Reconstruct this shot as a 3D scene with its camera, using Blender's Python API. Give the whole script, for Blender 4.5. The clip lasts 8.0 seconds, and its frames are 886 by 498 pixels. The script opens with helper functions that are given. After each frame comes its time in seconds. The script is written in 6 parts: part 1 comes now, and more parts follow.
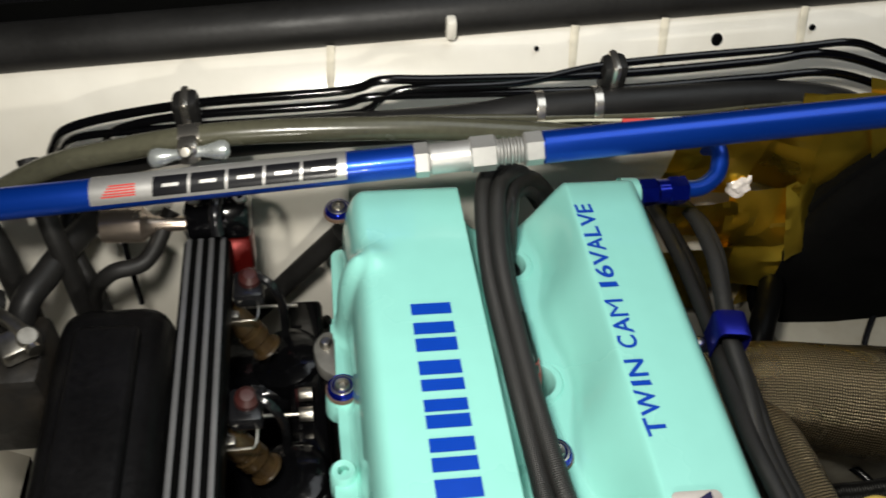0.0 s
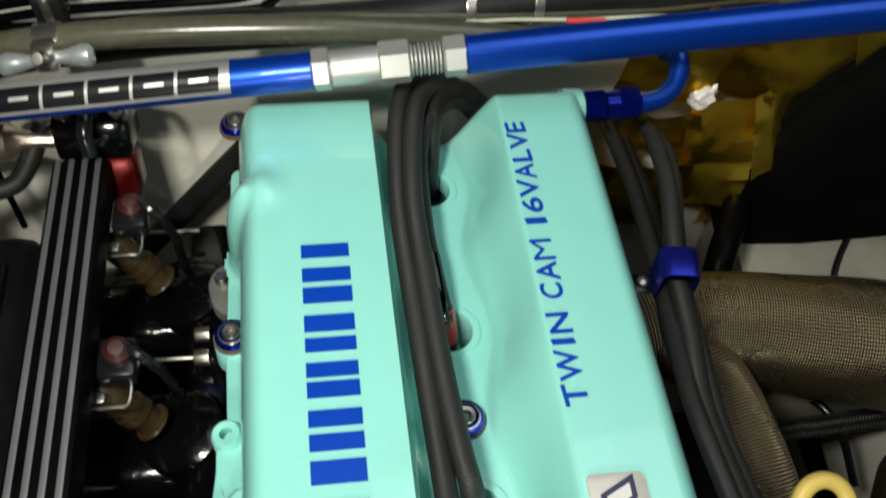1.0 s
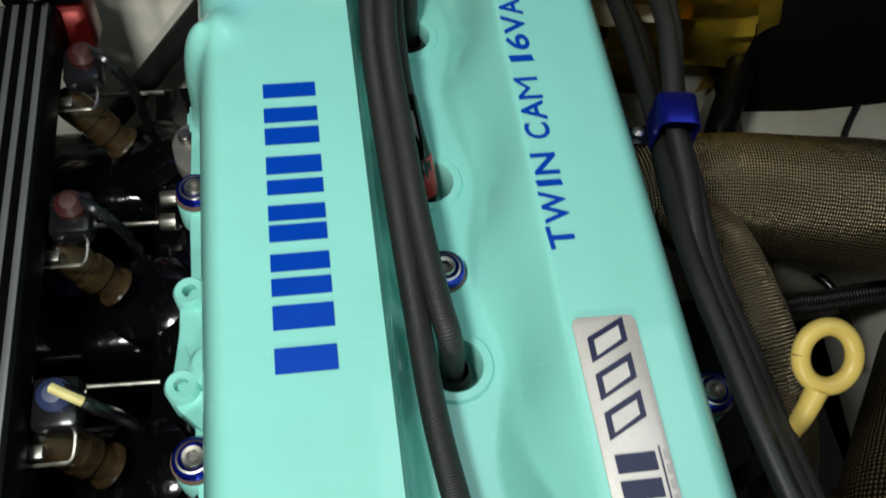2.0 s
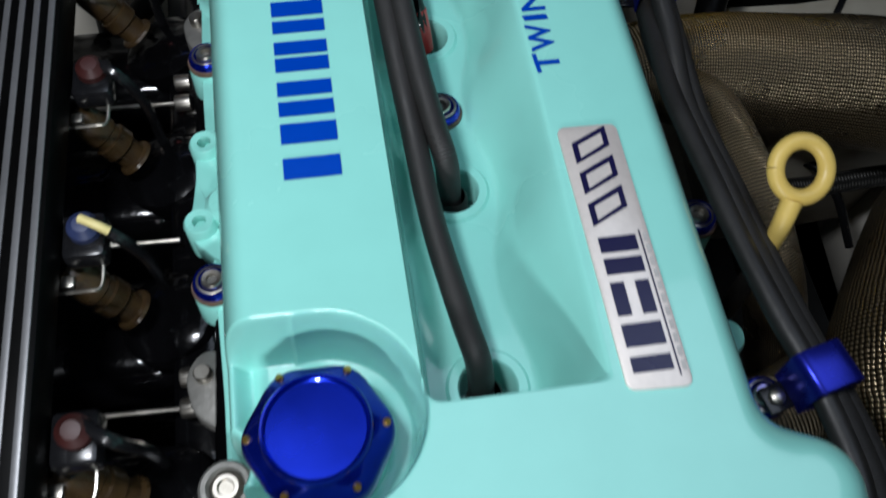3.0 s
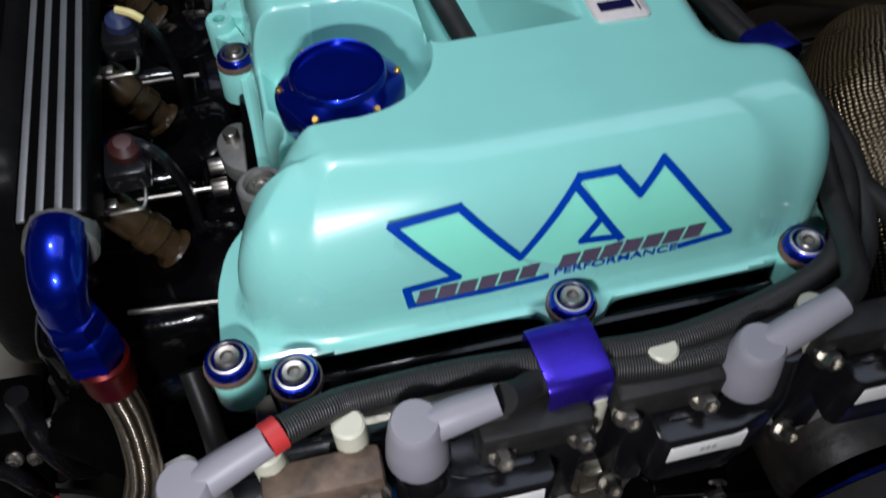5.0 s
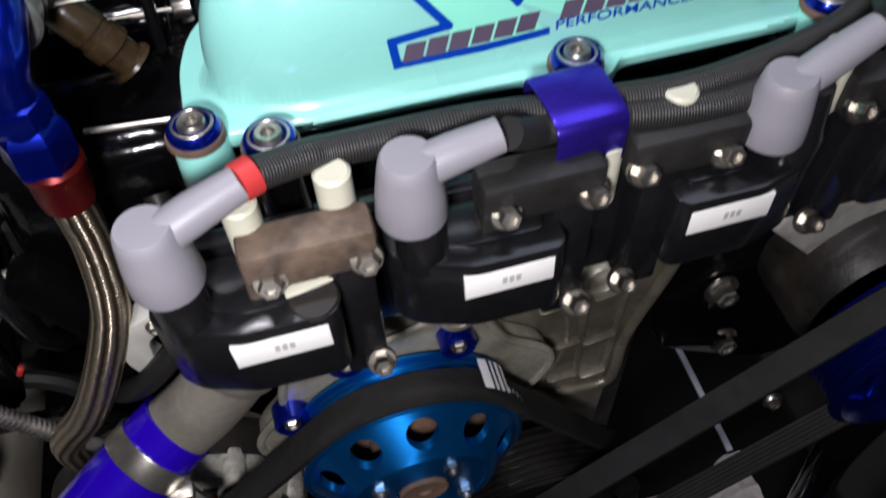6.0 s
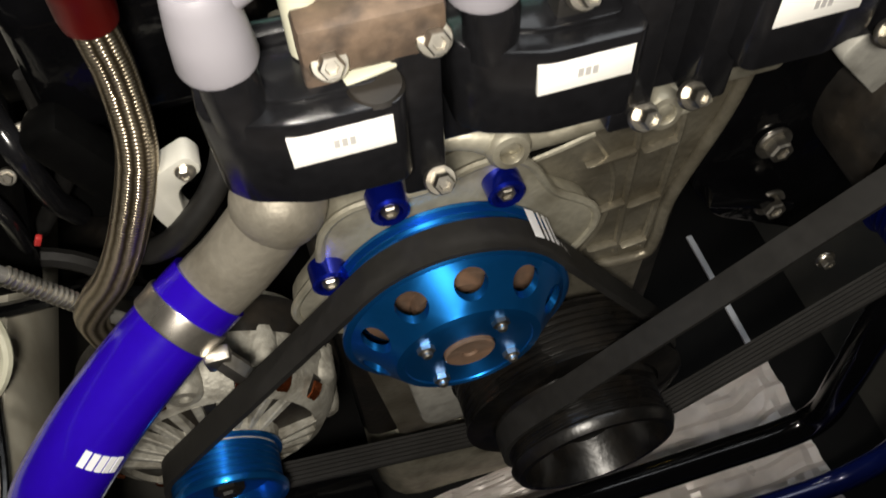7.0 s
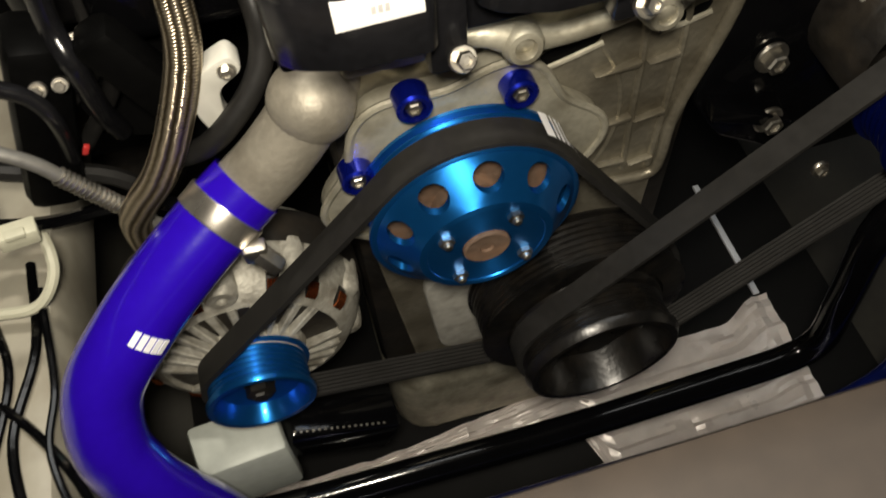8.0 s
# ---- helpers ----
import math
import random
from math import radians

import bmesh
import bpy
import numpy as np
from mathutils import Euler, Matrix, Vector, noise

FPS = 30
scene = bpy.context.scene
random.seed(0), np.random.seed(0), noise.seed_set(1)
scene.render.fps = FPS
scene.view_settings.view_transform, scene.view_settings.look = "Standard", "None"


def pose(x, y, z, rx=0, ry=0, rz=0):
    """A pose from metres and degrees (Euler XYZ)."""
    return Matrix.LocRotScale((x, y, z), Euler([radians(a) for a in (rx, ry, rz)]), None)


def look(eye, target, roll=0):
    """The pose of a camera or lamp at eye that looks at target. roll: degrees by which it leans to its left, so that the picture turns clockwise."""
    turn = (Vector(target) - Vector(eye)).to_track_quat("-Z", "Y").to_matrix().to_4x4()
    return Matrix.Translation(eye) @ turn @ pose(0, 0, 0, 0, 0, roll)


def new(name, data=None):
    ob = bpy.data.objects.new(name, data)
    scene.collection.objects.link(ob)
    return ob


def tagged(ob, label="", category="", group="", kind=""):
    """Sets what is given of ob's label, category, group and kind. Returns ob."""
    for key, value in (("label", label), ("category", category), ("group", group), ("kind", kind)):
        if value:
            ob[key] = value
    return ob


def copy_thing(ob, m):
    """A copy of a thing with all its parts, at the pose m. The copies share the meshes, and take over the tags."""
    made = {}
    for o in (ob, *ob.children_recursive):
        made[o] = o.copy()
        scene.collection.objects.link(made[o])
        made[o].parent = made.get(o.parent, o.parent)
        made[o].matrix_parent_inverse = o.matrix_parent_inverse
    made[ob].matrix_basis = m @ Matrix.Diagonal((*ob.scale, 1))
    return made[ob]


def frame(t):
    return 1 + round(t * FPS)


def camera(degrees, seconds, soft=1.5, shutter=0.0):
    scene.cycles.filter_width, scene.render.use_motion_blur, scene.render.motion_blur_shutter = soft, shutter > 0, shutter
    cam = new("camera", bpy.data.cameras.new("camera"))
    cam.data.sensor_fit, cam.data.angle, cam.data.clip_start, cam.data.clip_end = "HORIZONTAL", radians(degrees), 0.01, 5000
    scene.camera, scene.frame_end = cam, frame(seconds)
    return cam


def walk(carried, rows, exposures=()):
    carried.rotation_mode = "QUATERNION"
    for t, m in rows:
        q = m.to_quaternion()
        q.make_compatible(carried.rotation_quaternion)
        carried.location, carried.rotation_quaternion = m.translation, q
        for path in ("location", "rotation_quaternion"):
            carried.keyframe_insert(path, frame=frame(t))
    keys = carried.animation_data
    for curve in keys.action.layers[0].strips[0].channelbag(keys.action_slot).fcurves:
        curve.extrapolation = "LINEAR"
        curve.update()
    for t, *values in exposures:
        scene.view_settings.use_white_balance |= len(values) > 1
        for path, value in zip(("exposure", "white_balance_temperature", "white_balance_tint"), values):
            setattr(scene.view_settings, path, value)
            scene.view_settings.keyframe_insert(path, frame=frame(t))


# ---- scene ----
cam = camera(56.2, 8.0, 1.7, 0.4)
PATH = [
    (0, (-0.101, 0.012, 1.236), (0.113, 1.386, -0.201), 3.6),
    (0.5, (-0.055, 0.052, 1.224), (0.168, 1.333, -0.296), 3.7),
    (1, (-0.045, 0.075, 1.202), (0.175, 1.231, -0.415), 5.3),
    (1.5, (-0.038, 0.075, 1.173), (0.162, 1.118, -0.521), 5.4),
    (1.7, (-0.034, 0.071, 1.166), (0.167, 1.09, -0.544), 5.5),
    (2.8, (-0.032, 0.01, 1.14), (0.147, 0.983, -0.598), 3.0),
    (3, (-0.034, -0.015, 1.142), (0.131, 0.969, -0.592), 1.9),
    (3.5, (-0.05, -0.075, 1.137), (0.117, 0.94, -0.578), 1.1),
    (4, (-0.061, -0.118, 1.132), (0.113, 0.948, -0.551), -0.1),
    (4.2, (-0.06, -0.135, 1.13), (0.127, 0.966, -0.529), -0.6),
    (5.3, (-0.077, -0.205, 1.059), (0.173, 1.004, -0.514), -2.6),
    (5.5, (-0.079, -0.214, 1.044), (0.185, 0.991, -0.53), -2.6),
    (6, (-0.089, -0.23, 1.006), (0.179, 0.925, -0.604), -2.8),
    (6.5, (-0.107, -0.24, 0.981), (0.152, 0.858, -0.671), -2.8),
    (7, (-0.122, -0.249, 0.959), (0.135, 0.808, -0.719), -3.4),
    (7.5, (-0.129, -0.265, 0.954), (0.128, 0.78, -0.732), -4.0),
    (8, (-0.143, -0.301, 0.962), (0.086, 0.739, -0.731), -4.6),
]
EXPOSURES = [(0.0, -0.13, 6750, 9), (0.5, -0.33, 6800, 6), (1.0, -0.24, 6650, 3), (1.5, -0.38, 6500, 1), (3.0, -0.64, 5800, 11), (3.5, -0.70, 5600, 15), (4.2, -0.86, 5550, 18), (5.5, -0.9, 5900, 15), (6.0, -0.31, 6000, 20), (6.5, 0.32, 6500, 12), (7.0, 0.28, 6900, 11), (7.5, 0.36, 7150, 11), (8.0, 0.42, 7350, 10)]
walk(cam, [(t, look(eye, target, roll)) for t, eye, target, roll in PATH], EXPOSURES)

# ---- light: a dim workshop; two added fixed lamps, over nose and engine, stand in for a torch at the camera ----
world = bpy.data.worlds.new("workshop_air")
world.use_nodes = True
world.node_tree.nodes["Background"].inputs[0].default_value = (0.75, 0.85, 1.0, 1)
world.node_tree.nodes["Background"].inputs[1].default_value = 0.03
scene.world = world


def lamp(name, eye, target, size, size_y, watts, colour):
    data = bpy.data.lights.new(name, "AREA")
    data.shape, data.size, data.size_y, data.energy, data.color = "RECTANGLE", size, size_y, watts, colour
    ob = new(name, data)
    ob.matrix_world = look(eye, target)
    return ob


lamp("work_lamp", (-0.150, -0.310, 1.020), (0.0, 0.0, 0.45), 0.05, 0.04, 2.8, (1.0, 0.97, 0.90))
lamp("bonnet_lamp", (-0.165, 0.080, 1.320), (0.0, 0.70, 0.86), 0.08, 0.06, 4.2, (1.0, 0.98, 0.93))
lamp("ceiling_light", (0.55, 0.25, 2.45), (0.05, 0.25, 0.8), 1.2, 1.2, 11.0, (0.86, 0.93, 1.0))


# ---- materials ----
def material(name, colour, rough=0.5, metal=0.0, vary=0.12, grain=120.0, stain=14.0, bump=0.0, coat=0.0, dirt=None, dirt_amount=0.0, spec=0.5):
    """A surface with fine grain, larger blotches and an optional second colour of grime."""
    m = bpy.data.materials.new(name)
    m.use_nodes = True
    nt = m.node_tree
    b = nt.nodes["Principled BSDF"]
    co = nt.nodes.new("ShaderNodeTexCoord")
    n1, n2 = nt.nodes.new("ShaderNodeTexNoise"), nt.nodes.new("ShaderNodeTexNoise")
    n1.inputs["Scale"].default_value, n2.inputs["Scale"].default_value = grain, stain
    n1.inputs["Detail"].default_value, n2.inputs["Detail"].default_value = 3.0, 5.0
    for n in (n1, n2):
        nt.links.new(co.outputs["Object"], n.inputs["Vector"])
    mixf = nt.nodes.new("ShaderNodeMath")
    mixf.operation = "ADD"
    nt.links.new(n1.outputs["Fac"], mixf.inputs[0])
    nt.links.new(n2.outputs["Fac"], mixf.inputs[1])
    ramp = nt.nodes.new("ShaderNodeMapRange")
    ramp.inputs["From Min"].default_value, ramp.inputs["From Max"].default_value = 0.6, 1.4
    ramp.inputs["To Min"].default_value, ramp.inputs["To Max"].default_value = 1.0 - vary, 1.0 + vary
    nt.links.new(mixf.outputs[0], ramp.inputs["Value"])
    scale = nt.nodes.new("ShaderNodeMix")
    scale.data_type, scale.blend_type = "RGBA", "MULTIPLY"
    scale.inputs["Factor"].default_value = 1.0
    scale.inputs[6].default_value = (*colour, 1)
    nt.links.new(ramp.outputs[0], scale.inputs[7])
    out = scale.outputs[2]
    if dirt:
        n3 = nt.nodes.new("ShaderNodeTexNoise")
        n3.inputs["Scale"].default_value, n3.inputs["Detail"].default_value = stain * 2.3, 6.0
        nt.links.new(co.outputs["Object"], n3.inputs["Vector"])
        dr = nt.nodes.new("ShaderNodeMapRange")
        dr.inputs["From Min"].default_value, dr.inputs["From Max"].default_value = 0.45, 0.7
        dr.inputs["To Max"].default_value = dirt_amount
        nt.links.new(n3.outputs["Fac"], dr.inputs["Value"])
        dm = nt.nodes.new("ShaderNodeMix")
        dm.data_type = "RGBA"
        nt.links.new(dr.outputs[0], dm.inputs["Factor"])
        nt.links.new(out, dm.inputs[6])
        dm.inputs[7].default_value = (*dirt, 1)
        out = dm.outputs[2]
    nt.links.new(out, b.inputs["Base Color"])
    rr = nt.nodes.new("ShaderNodeMapRange")
    rr.inputs["From Min"].default_value, rr.inputs["From Max"].default_value = 0.3, 0.7
    rr.inputs["To Min"].default_value, rr.inputs["To Max"].default_value = max(0.02, rough * 0.8), min(1.0, rough * 1.2)
    nt.links.new(n2.outputs["Fac"], rr.inputs["Value"])
    nt.links.new(rr.outputs[0], b.inputs["Roughness"])
    b.inputs["Metallic"].default_value = metal
    b.inputs["Specular IOR Level"].default_value = spec
    b.inputs["Coat Weight"].default_value = coat
    b.inputs["Coat Roughness"].default_value = 0.035
    if bump:
        bp = nt.nodes.new("ShaderNodeBump")
        bp.inputs["Strength"].default_value, bp.inputs["Distance"].default_value = bump, 0.0015
        nt.links.new(n1.outputs["Fac"], bp.inputs["Height"])
        nt.links.new(bp.outputs[0], b.inputs["Normal"])
    return m


def woven(name, dark, light, along, around, rough=0.4, metal=0.6, bump=0.6, depth=0.001, loose=1.0, rows=False):
    """Threads laid along a tube's own length and round its girth, in cycles a metre and cycles a turn."""
    m = material(name, light, rough, metal, 0.2, 300, 25)
    nt = m.node_tree
    b = nt.nodes["Principled BSDF"]
    uv = nt.nodes.new("ShaderNodeTexCoord")
    heights = []
    for direction, cycles, wobble in (("Y", along, loose), ("X", around, loose * 1.6)):
        if not cycles:
            continue
        mp = nt.nodes.new("ShaderNodeMapping")
        mp.inputs["Scale"].default_value = (around * 0.314 if around else 1, along * 0.314, 1)
        nt.links.new(uv.outputs["UV"], mp.inputs["Vector"])
        w = nt.nodes.new("ShaderNodeTexWave")
        w.bands_direction = direction
        w.inputs["Scale"].default_value, w.inputs["Distortion"].default_value = 1.0, wobble
        w.inputs["Detail"].default_value = 1.0
        nt.links.new(mp.outputs[0], w.inputs["Vector"])
        heights.append(w.outputs["Fac"])
    out = heights[0]
    if len(heights) > 1:
        mx = nt.nodes.new("ShaderNodeMath")
        mx.operation = "MULTIPLY"
        if rows:
            soft_ = nt.nodes.new("ShaderNodeMath")
            soft_.operation = "MULTIPLY_ADD"
            soft_.inputs[1].default_value, soft_.inputs[2].default_value = 0.5, 0.5
            nt.links.new(heights[0], soft_.inputs[0])
            heights[0] = soft_.outputs[0]
        nt.links.new(heights[0], mx.inputs[0])
        nt.links.new(heights[1], mx.inputs[1])
        out = mx.outputs[0]
    col = nt.nodes.new("ShaderNodeMix")
    col.data_type = "RGBA"
    col.inputs[6].default_value, col.inputs[7].default_value = (*dark, 1), (*light, 1)
    nt.links.new(out, col.inputs["Factor"])
    nt.links.new(col.outputs[2], b.inputs["Base Color"])
    bp = nt.nodes.new("ShaderNodeBump")
    bp.inputs["Strength"].default_value, bp.inputs["Distance"].default_value = bump, depth
    nt.links.new(out, bp.inputs["Height"])
    nt.links.new(bp.outputs[0], b.inputs["Normal"])
    return m


MINT = material("mint_paint", (0.275, 0.660, 0.585), 0.26, 0, 0.04, 45, 6, 0.02, 0.6)
MINT_DECAL = material("pale_mint_vinyl", (0.27, 0.80, 0.60), 0.35, 0, 0.03)
BLUE_INK = material("blue_vinyl", (0.002, 0.045, 0.38), 0.35, 0, 0.05, spec=0.2)
NAVY = material("navy_enamel", (0.007, 0.006, 0.045), 0.25, 0, 0.1)
PLATE = material("brushed_plate", (0.70, 0.645, 0.60), 0.38, 0.35, 0.08, 400)
BLUE_ANO = material("blue_anodised", (0.005, 0.018, 0.38), 0.24, 0.85, 0.08, 200, 20, 0, 0.4)
BAR_BLUE = material("blue_metallic_paint", (0.002, 0.050, 0.40), 0.34, 0.65, 0.06, 600, 10, 0, 0.15)
PUMP_BLUE = material("dark_blue_anodised", (0.003, 0.012, 0.17), 0.3, 0.85, 0.1, 200, 20)
CYAN_ANO = material("sky_blue_anodised", (0.006, 0.19, 0.60), 0.36, 0.9, 0.06, 200, 20, 0, 0.3)
PURPLE = material("purple_anodised", (0.05, 0.025, 0.45), 0.28, 0.8, 0.06)
SIDE_CLAMP = material("violet_blue_anodised", (0.016, 0.022, 0.33), 0.3, 0.8, 0.06)
RED_ANO = material("red_anodised", (0.115, 0.006, 0.005), 0.32, 0.6, 0.1)
STEEL = material("zinc_steel", (0.58, 0.55, 0.49), 0.36, 1.0, 0.15, 300, 40, 0, 0, (0.25, 0.22, 0.17), 0.6)
SILVER = material("cast_silver", (0.55, 0.54, 0.52), 0.42, 0.7, 0.08, 300)
ALU = material("cast_aluminium", (0.46, 0.435, 0.35), 0.45, 0.6, 0.22, 180, 14, 0.3, 0, (0.15, 0.13, 0.09), 0.7)
ALU_STAINED = material("oil_stained_cast_aluminium", (0.27, 0.247, 0.193), 0.40, 0.6, 0.25, 220, 12, 0.35, 0, (0.085, 0.070, 0.045), 0.75)
ALU_CORRODED = material("corroded_cast_aluminium", (0.40, 0.385, 0.335), 0.60, 0.4, 0.25, 260, 28, 0.7, 0, (0.10, 0.085, 0.06), 0.75)
ALU_ELBOW = material("dull_sand_cast_aluminium", (0.28, 0.257, 0.21), 0.55, 0.5, 0.15, 260, 20, 0.25, 0, (0.14, 0.12, 0.09), 0.5)
ALU_DULL = material("oxidised_aluminium", (0.42, 0.41, 0.37), 0.65, 0.35, 0.18, 150, 22, 0.35, 0, (0.12, 0.11, 0.09), 0.5)
BLACK = material("black_paint", (0.0022, 0.0022, 0.0026), 0.11, 0, 0.3, 200, 20, 0.05, 0.0, spec=0.45)
BLACK_LID = material("satin_black_lid", (0.0050, 0.0048, 0.0052), 0.38, 0, 0.4, 220, 16, 0.15, spec=0.15)
BLACK_DEEP = material("deep_black_paint", (0.0022, 0.0022, 0.0022), 0.4, 0, 0.3, 200, 20, spec=0.04)
BLACK_SATIN = material("black_plastic", (0.007, 0.007, 0.008), 0.22, 0, 0.3, 250, 25, 0.05)
BLACK_MATT = material("matt_black_booster_paint", (0.0022, 0.0022, 0.0022), 0.8, 0, 0.3, 200, 20, spec=0.05)
RUNNER = material("cast_black_paint", (0.0022, 0.0022, 0.0026), 0.13, 0, 0.3, 55, 20, 0.55, 0.0, spec=0.35)
LUG_GREY = material("grey_cast_lug", (0.20, 0.195, 0.18), 0.45, 0.5, 0.15, 200, 20, 0.2)
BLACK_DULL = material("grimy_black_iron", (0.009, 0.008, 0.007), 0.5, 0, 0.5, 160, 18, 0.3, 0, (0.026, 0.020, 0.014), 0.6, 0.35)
RUBBER = material("black_rubber", (0.011, 0.0105, 0.010), 0.5, 0, 0.25, 220, 18, 0.1, spec=0.3)
BELT = material("ribbed_belt_rubber", (0.0135, 0.0128, 0.012), 0.6, 0, 0.25, 200, 25, 0.1, spec=0.3)
CRANK_BLACK = material("oily_black_pulley_iron", (0.0045, 0.0042, 0.004), 0.30, 0, 0.5, 160, 24, 0.2, 0, (0.018, 0.014, 0.010), 0.4, 0.5)
LEAD = material("dark_grey_lead", (0.012, 0.0113, 0.0105), 0.5, 0, 0.25, 300, 30, 0.1)
GREY_BOOT = material("grey_silicone", (0.240, 0.230, 0.255), 0.5, 0, 0.05, 100, 20, 0.05)
RED_BAND = material("red_heatshrink", (0.45, 0.03, 0.028), 0.4, 0, 0.08)
CREAM = material("cream_plastic", (0.55, 0.54, 0.42), 0.45, 0, 0.1)
LABEL = material("white_paper_label", (0.85, 0.84, 0.80), 0.5, 0, 0.03)
INK = material("faint_grey_ink", (0.42, 0.41, 0.40), 0.6, 0, 0.1)
RUST = material("rusty_iron", (0.13, 0.085, 0.06), 0.7, 0.2, 0.3, 180, 40, 0.4, 0, (0.22, 0.12, 0.07), 0.6)
TAN = material("stained_tan_plastic", (0.040, 0.024, 0.009), 0.3, 0, 0.25, 200, 60, 0.1, 0, (0.03, 0.018, 0.010), 0.8)
PINK_PLUG = material("faded_red_plug", (0.036, 0.007, 0.006), 0.5, 0, 0.2)
BLUE_PLUG = material("slate_blue_plug", (0.022, 0.032, 0.09), 0.45, 0, 0.2)
SILICONE = material("blue_silicone_hose", (0.017, 0.002, 0.33), 0.20, 0, 0.08, 130, 10, 0.09, 0.5)
WHITE_PAINT = material("cream_white_body_paint", (0.83, 0.79, 0.70), 0.38, 0, 0.06, 40, 4, 0.0, 0.3, (0.50, 0.45, 0.34), 0.35)
# a darker cream than the body paint, with darker blotches
DARK_CREAM = material("dark_cream_paint", (0.36, 0.335, 0.27), 0.5, 0, 0.15, 40, 8, 0.05, 0.0, (0.20, 0.17, 0.12), 0.6)
COWL_SHEEN = material("cowl_sheen_grey", (0.13, 0.125, 0.135), 0.25, 0, 0.15, 80, 8)
YELLOW = material("yellow_plastic", (0.62, 0.45, 0.11), 0.45, 0, 0.1, 120, 40, 0.1)
COPPER = material("copper_winding", (0.34, 0.095, 0.035), 0.25, 0.95, 0.2, 400)
GREY_HOSE = material("olive_grey_rubber", (0.075, 0.072, 0.048), 0.25, 0, 0.2, 200, 15, 0.05)
WHITE_INK = material("white_print", (0.8, 0.8, 0.82), 0.5, 0, 0.04)
PURPLE_GREY = material("mauve_grey_print", (0.10, 0.075, 0.12), 0.45, 0, 0.15)
BLACK_INK = material("black_print", (0.006, 0.006, 0.008), 0.3, 0, 0.1)
RED_INK = material("red_print", (0.60, 0.05, 0.04), 0.4, 0, 0.08)
CONCRETE = material("dark_workshop_floor", (0.030, 0.028, 0.022), 0.7, 0, 0.2, 60, 3, 0.3, 0, (0.025, 0.022, 0.02), 0.7)
MAT_BLACK = material("matt_black_tray", (0.005, 0.005, 0.005), 0.7, 0, 0.2, 80, 6, spec=0.15)
PALE_STRIP = material("pale_edge_grey", (0.60, 0.62, 0.67), 0.5, 0, 0.12, 90, 12)
WALL = material("workshop_wall_paint", (0.13, 0.13, 0.14), 0.7, 0, 0.1, 30, 2)
BRAID = woven("steel_braid", (0.10, 0.075, 0.045), (0.72, 0.62, 0.47), 560, 11, 0.3, 0.9, 0.8, 0.001, 0.5, True)
LOOM = woven("ribbed_black_sleeve", (0.009, 0.0085, 0.008), (0.022, 0.021, 0.020), 900, 0, 0.55, 0.0, 0.5, 0.0006)
WRAP = woven("bronze_exhaust_wrap", (0.035, 0.028, 0.017), (0.76, 0.60, 0.37), 560, 110, 0.30, 0.9, 0.8, 0.0007, 1.6)
CLOTH_BRAID = woven("black_cloth_braid", (0.006, 0.006, 0.006), (0.10, 0.098, 0.09), 380, 7, 0.5, 0.0, 0.7)
STRAP = material("bright_steel_strap", (0.62, 0.58, 0.52), 0.28, 0.95, 0.12, 500, 40)


def turned_metal(m, amount):
    """Streaks of light that fan out from the hub of a lathe-turned part."""
    nt = m.node_tree
    tg = nt.nodes.new("ShaderNodeTangent")
    tg.direction_type, tg.axis = "RADIAL", "Y"
    b = nt.nodes["Principled BSDF"]
    nt.links.new(tg.outputs[0], b.inputs["Tangent"])
    b.inputs["Anisotropic"].default_value = amount
    b.inputs["Anisotropic Rotation"].default_value = 0.25


turned_metal(CYAN_ANO, 0.75)


def foil(name, colour, rough, scale, strength, metal):
    m = material(name, colour, rough, metal, 0.1, 60, 12)
    nt = m.node_tree
    co, v = nt.nodes.new("ShaderNodeTexCoord"), nt.nodes.new("ShaderNodeTexVoronoi")
    v.inputs["Scale"].default_value = scale
    nt.links.new(co.outputs["Object"], v.inputs["Vector"])
    bp = nt.nodes.new("ShaderNodeBump")
    bp.inputs["Strength"].default_value, bp.inputs["Distance"].default_value = strength, 0.01
    nt.links.new(v.outputs["Distance"], bp.inputs["Height"])
    nt.links.new(bp.outputs[0], nt.nodes["Principled BSDF"].inputs["Normal"])
    return m


GOLD_FOIL = foil("gold_heat_foil", (0.88, 0.64, 0.08), 0.34, 12, 0.05, 1.0)
SILVER_FOIL = foil("silver_bubble_foil", (0.97, 0.90, 0.86), 0.32, 30, 0.3, 0.12)
RIB = material("satin_machined_rib", (0.22, 0.22, 0.225), 0.4, 0.6, 0.1, 400)


# ---- mesh helpers ----
def part(name, bm, mat, parent=None, label="", angle=38):
    me = bpy.data.meshes.new(name)
    bmesh.ops.transform(bm, matrix=ASSEMBLY["frame"], verts=bm.verts)
    bm.normal_update()
    bm.to_mesh(me)
    bm.free()
    for p in me.polygons:
        p.use_smooth = True
    me.set_sharp_from_angle(angle=radians(angle))
    me.materials.append(mat)
    ob = new(name, me)
    if parent:
        ob.parent = parent
        if not parent.data:
            ob.matrix_parent_inverse = parent.matrix_basis.inverted()
    return tagged(ob, label)


ASSEMBLY = {"frame": Matrix.Identity(4)}


def assembly(*rows):
    """Seats what is built next: no rows, one scale with a shift, or three rows of an affine frame."""
    if not rows:
        ASSEMBLY["frame"] = Matrix.Identity(4)
    elif len(rows) == 2:
        ASSEMBLY["frame"] = Matrix.Translation(rows[1]) @ Matrix.Diagonal((rows[0], rows[0], rows[0], 1))
    else:
        ASSEMBLY["frame"] = Matrix((*rows, (0, 0, 0, 1)))


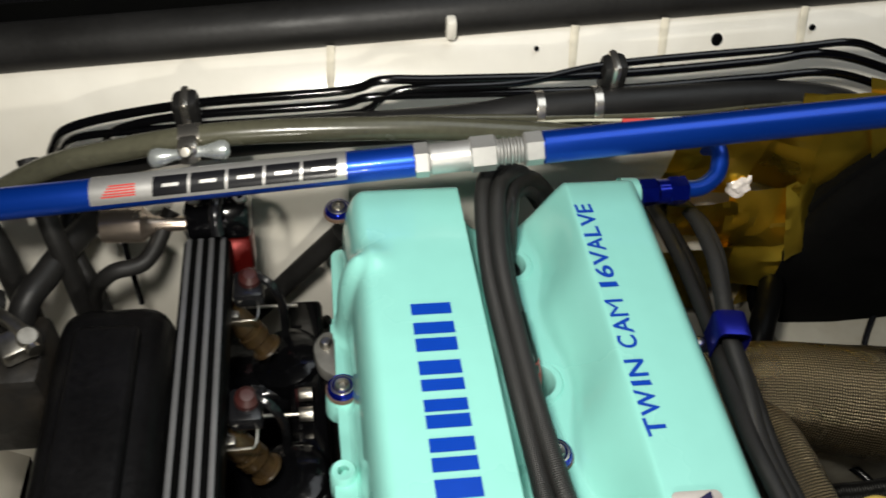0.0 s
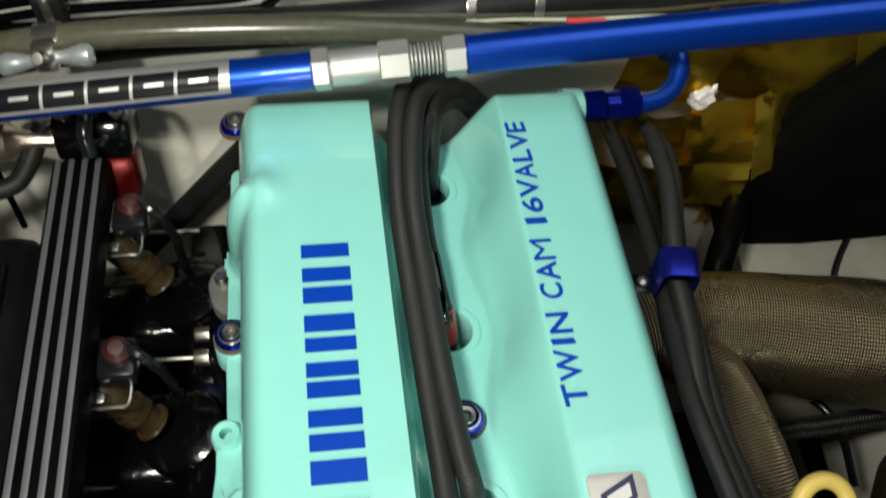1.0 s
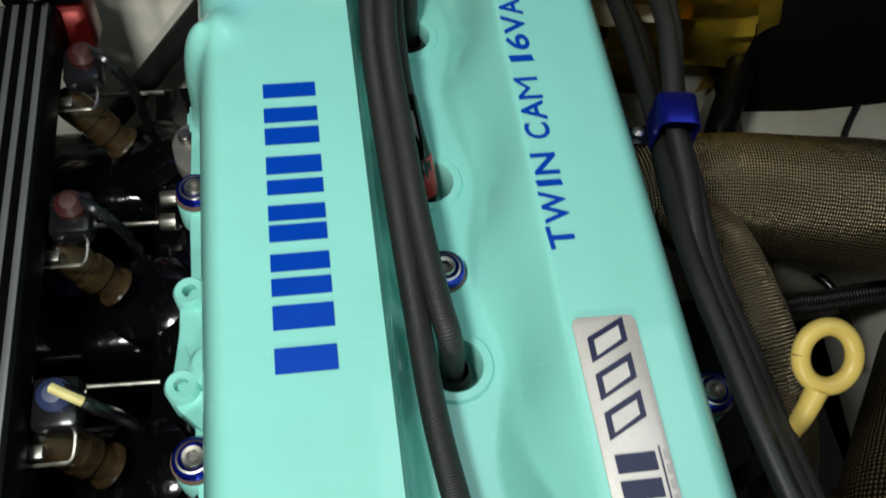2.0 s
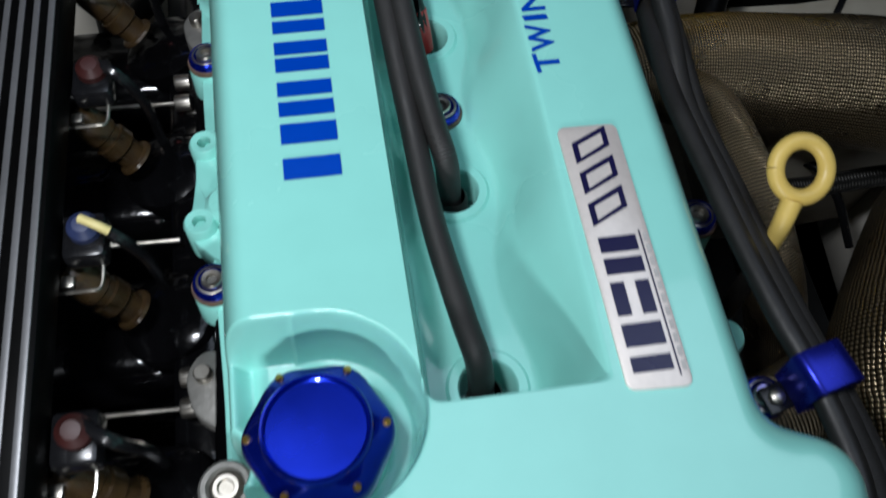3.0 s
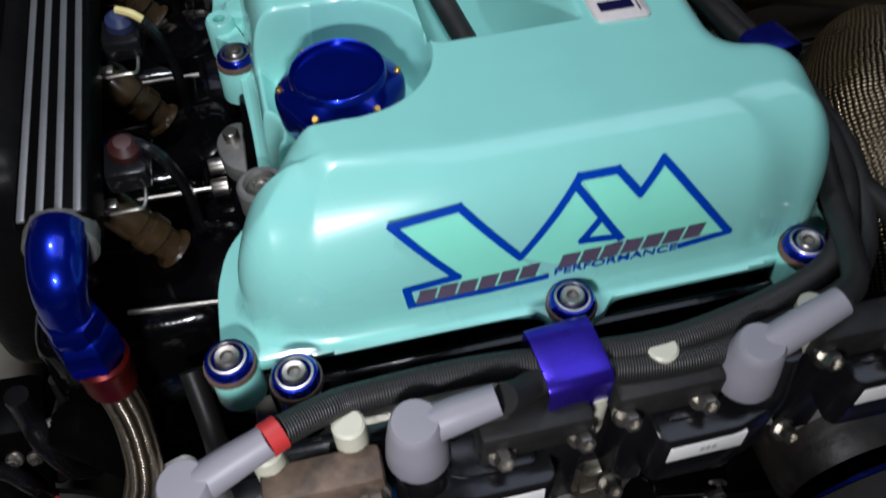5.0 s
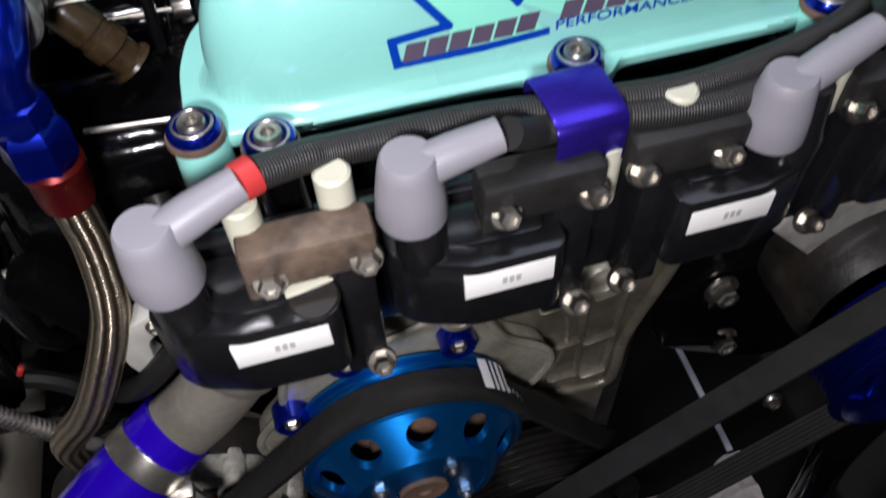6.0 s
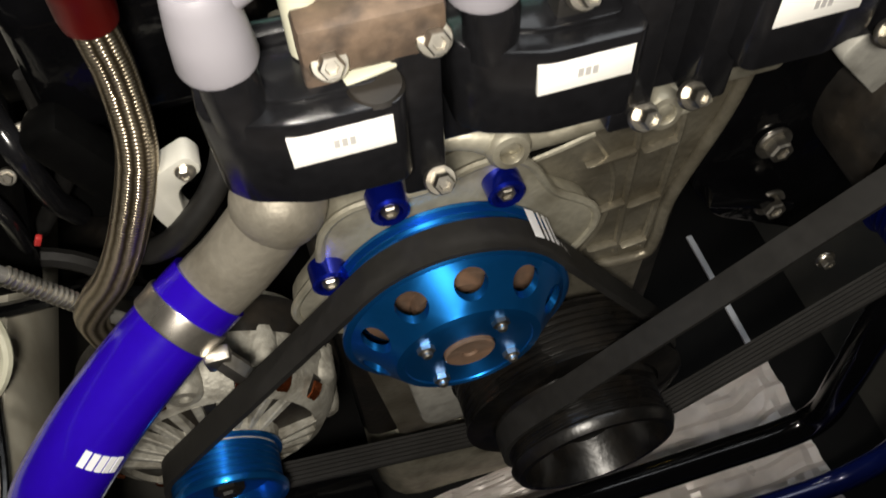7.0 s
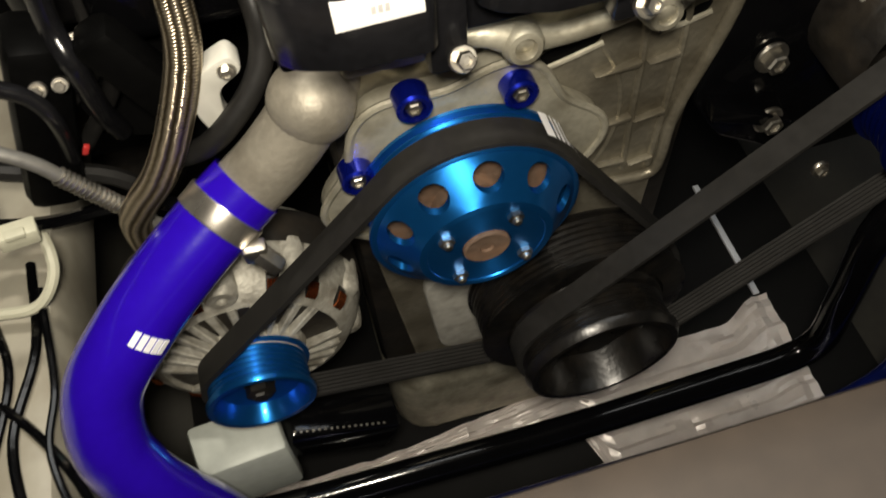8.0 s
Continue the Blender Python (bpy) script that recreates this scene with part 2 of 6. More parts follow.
def thing(name, at, label, category, group="", kind=""):
    ob = new(name)
    ob.empty_display_size = 0.02
    ob.matrix_basis = Matrix.Translation(ASSEMBLY["frame"] @ Vector(at))
    return tagged(ob, label, category, group, kind)


def fuse(*bms):
    """Several pieces of one part in one mesh."""
    out = bms[0]
    for b in bms[1:]:
        me = bpy.data.meshes.new("piece")
        b.to_mesh(me)
        b.free()
        out.from_mesh(me)
        bpy.data.meshes.remove(me)
    return out


def basis(axis):
    a = Vector(axis).normalized()
    u = a.cross(Vector((0, 0, 1)) if abs(a.z) < 0.9 else Vector((0, 1, 0))).normalized()
    return a, u, a.cross(u)


def lathe(profile, at, axis, n=28, lobes=0, depth=0.0, beyond=0.0):
    """Profile of (radius, height) turned round an axis; lobes scallop the outline beyond a radius."""
    a, u, v = basis(axis)
    bm = bmesh.new()
    at = Vector(at)
    rings = []
    for r, h in profile:
        if r < 1e-6:
            rings.append([bm.verts.new(at + a * h)])
            continue
        ring = []
        for i in range(n):
            k = 2 * math.pi * i / n
            q = r * (1 - depth * (0.5 - 0.5 * math.cos(lobes * k))) if lobes and r > beyond else r
            ring.append(bm.verts.new(at + a * h + u * (q * math.cos(k)) + v * (q * math.sin(k))))
        rings.append(ring)
    for p, q in zip(rings, rings[1:]):
        for i in range(n):
            j = (i + 1) % n
            f = [p[i % len(p)], p[j % len(p)], q[j % len(q)], q[i % len(q)]]
            f = list(dict.fromkeys(f))
            if len(f) > 2:
                bm.faces.new(f)
    bmesh.ops.recalc_face_normals(bm, faces=bm.faces)
    return bm


def smooth_path(pts, step=6):
    pts = [Vector(p) for p in pts]
    if len(pts) < 3:
        return pts
    ext = [2 * pts[0] - pts[1], *pts, 2 * pts[-1] - pts[-2]]
    out = []
    for i in range(1, len(ext) - 2):
        a, b, c, d = ext[i - 1:i + 3]
        for s in range(step):
            t = s / step
            out.append(0.5 * (2 * b + (c - a) * t + (2 * a - 5 * b + 4 * c - d) * t * t + (3 * b - a - 3 * c + d) * t ** 3))
    out.append(pts[-1])
    return out


def tube(pts, r, n=12, step=6, squash=1.0, caps=True):
    """A round hose, cable or pipe along a smooth path; r may be a list along the points."""
    path = smooth_path(pts, step)
    bm = bmesh.new()
    uv = bm.loops.layers.uv.new("UVMap")
    rs = r if isinstance(r, (list, tuple)) else [r]
    up, rings, length, run = None, [], [0.0], 0.0
    for i, p in enumerate(path):
        d = (path[min(i + 1, len(path) - 1)] - path[max(i - 1, 0)]).normalized()
        if up is None:
            up = basis(d)[1]
        up = (up - d * up.dot(d)).normalized()
        w = d.cross(up)
        k = i / max(1, len(path) - 1) * (len(rs) - 1)
        lo = min(int(k), len(rs) - 1)
        q = rs[lo] + (rs[min(lo + 1, len(rs) - 1)] - rs[lo]) * (k - lo)
        rings.append([bm.verts.new(p + up * (q * math.cos(2 * math.pi * j / n)) + w * (q * squash * math.sin(2 * math.pi * j / n))) for j in range(n)])
        if i:
            run += (p - path[i - 1]).length
            length.append(run)
    for i in range(len(rings) - 1):
        for j in range(n):
            k = (j + 1) % n
            f = bm.faces.new((rings[i][j], rings[i][k], rings[i + 1][k], rings[i + 1][j]))
            for loop, (uu, vv) in zip(f.loops, ((j / n, length[i]), ((j + 1) / n, length[i]), ((j + 1) / n, length[i + 1]), (j / n, length[i + 1]))):
                loop[uv].uv = (uu, vv)
    if caps:
        bm.faces.new(list(reversed(rings[0])))
        bm.faces.new(rings[-1])
    bmesh.ops.recalc_face_normals(bm, faces=bm.faces)
    return bm


def block(lo, hi, bevel=0.002, turn=None, taper=None, seg=2):
    """A rounded box between two corners, turned about its middle."""
    bm = bmesh.new()
    bmesh.ops.create_cube(bm, size=1)
    lo, hi = Vector(lo), Vector(hi)
    size, mid = hi - lo, (lo + hi) / 2
    for v in bm.verts:
        if taper and v.co.z > 0:
            v.co.x *= taper
            v.co.y *= taper
        v.co = Vector((v.co.x * size.x, v.co.y * size.y, v.co.z * size.z))
    if bevel:
        bmesh.ops.bevel(bm, geom=list(bm.edges), offset=min(bevel, min(size) * 0.45), segments=seg, profile=0.5, affect="EDGES")
    m = Matrix.Translation(mid) @ (turn.to_4x4() if turn else Matrix.Identity(4))
    bmesh.ops.transform(bm, matrix=m, verts=bm.verts)
    return bm


def turned(rx=0, ry=0, rz=0):
    return Euler([radians(a) for a in (rx, ry, rz)]).to_matrix()


def prism(outline, at, axis_u, axis_v, depth, bevel=0.0):
    """A plate of a given outline in the plane of two axes, thickened along their cross product."""
    u, v = Vector(axis_u).normalized(), Vector(axis_v).normalized()
    w = u.cross(v)
    bm = bmesh.new()
    vs = [bm.verts.new(Vector(at) + u * a + v * b) for a, b in outline]
    f = bm.faces.new(vs)
    top = bmesh.ops.extrude_face_region(bm, geom=[f])
    moved = [e for e in top["geom"] if isinstance(e, bmesh.types.BMVert)]
    bmesh.ops.translate(bm, vec=w * depth, verts=moved)
    bmesh.ops.recalc_face_normals(bm, faces=bm.faces)
    if bevel:
        rims = [e for e in bm.edges if abs((e.verts[1].co - e.verts[0].co).normalized().dot(w)) < 0.5 or e.calc_face_angle(0) > 0.6]
        bmesh.ops.bevel(bm, geom=rims, offset=bevel, segments=2, profile=0.5, affect="EDGES")
    return bm


def rounded(pts, r, n=5):
    """A polygon with its corners rounded."""
    out, k = [], len(pts)
    for i in range(k):
        p, a, b = Vector((*pts[i], 0)), Vector((*pts[i - 1], 0)), Vector((*pts[(i + 1) % k], 0))
        da, db = (a - p), (b - p)
        q = min(r, da.length * 0.45, db.length * 0.45)
        s, e = p + da.normalized() * q, p + db.normalized() * q
        for j in range(n + 1):
            t = j / n
            c = (1 - t) ** 2 * s + 2 * t * (1 - t) * p + t * t * e
            out.append((c.x, c.y))
    return out


def hex_bolt(parent, at, axis, r=0.005, h=0.005, flange=True, mat=None):
    """Hex head with a washer flange and a small dimple."""
    prof = [(0, h * 0.8), (r * 0.45, h * 0.8), (r * 0.55, h), (r * 0.85, h), (r, h * 0.85), (r, 0)]
    bolt = part("bolt", lathe(prof, at, axis, 6), mat or STEEL, parent, angle=25)
    if flange:
        part("washer", lathe([(0, 0.0015), (r * 1.35, 0.0015), (r * 1.5, 0.0005), (r * 1.5, -0.001)], at, axis, 20), mat or STEEL, bolt)
    return bolt


# ---- the room ----
def slab(name, lo, hi, mat, label, category="wall", bevel=0.0):
    return tagged(part(name, block(lo, hi, bevel), mat), label, category, kind="structure")


slab("floor", (-3, -3.2, -0.1), (3, 3.4, 0), CONCRETE, "dark dusty concrete workshop floor under the car", "floor")
slab("wall_north", (-3, 3.4, -0.1), (3, 3.5, 2.8), WALL, "plain grey painted workshop wall")
slab("wall_south", (-3, -3.3, -0.1), (3, -3.2, 2.8), WALL, "plain grey painted workshop wall")
slab("wall_east", (3, -3.3, -0.1), (3.1, 3.5, 2.8), WALL, "plain grey painted workshop wall")
slab("wall_west", (-3.1, -3.3, -0.1), (-3, 3.5, 2.8), WALL, "plain grey painted workshop wall")
slab("ceiling", (-3.1, -3.3, 2.8), (3.1, 3.5, 2.9), WALL, "plain grey workshop ceiling", "ceiling")

# ---- the car's shell round the engine bay; it leans a little against the engine ----
LEAN_X = -0.045


def leaned(bm):
    for v in bm.verts:
        v.co.z += LEAN_X * v.co.x
    return bm


def profile_sheet(profile, x0, x1, thick, nx=24):
    """A pressed sheet with a constant section in y and z."""
    bm = bmesh.new()
    pts = [Vector((0, y, z)) for y, z in profile]
    nor = []
    for i, p in enumerate(pts):
        d = (pts[min(i + 1, len(pts) - 1)] - pts[max(i - 1, 0)]).normalized()
        nor.append(Vector((0, -d.z, d.y)))
    loop = pts + [p - n * thick for p, n in reversed(list(zip(pts, nor)))]
    rows = [[bm.verts.new((x0 + (x1 - x0) * i / nx, p.y, p.z)) for p in loop] for i in range(nx + 1)]
    for a, b in zip(rows, rows[1:]):
        for i in range(len(loop)):
            j = (i + 1) % len(loop)
            bm.faces.new((a[i], a[j], b[j], b[i]))
    bm.faces.new(rows[0])
    bm.faces.new(list(reversed(rows[-1])))
    bmesh.ops.recalc_face_normals(bm, faces=bm.faces)
    return bm


assembly((0.9879, -0.0106, -0.0085, 0.0114), (-0.0004, 0.9939, -0.026, 0.0153), (0.1134, 0.146, 0.9855, -0.0217))
shell = thing("car_body", (0, 0.6, 0.0), "cream white painted car shell round the open engine bay", "car body")
FW = [(0.60, 0.850), (0.575, 0.851), (0.562, 0.848), (0.535, 0.812), (0.526, 0.795), (0.517, 0.77), (0.504, 0.70), (0.498, 0.60), (0.50, 0.50), (0.48, 0.36), (0.455, 0.24)]
firewall = part("firewall", leaned(profile_sheet(FW, -0.72, 0.72, 0.004)), WHITE_PAINT, shell, "cream white firewall with smudged seam sealer")
part("cowl_seal", leaned(tube([(-0.72, 0.577, 0.864), (0, 0.577, 0.864), (0.72, 0.577, 0.864)], 0.0175, 16, 8)), RUBBER, shell, "black rubber weatherstrip")
part("cowl_panel", leaned(profile_sheet([(0.72, 0.86), (0.69, 0.885), (0.65, 0.892), (0.605, 0.880)], -0.72, 0.72, 0.004)), BLACK_SATIN, shell, "black plastic cowl panel")
# grey strip over the black cowl; the torch reflection is put into its colour
part("cowl_trim", leaned(profile_sheet([(0.70, 0.900), (0.672, 0.9075), (0.668, 0.903), (0.664, 0.9075), (0.632, 0.902), (0.626, 0.894)], -0.72, -0.262, 0.003)), COWL_SHEEN, shell, "cowl strip with a torch reflection painted in as grey")
assembly()
for sx in (-1, 1):
    ap = [(0.0, 0.86), (-0.03, 0.82), (-0.03, 0.55), (-0.10, 0.50), (-0.16, 0.46), (-0.16, 0.34), (-0.10, 0.30)]
    bm = bmesh.new()
    rows = [[bm.verts.new((sx * (0.60 + a), y, z)) for a, z in ap] for y in (-0.42, -0.1, 0.2, 0.45, 0.60)]
    for a, b in zip(rows, rows[1:]):
        for i in range(len(ap) - 1):
            bm.faces.new((a[i], a[i + 1], b[i + 1], b[i]))
    bmesh.ops.solidify(bm, geom=list(bm.faces), thickness=0.004)
    bmesh.ops.recalc_face_normals(bm, faces=bm.faces)
    part("inner_wing", bm, WHITE_PAINT, shell, "cream white inner wing panel")
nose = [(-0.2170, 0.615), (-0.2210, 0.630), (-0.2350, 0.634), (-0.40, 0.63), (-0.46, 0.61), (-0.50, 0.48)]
# the shade over the front panel is put into this brown-grey paint
part("nose_panel", profile_sheet(nose, -0.72, 0.72, 0.005), material("shaded_nose_panel_paint", (0.040, 0.029, 0.021), 0.5, 0, 0.25, 60, 6, 0.1), shell, "front panel, its shade painted in as dull brown-grey")

# ---- the engine's masses ----
engine = thing("engine_block", (0, 0.2, 0.25), "black painted four-cylinder engine block and cylinder head", "engine")
part("cylinder_head", block((-0.112, -0.010, 0.66), (0.106, 0.435, 0.788), 0.004), BLACK, engine, "black cylinder head")
part("crankcase", block((-0.135, 0.01, 0.28), (0.10, 0.43, 0.66), 0.012), BLACK_DULL, engine, "grimy black crankcase")
part("mount_arm", block((-0.392, 0.20, 0.345), (-0.13, 0.25, 0.385), 0.008), BLACK_DULL, engine)
part("mount_arm", block((0.095, 0.23, 0.40), (0.276, 0.28, 0.44), 0.008), BLACK_DULL, engine)
part("oil_pan", block((-0.135, -0.01, 0.135), (0.10, 0.42, 0.285), 0.035, None, None, 4), ALU, engine, "dull aluminium oil pan")

# ---- mint valve cover ----
SHEAR = 0.034
HOLES = [0.099 + 0.0963 * k for k in range(4)]


def sstep(a, b, x):
    t = np.clip((x - a) / (b - a), 0, 1)
    return t * t * (3 - 2 * t)


def in_box(x, y, x0, x1, y0, y1, r, rear_left=None, rear_right=None):
    """Depth inside a rounded box; its two rear corners may have radii of their own."""
    cx, cy = (x0 + x1) / 2, (y0 + y1) / 2
    rr = np.where(y > cy, np.where(x < cx, rear_left or r, rear_right or r), r)
    qx, qy = np.abs(x - cx) - (x1 - x0) / 2 + rr, np.abs(y - cy) - (y1 - y0) / 2 + rr
    return -(np.hypot(np.maximum(qx, 0), np.maximum(qy, 0)) + np.minimum(np.maximum(qx, qy), 0) - rr)


def blend(a, b, k):
    h = np.clip(0.5 + 0.5 * (a - b) / k, 0, 1)
    return b + (a - b) * h + k * h * (1 - h)


def cover_inside(x, y):
    body = in_box(x, y, -0.0985, 0.1045, -0.0015, 0.439, 0.016)
    nose_ = in_box(x, y, -0.1205, 0.135, -0.0015, 0.0640, 0.020, 0.058, 0.030)
    lump = 0.015 - np.hypot(x + 0.0905, y - 0.363)
    d = blend(body, nose_, 0.018)
    slant = 0.002 + 0.647 * (x + 0.073) - 0.762 * (y - 0.0705) + 0.3 * sstep(0.066, 0.090, y) + 0.2 * sstep(-0.085, -0.015, x)
    d = -blend(-d, -slant, 0.020)
    return np.minimum(blend(d, lump, 0.008), np.hypot(x + 0.1045, y - 0.0785) - 0.0125)


def cover_height(x, y):
    """Height of the painted cover over its own plan."""
    d = cover_inside(x, y)
    big = 1 - sstep(0.0, 0.055, y)
    reach = 0.019 + 0.023 * big + 0.030 * big * sstep(0.02, 0.105, -x)
    power = 2.5 + 0.4 * big
    t = np.clip(d / reach, 0, 1)
    z = 0.790 + 0.0745 * (1 - (1 - t) ** power) ** (1 / power)
    lip = 0.7955 + 0.006 * np.exp(np.minimum(d, 0.0) / 0.0030)
    z = np.where(d < 0.004, blend(z, lip, 0.006), z)
    wave = 0.5 + 0.5 * np.cos(2 * np.pi * (y - HOLES[0]) / 0.0963)
    edge = 0.0172 + 0.0085 * wave
    ramp_ = np.clip((x - edge) / (0.0445 - edge), 0, 1)
    rise = 0.70 * ramp_ + 0.30 * ramp_ * ramp_ * (3 - 2 * ramp_)
    valley = sstep(0.0, 0.0042, in_box(x, y, -0.0225, 0.30, 0.0815, 0.80, 0.007)) * (1 - rise)
    pocket = (1 - wave) * (1 - sstep(-0.0205, -0.0085, x))
    z = z - 0.041 * valley * (1 - 0.35 * pocket)
    cap = np.hypot((x + 0.0605) * 0.97, y - 0.0845)
    notch = np.maximum(1 - sstep(0.0320, 0.0385, cap), (1 - sstep(-0.070, -0.062, x)) * (1 - sstep(0.0320, 0.0385, np.abs(y - 0.0845))))
    z = z - 0.034 * notch * sstep(0.0, 0.012, d)
    z = z + 0.004 * np.exp(-(((x + 0.081) / 0.010) ** 2 + ((y - 0.363) / 0.010) ** 2))
    for hy in HOLES:
        hole = np.hypot(x - 0.0055, y - hy)
        z = np.where(hole < 0.0140, 0.758, z)
    return z


def unskew(x, y):
    """The cover widens a little to the intake side towards its rear."""
    return x - SHEAR * (y - 0.10) * (1 - sstep(-0.06, 0.04, x))


def reskew(x, y):
    """Plan coordinate of the cover's grid for a place in the world."""
    s = x
    for _ in range(8):
        s = x + SHEAR * (y - 0.10) * float(1 - sstep(-0.06, 0.04, np.float64(s)))
    return s


def on_cover(x, y, lift=0.0005):
    """A place in the world on the cover's top."""
    return Vector((x, y, float(cover_height(np.float64(reskew(x, y)), np.float64(y))) + lift))


def graded(lo, hi, step, dense):
    lines = set(np.round(np.arange(lo, hi + step / 2, step), 5))
    for c, w in dense:
        lines |= set(np.round(np.arange(c - w, c + w, 0.0005), 5))
    return np.array(sorted(lines))


gx = graded(-0.135, 0.150, 0.00125, [(-0.0975, 0.003), (-0.1195, 0.004), (0.1055, 0.003), (0.1335, 0.004), (-0.0195, 0.006), (-0.060, 0.040)])
gy = graded(-0.022, 0.446, 0.00125, [(-0.0060, 0.005), (0.4375, 0.003), (0.0835, 0.006), (0.0845, 0.042)])
XX, YY = np.meshgrid(gx, gy, indexing="ij")
ZZ, DD = cover_height(XX, YY), cover_inside(XX, YY)
WX = unskew(XX, YY)
ny = len(gy)
verts = np.stack([WX, YY, ZZ], -1).reshape(-1, 3)
keep = DD > np.where(YY < 0.0, -0.0075, -0.005)
quads = []
for i in range(len(gx) - 1):
    for j in range(ny - 1):
        if keep[i, j] and keep[i + 1, j] and keep[i, j + 1] and keep[i + 1, j + 1]:
            quads.append((i * ny + j, (i + 1) * ny + j, (i + 1) * ny + j + 1, i * ny + j + 1))
cover = thing("valve_cover", (0, 0.2, 0.79), "glossy mint green painted twin-cam valve cover on the engine", "valve cover")
me = bpy.data.meshes.new("shell")
me.from_pydata(verts.tolist(), [], quads)
bm = bmesh.new()
bm.from_mesh(me)
bpy.data.meshes.remove(me)
bmesh.ops.delete(bm, geom=[v for v in bm.verts if not v.link_faces], context="VERTS")
part("shell", bm, MINT, cover, angle=60)
FL = [(-0.118, 0.437), (-0.116, 0.30), (-0.111, 0.20), (-0.1055, 0.12), (-0.104, 0.075), (-0.123, 0.050), (-0.128, 0.030), (-0.1285, -0.004), (-0.116, -0.0105), (-0.008, -0.0110),
      (0.001, -0.0130), (0.008, -0.0215), (0.026, -0.0215), (0.034, -0.0115), (0.113, -0.0110), (0.137, -0.004), (0.1405, 0.03), (0.1405, 0.050), (0.118, 0.075), (0.113, 0.20), (0.109, 0.437)]
part("flange", prism(rounded(FL, 0.008), (0, 0, 0.7900), (1, 0, 0), (0, 1, 0), 0.0068, 0.0012), MINT, cover)
for ex, ey in ((-0.1130, 0.2535), (-0.1150, 0.2065)):
    part("mounting_ear", fuse(lathe([(0.0034, 0.792), (0.0034, 0.8045), (0.0066, 0.8050), (0.0078, 0.8032), (0.0082, 0.782)], (ex, ey, 0), (0, 0, 1), 24)), MINT, cover)
part("mounting_web", prism(rounded([(-0.097, 0.261), (-0.111, 0.261), (-0.1190, 0.249), (-0.1185, 0.236), (-0.1197, 0.222), (-0.1213, 0.208), (-0.1195, 0.199), (-0.109, 0.188), (-0.097, 0.180)], 0.004), (0, 0, 0.782), (1, 0, 0), (0, 1, 0), 0.0170, 0.0022), MINT, cover)
for x, y, r in ((-0.1085, 0.173, 0.0105), (-0.1120, 0.311, 0.0105), (0.1115, 0.217, 0.009), (0.1225, 0.179, 0.010), (0.1190, 0.118, 0.009), (-0.1235, -0.0105, 0.0095), (0.118, -0.0120, 0.010), (0.0150, -0.0145, 0.0095)):
    part("bolt_boss", lathe([(0, 0.8005), (r * 0.9, 0.8005), (r, 0.799), (r * 1.1, 0.780)], (x, y, 0), (0, 0, 1), 24), MINT, cover)
part("mounting_rib", fuse(lathe([(0, 0.8070), (0.0080, 0.8065), (0.0105, 0.8040), (0.0115, 0.782)], (-0.1020, 0.2155, 0), (0, 0, 1), 28)), MINT, cover)
for hy in HOLES:
    hx = float(unskew(np.float64(0.0055), hy))
    part("plug_tube", lathe([(0.0115, 0.748), (0.0115, 0.8235), (0.0125, 0.8250), (0.0160, 0.8250), (0.0180, 0.8228), (0.0180, 0.813)], (hx, hy, 0), (0, 0, 1), 36), MINT, cover)
    part("plug_seat", lathe([(0, 0.0), (0.0116, 0.0)], (hx, hy, 0.770), (0, 0, 1), 20), RUST, cover, "dull metal floor of a plug hole")

# ---- strut bar across the back of the bay ----
strut = thing("strut_bar", (0, 0.44, 0.866), "metallic blue strut bar with silver turnbuckle and printed sleeve", "strut bar")


def bar_point(x):
    return Vector((x, 0.42, 0.8975 + 0.088 * x))


def bar_piece(name, x0, x1, r, mat, n=28, label=""):
    d = (bar_point(1) - bar_point(0)).normalized()
    ln = (bar_point(x1) - bar_point(x0)).length
    return part(name, lathe([(0, 0), (r * 0.9, 0), (r, 0.001), (r, ln - 0.001), (r * 0.9, ln), (0, ln)], bar_point(x0), d, n), mat, strut, label)


bar_piece("tube", -0.52, -0.059, 0.0104, BAR_BLUE)
bar_piece("tube", 0.023, 0.54, 0.0107, BAR_BLUE)
bar_piece("collar", -0.060, -0.050, 0.0115, SILVER, 6)
bar_piece("turnbuckle", -0.050, -0.023, 0.0100, SILVER, 20)
bar_piece("lock_nut", -0.024, -0.007, 0.0118, SILVER, 6)
for i in range(9):
    bar_piece("thread", -0.007 + i * 0.0022, -0.0054 + i * 0.0022, 0.0086 if i % 2 else 0.0092, SILVER, 20)
bar_piece("lock_nut", 0.011, 0.0235, 0.0112, SILVER, 6)

# ---- fuel rail ----
RA, RB = Vector((-0.2000, 0.424, 0.828)), Vector((-0.1865, 0.058, 0.828))
rail = thing("fuel_rail", RB, "black fuel rail with bright machined ribs", "fuel rail")
ru = (RA - RB).normalized()
rv = Vector((ru.y, -ru.x, 0)).normalized()
rl = (RA - RB).length


def rail_block(a0, a1, z0, z1, l0, l1, bevel):
    bm = block((a0, l0, z0), (a1, l1, z1), bevel)
    m = Matrix(((rv.x, ru.x, 0, RB.x), (rv.y, ru.y, 0, RB.y), (0, ru.z, 1, RB.z), (0, 0, 0, 1)))
    bmesh.ops.transform(bm, matrix=m, verts=bm.verts)
    return bm


part("extrusion", rail_block(-0.0155, 0.0155, -0.022, 0.0, 0, rl, 0.003), BLACK_DEEP, rail)
for a in (-0.0115, -0.0040, 0.0035, 0.0110):
    part("rib", rail_block(a - 0.0017, a + 0.0017, -0.002, 0.0005, 0.001, rl - 0.001, 0.0006), RIB, rail, "bright machined rib")
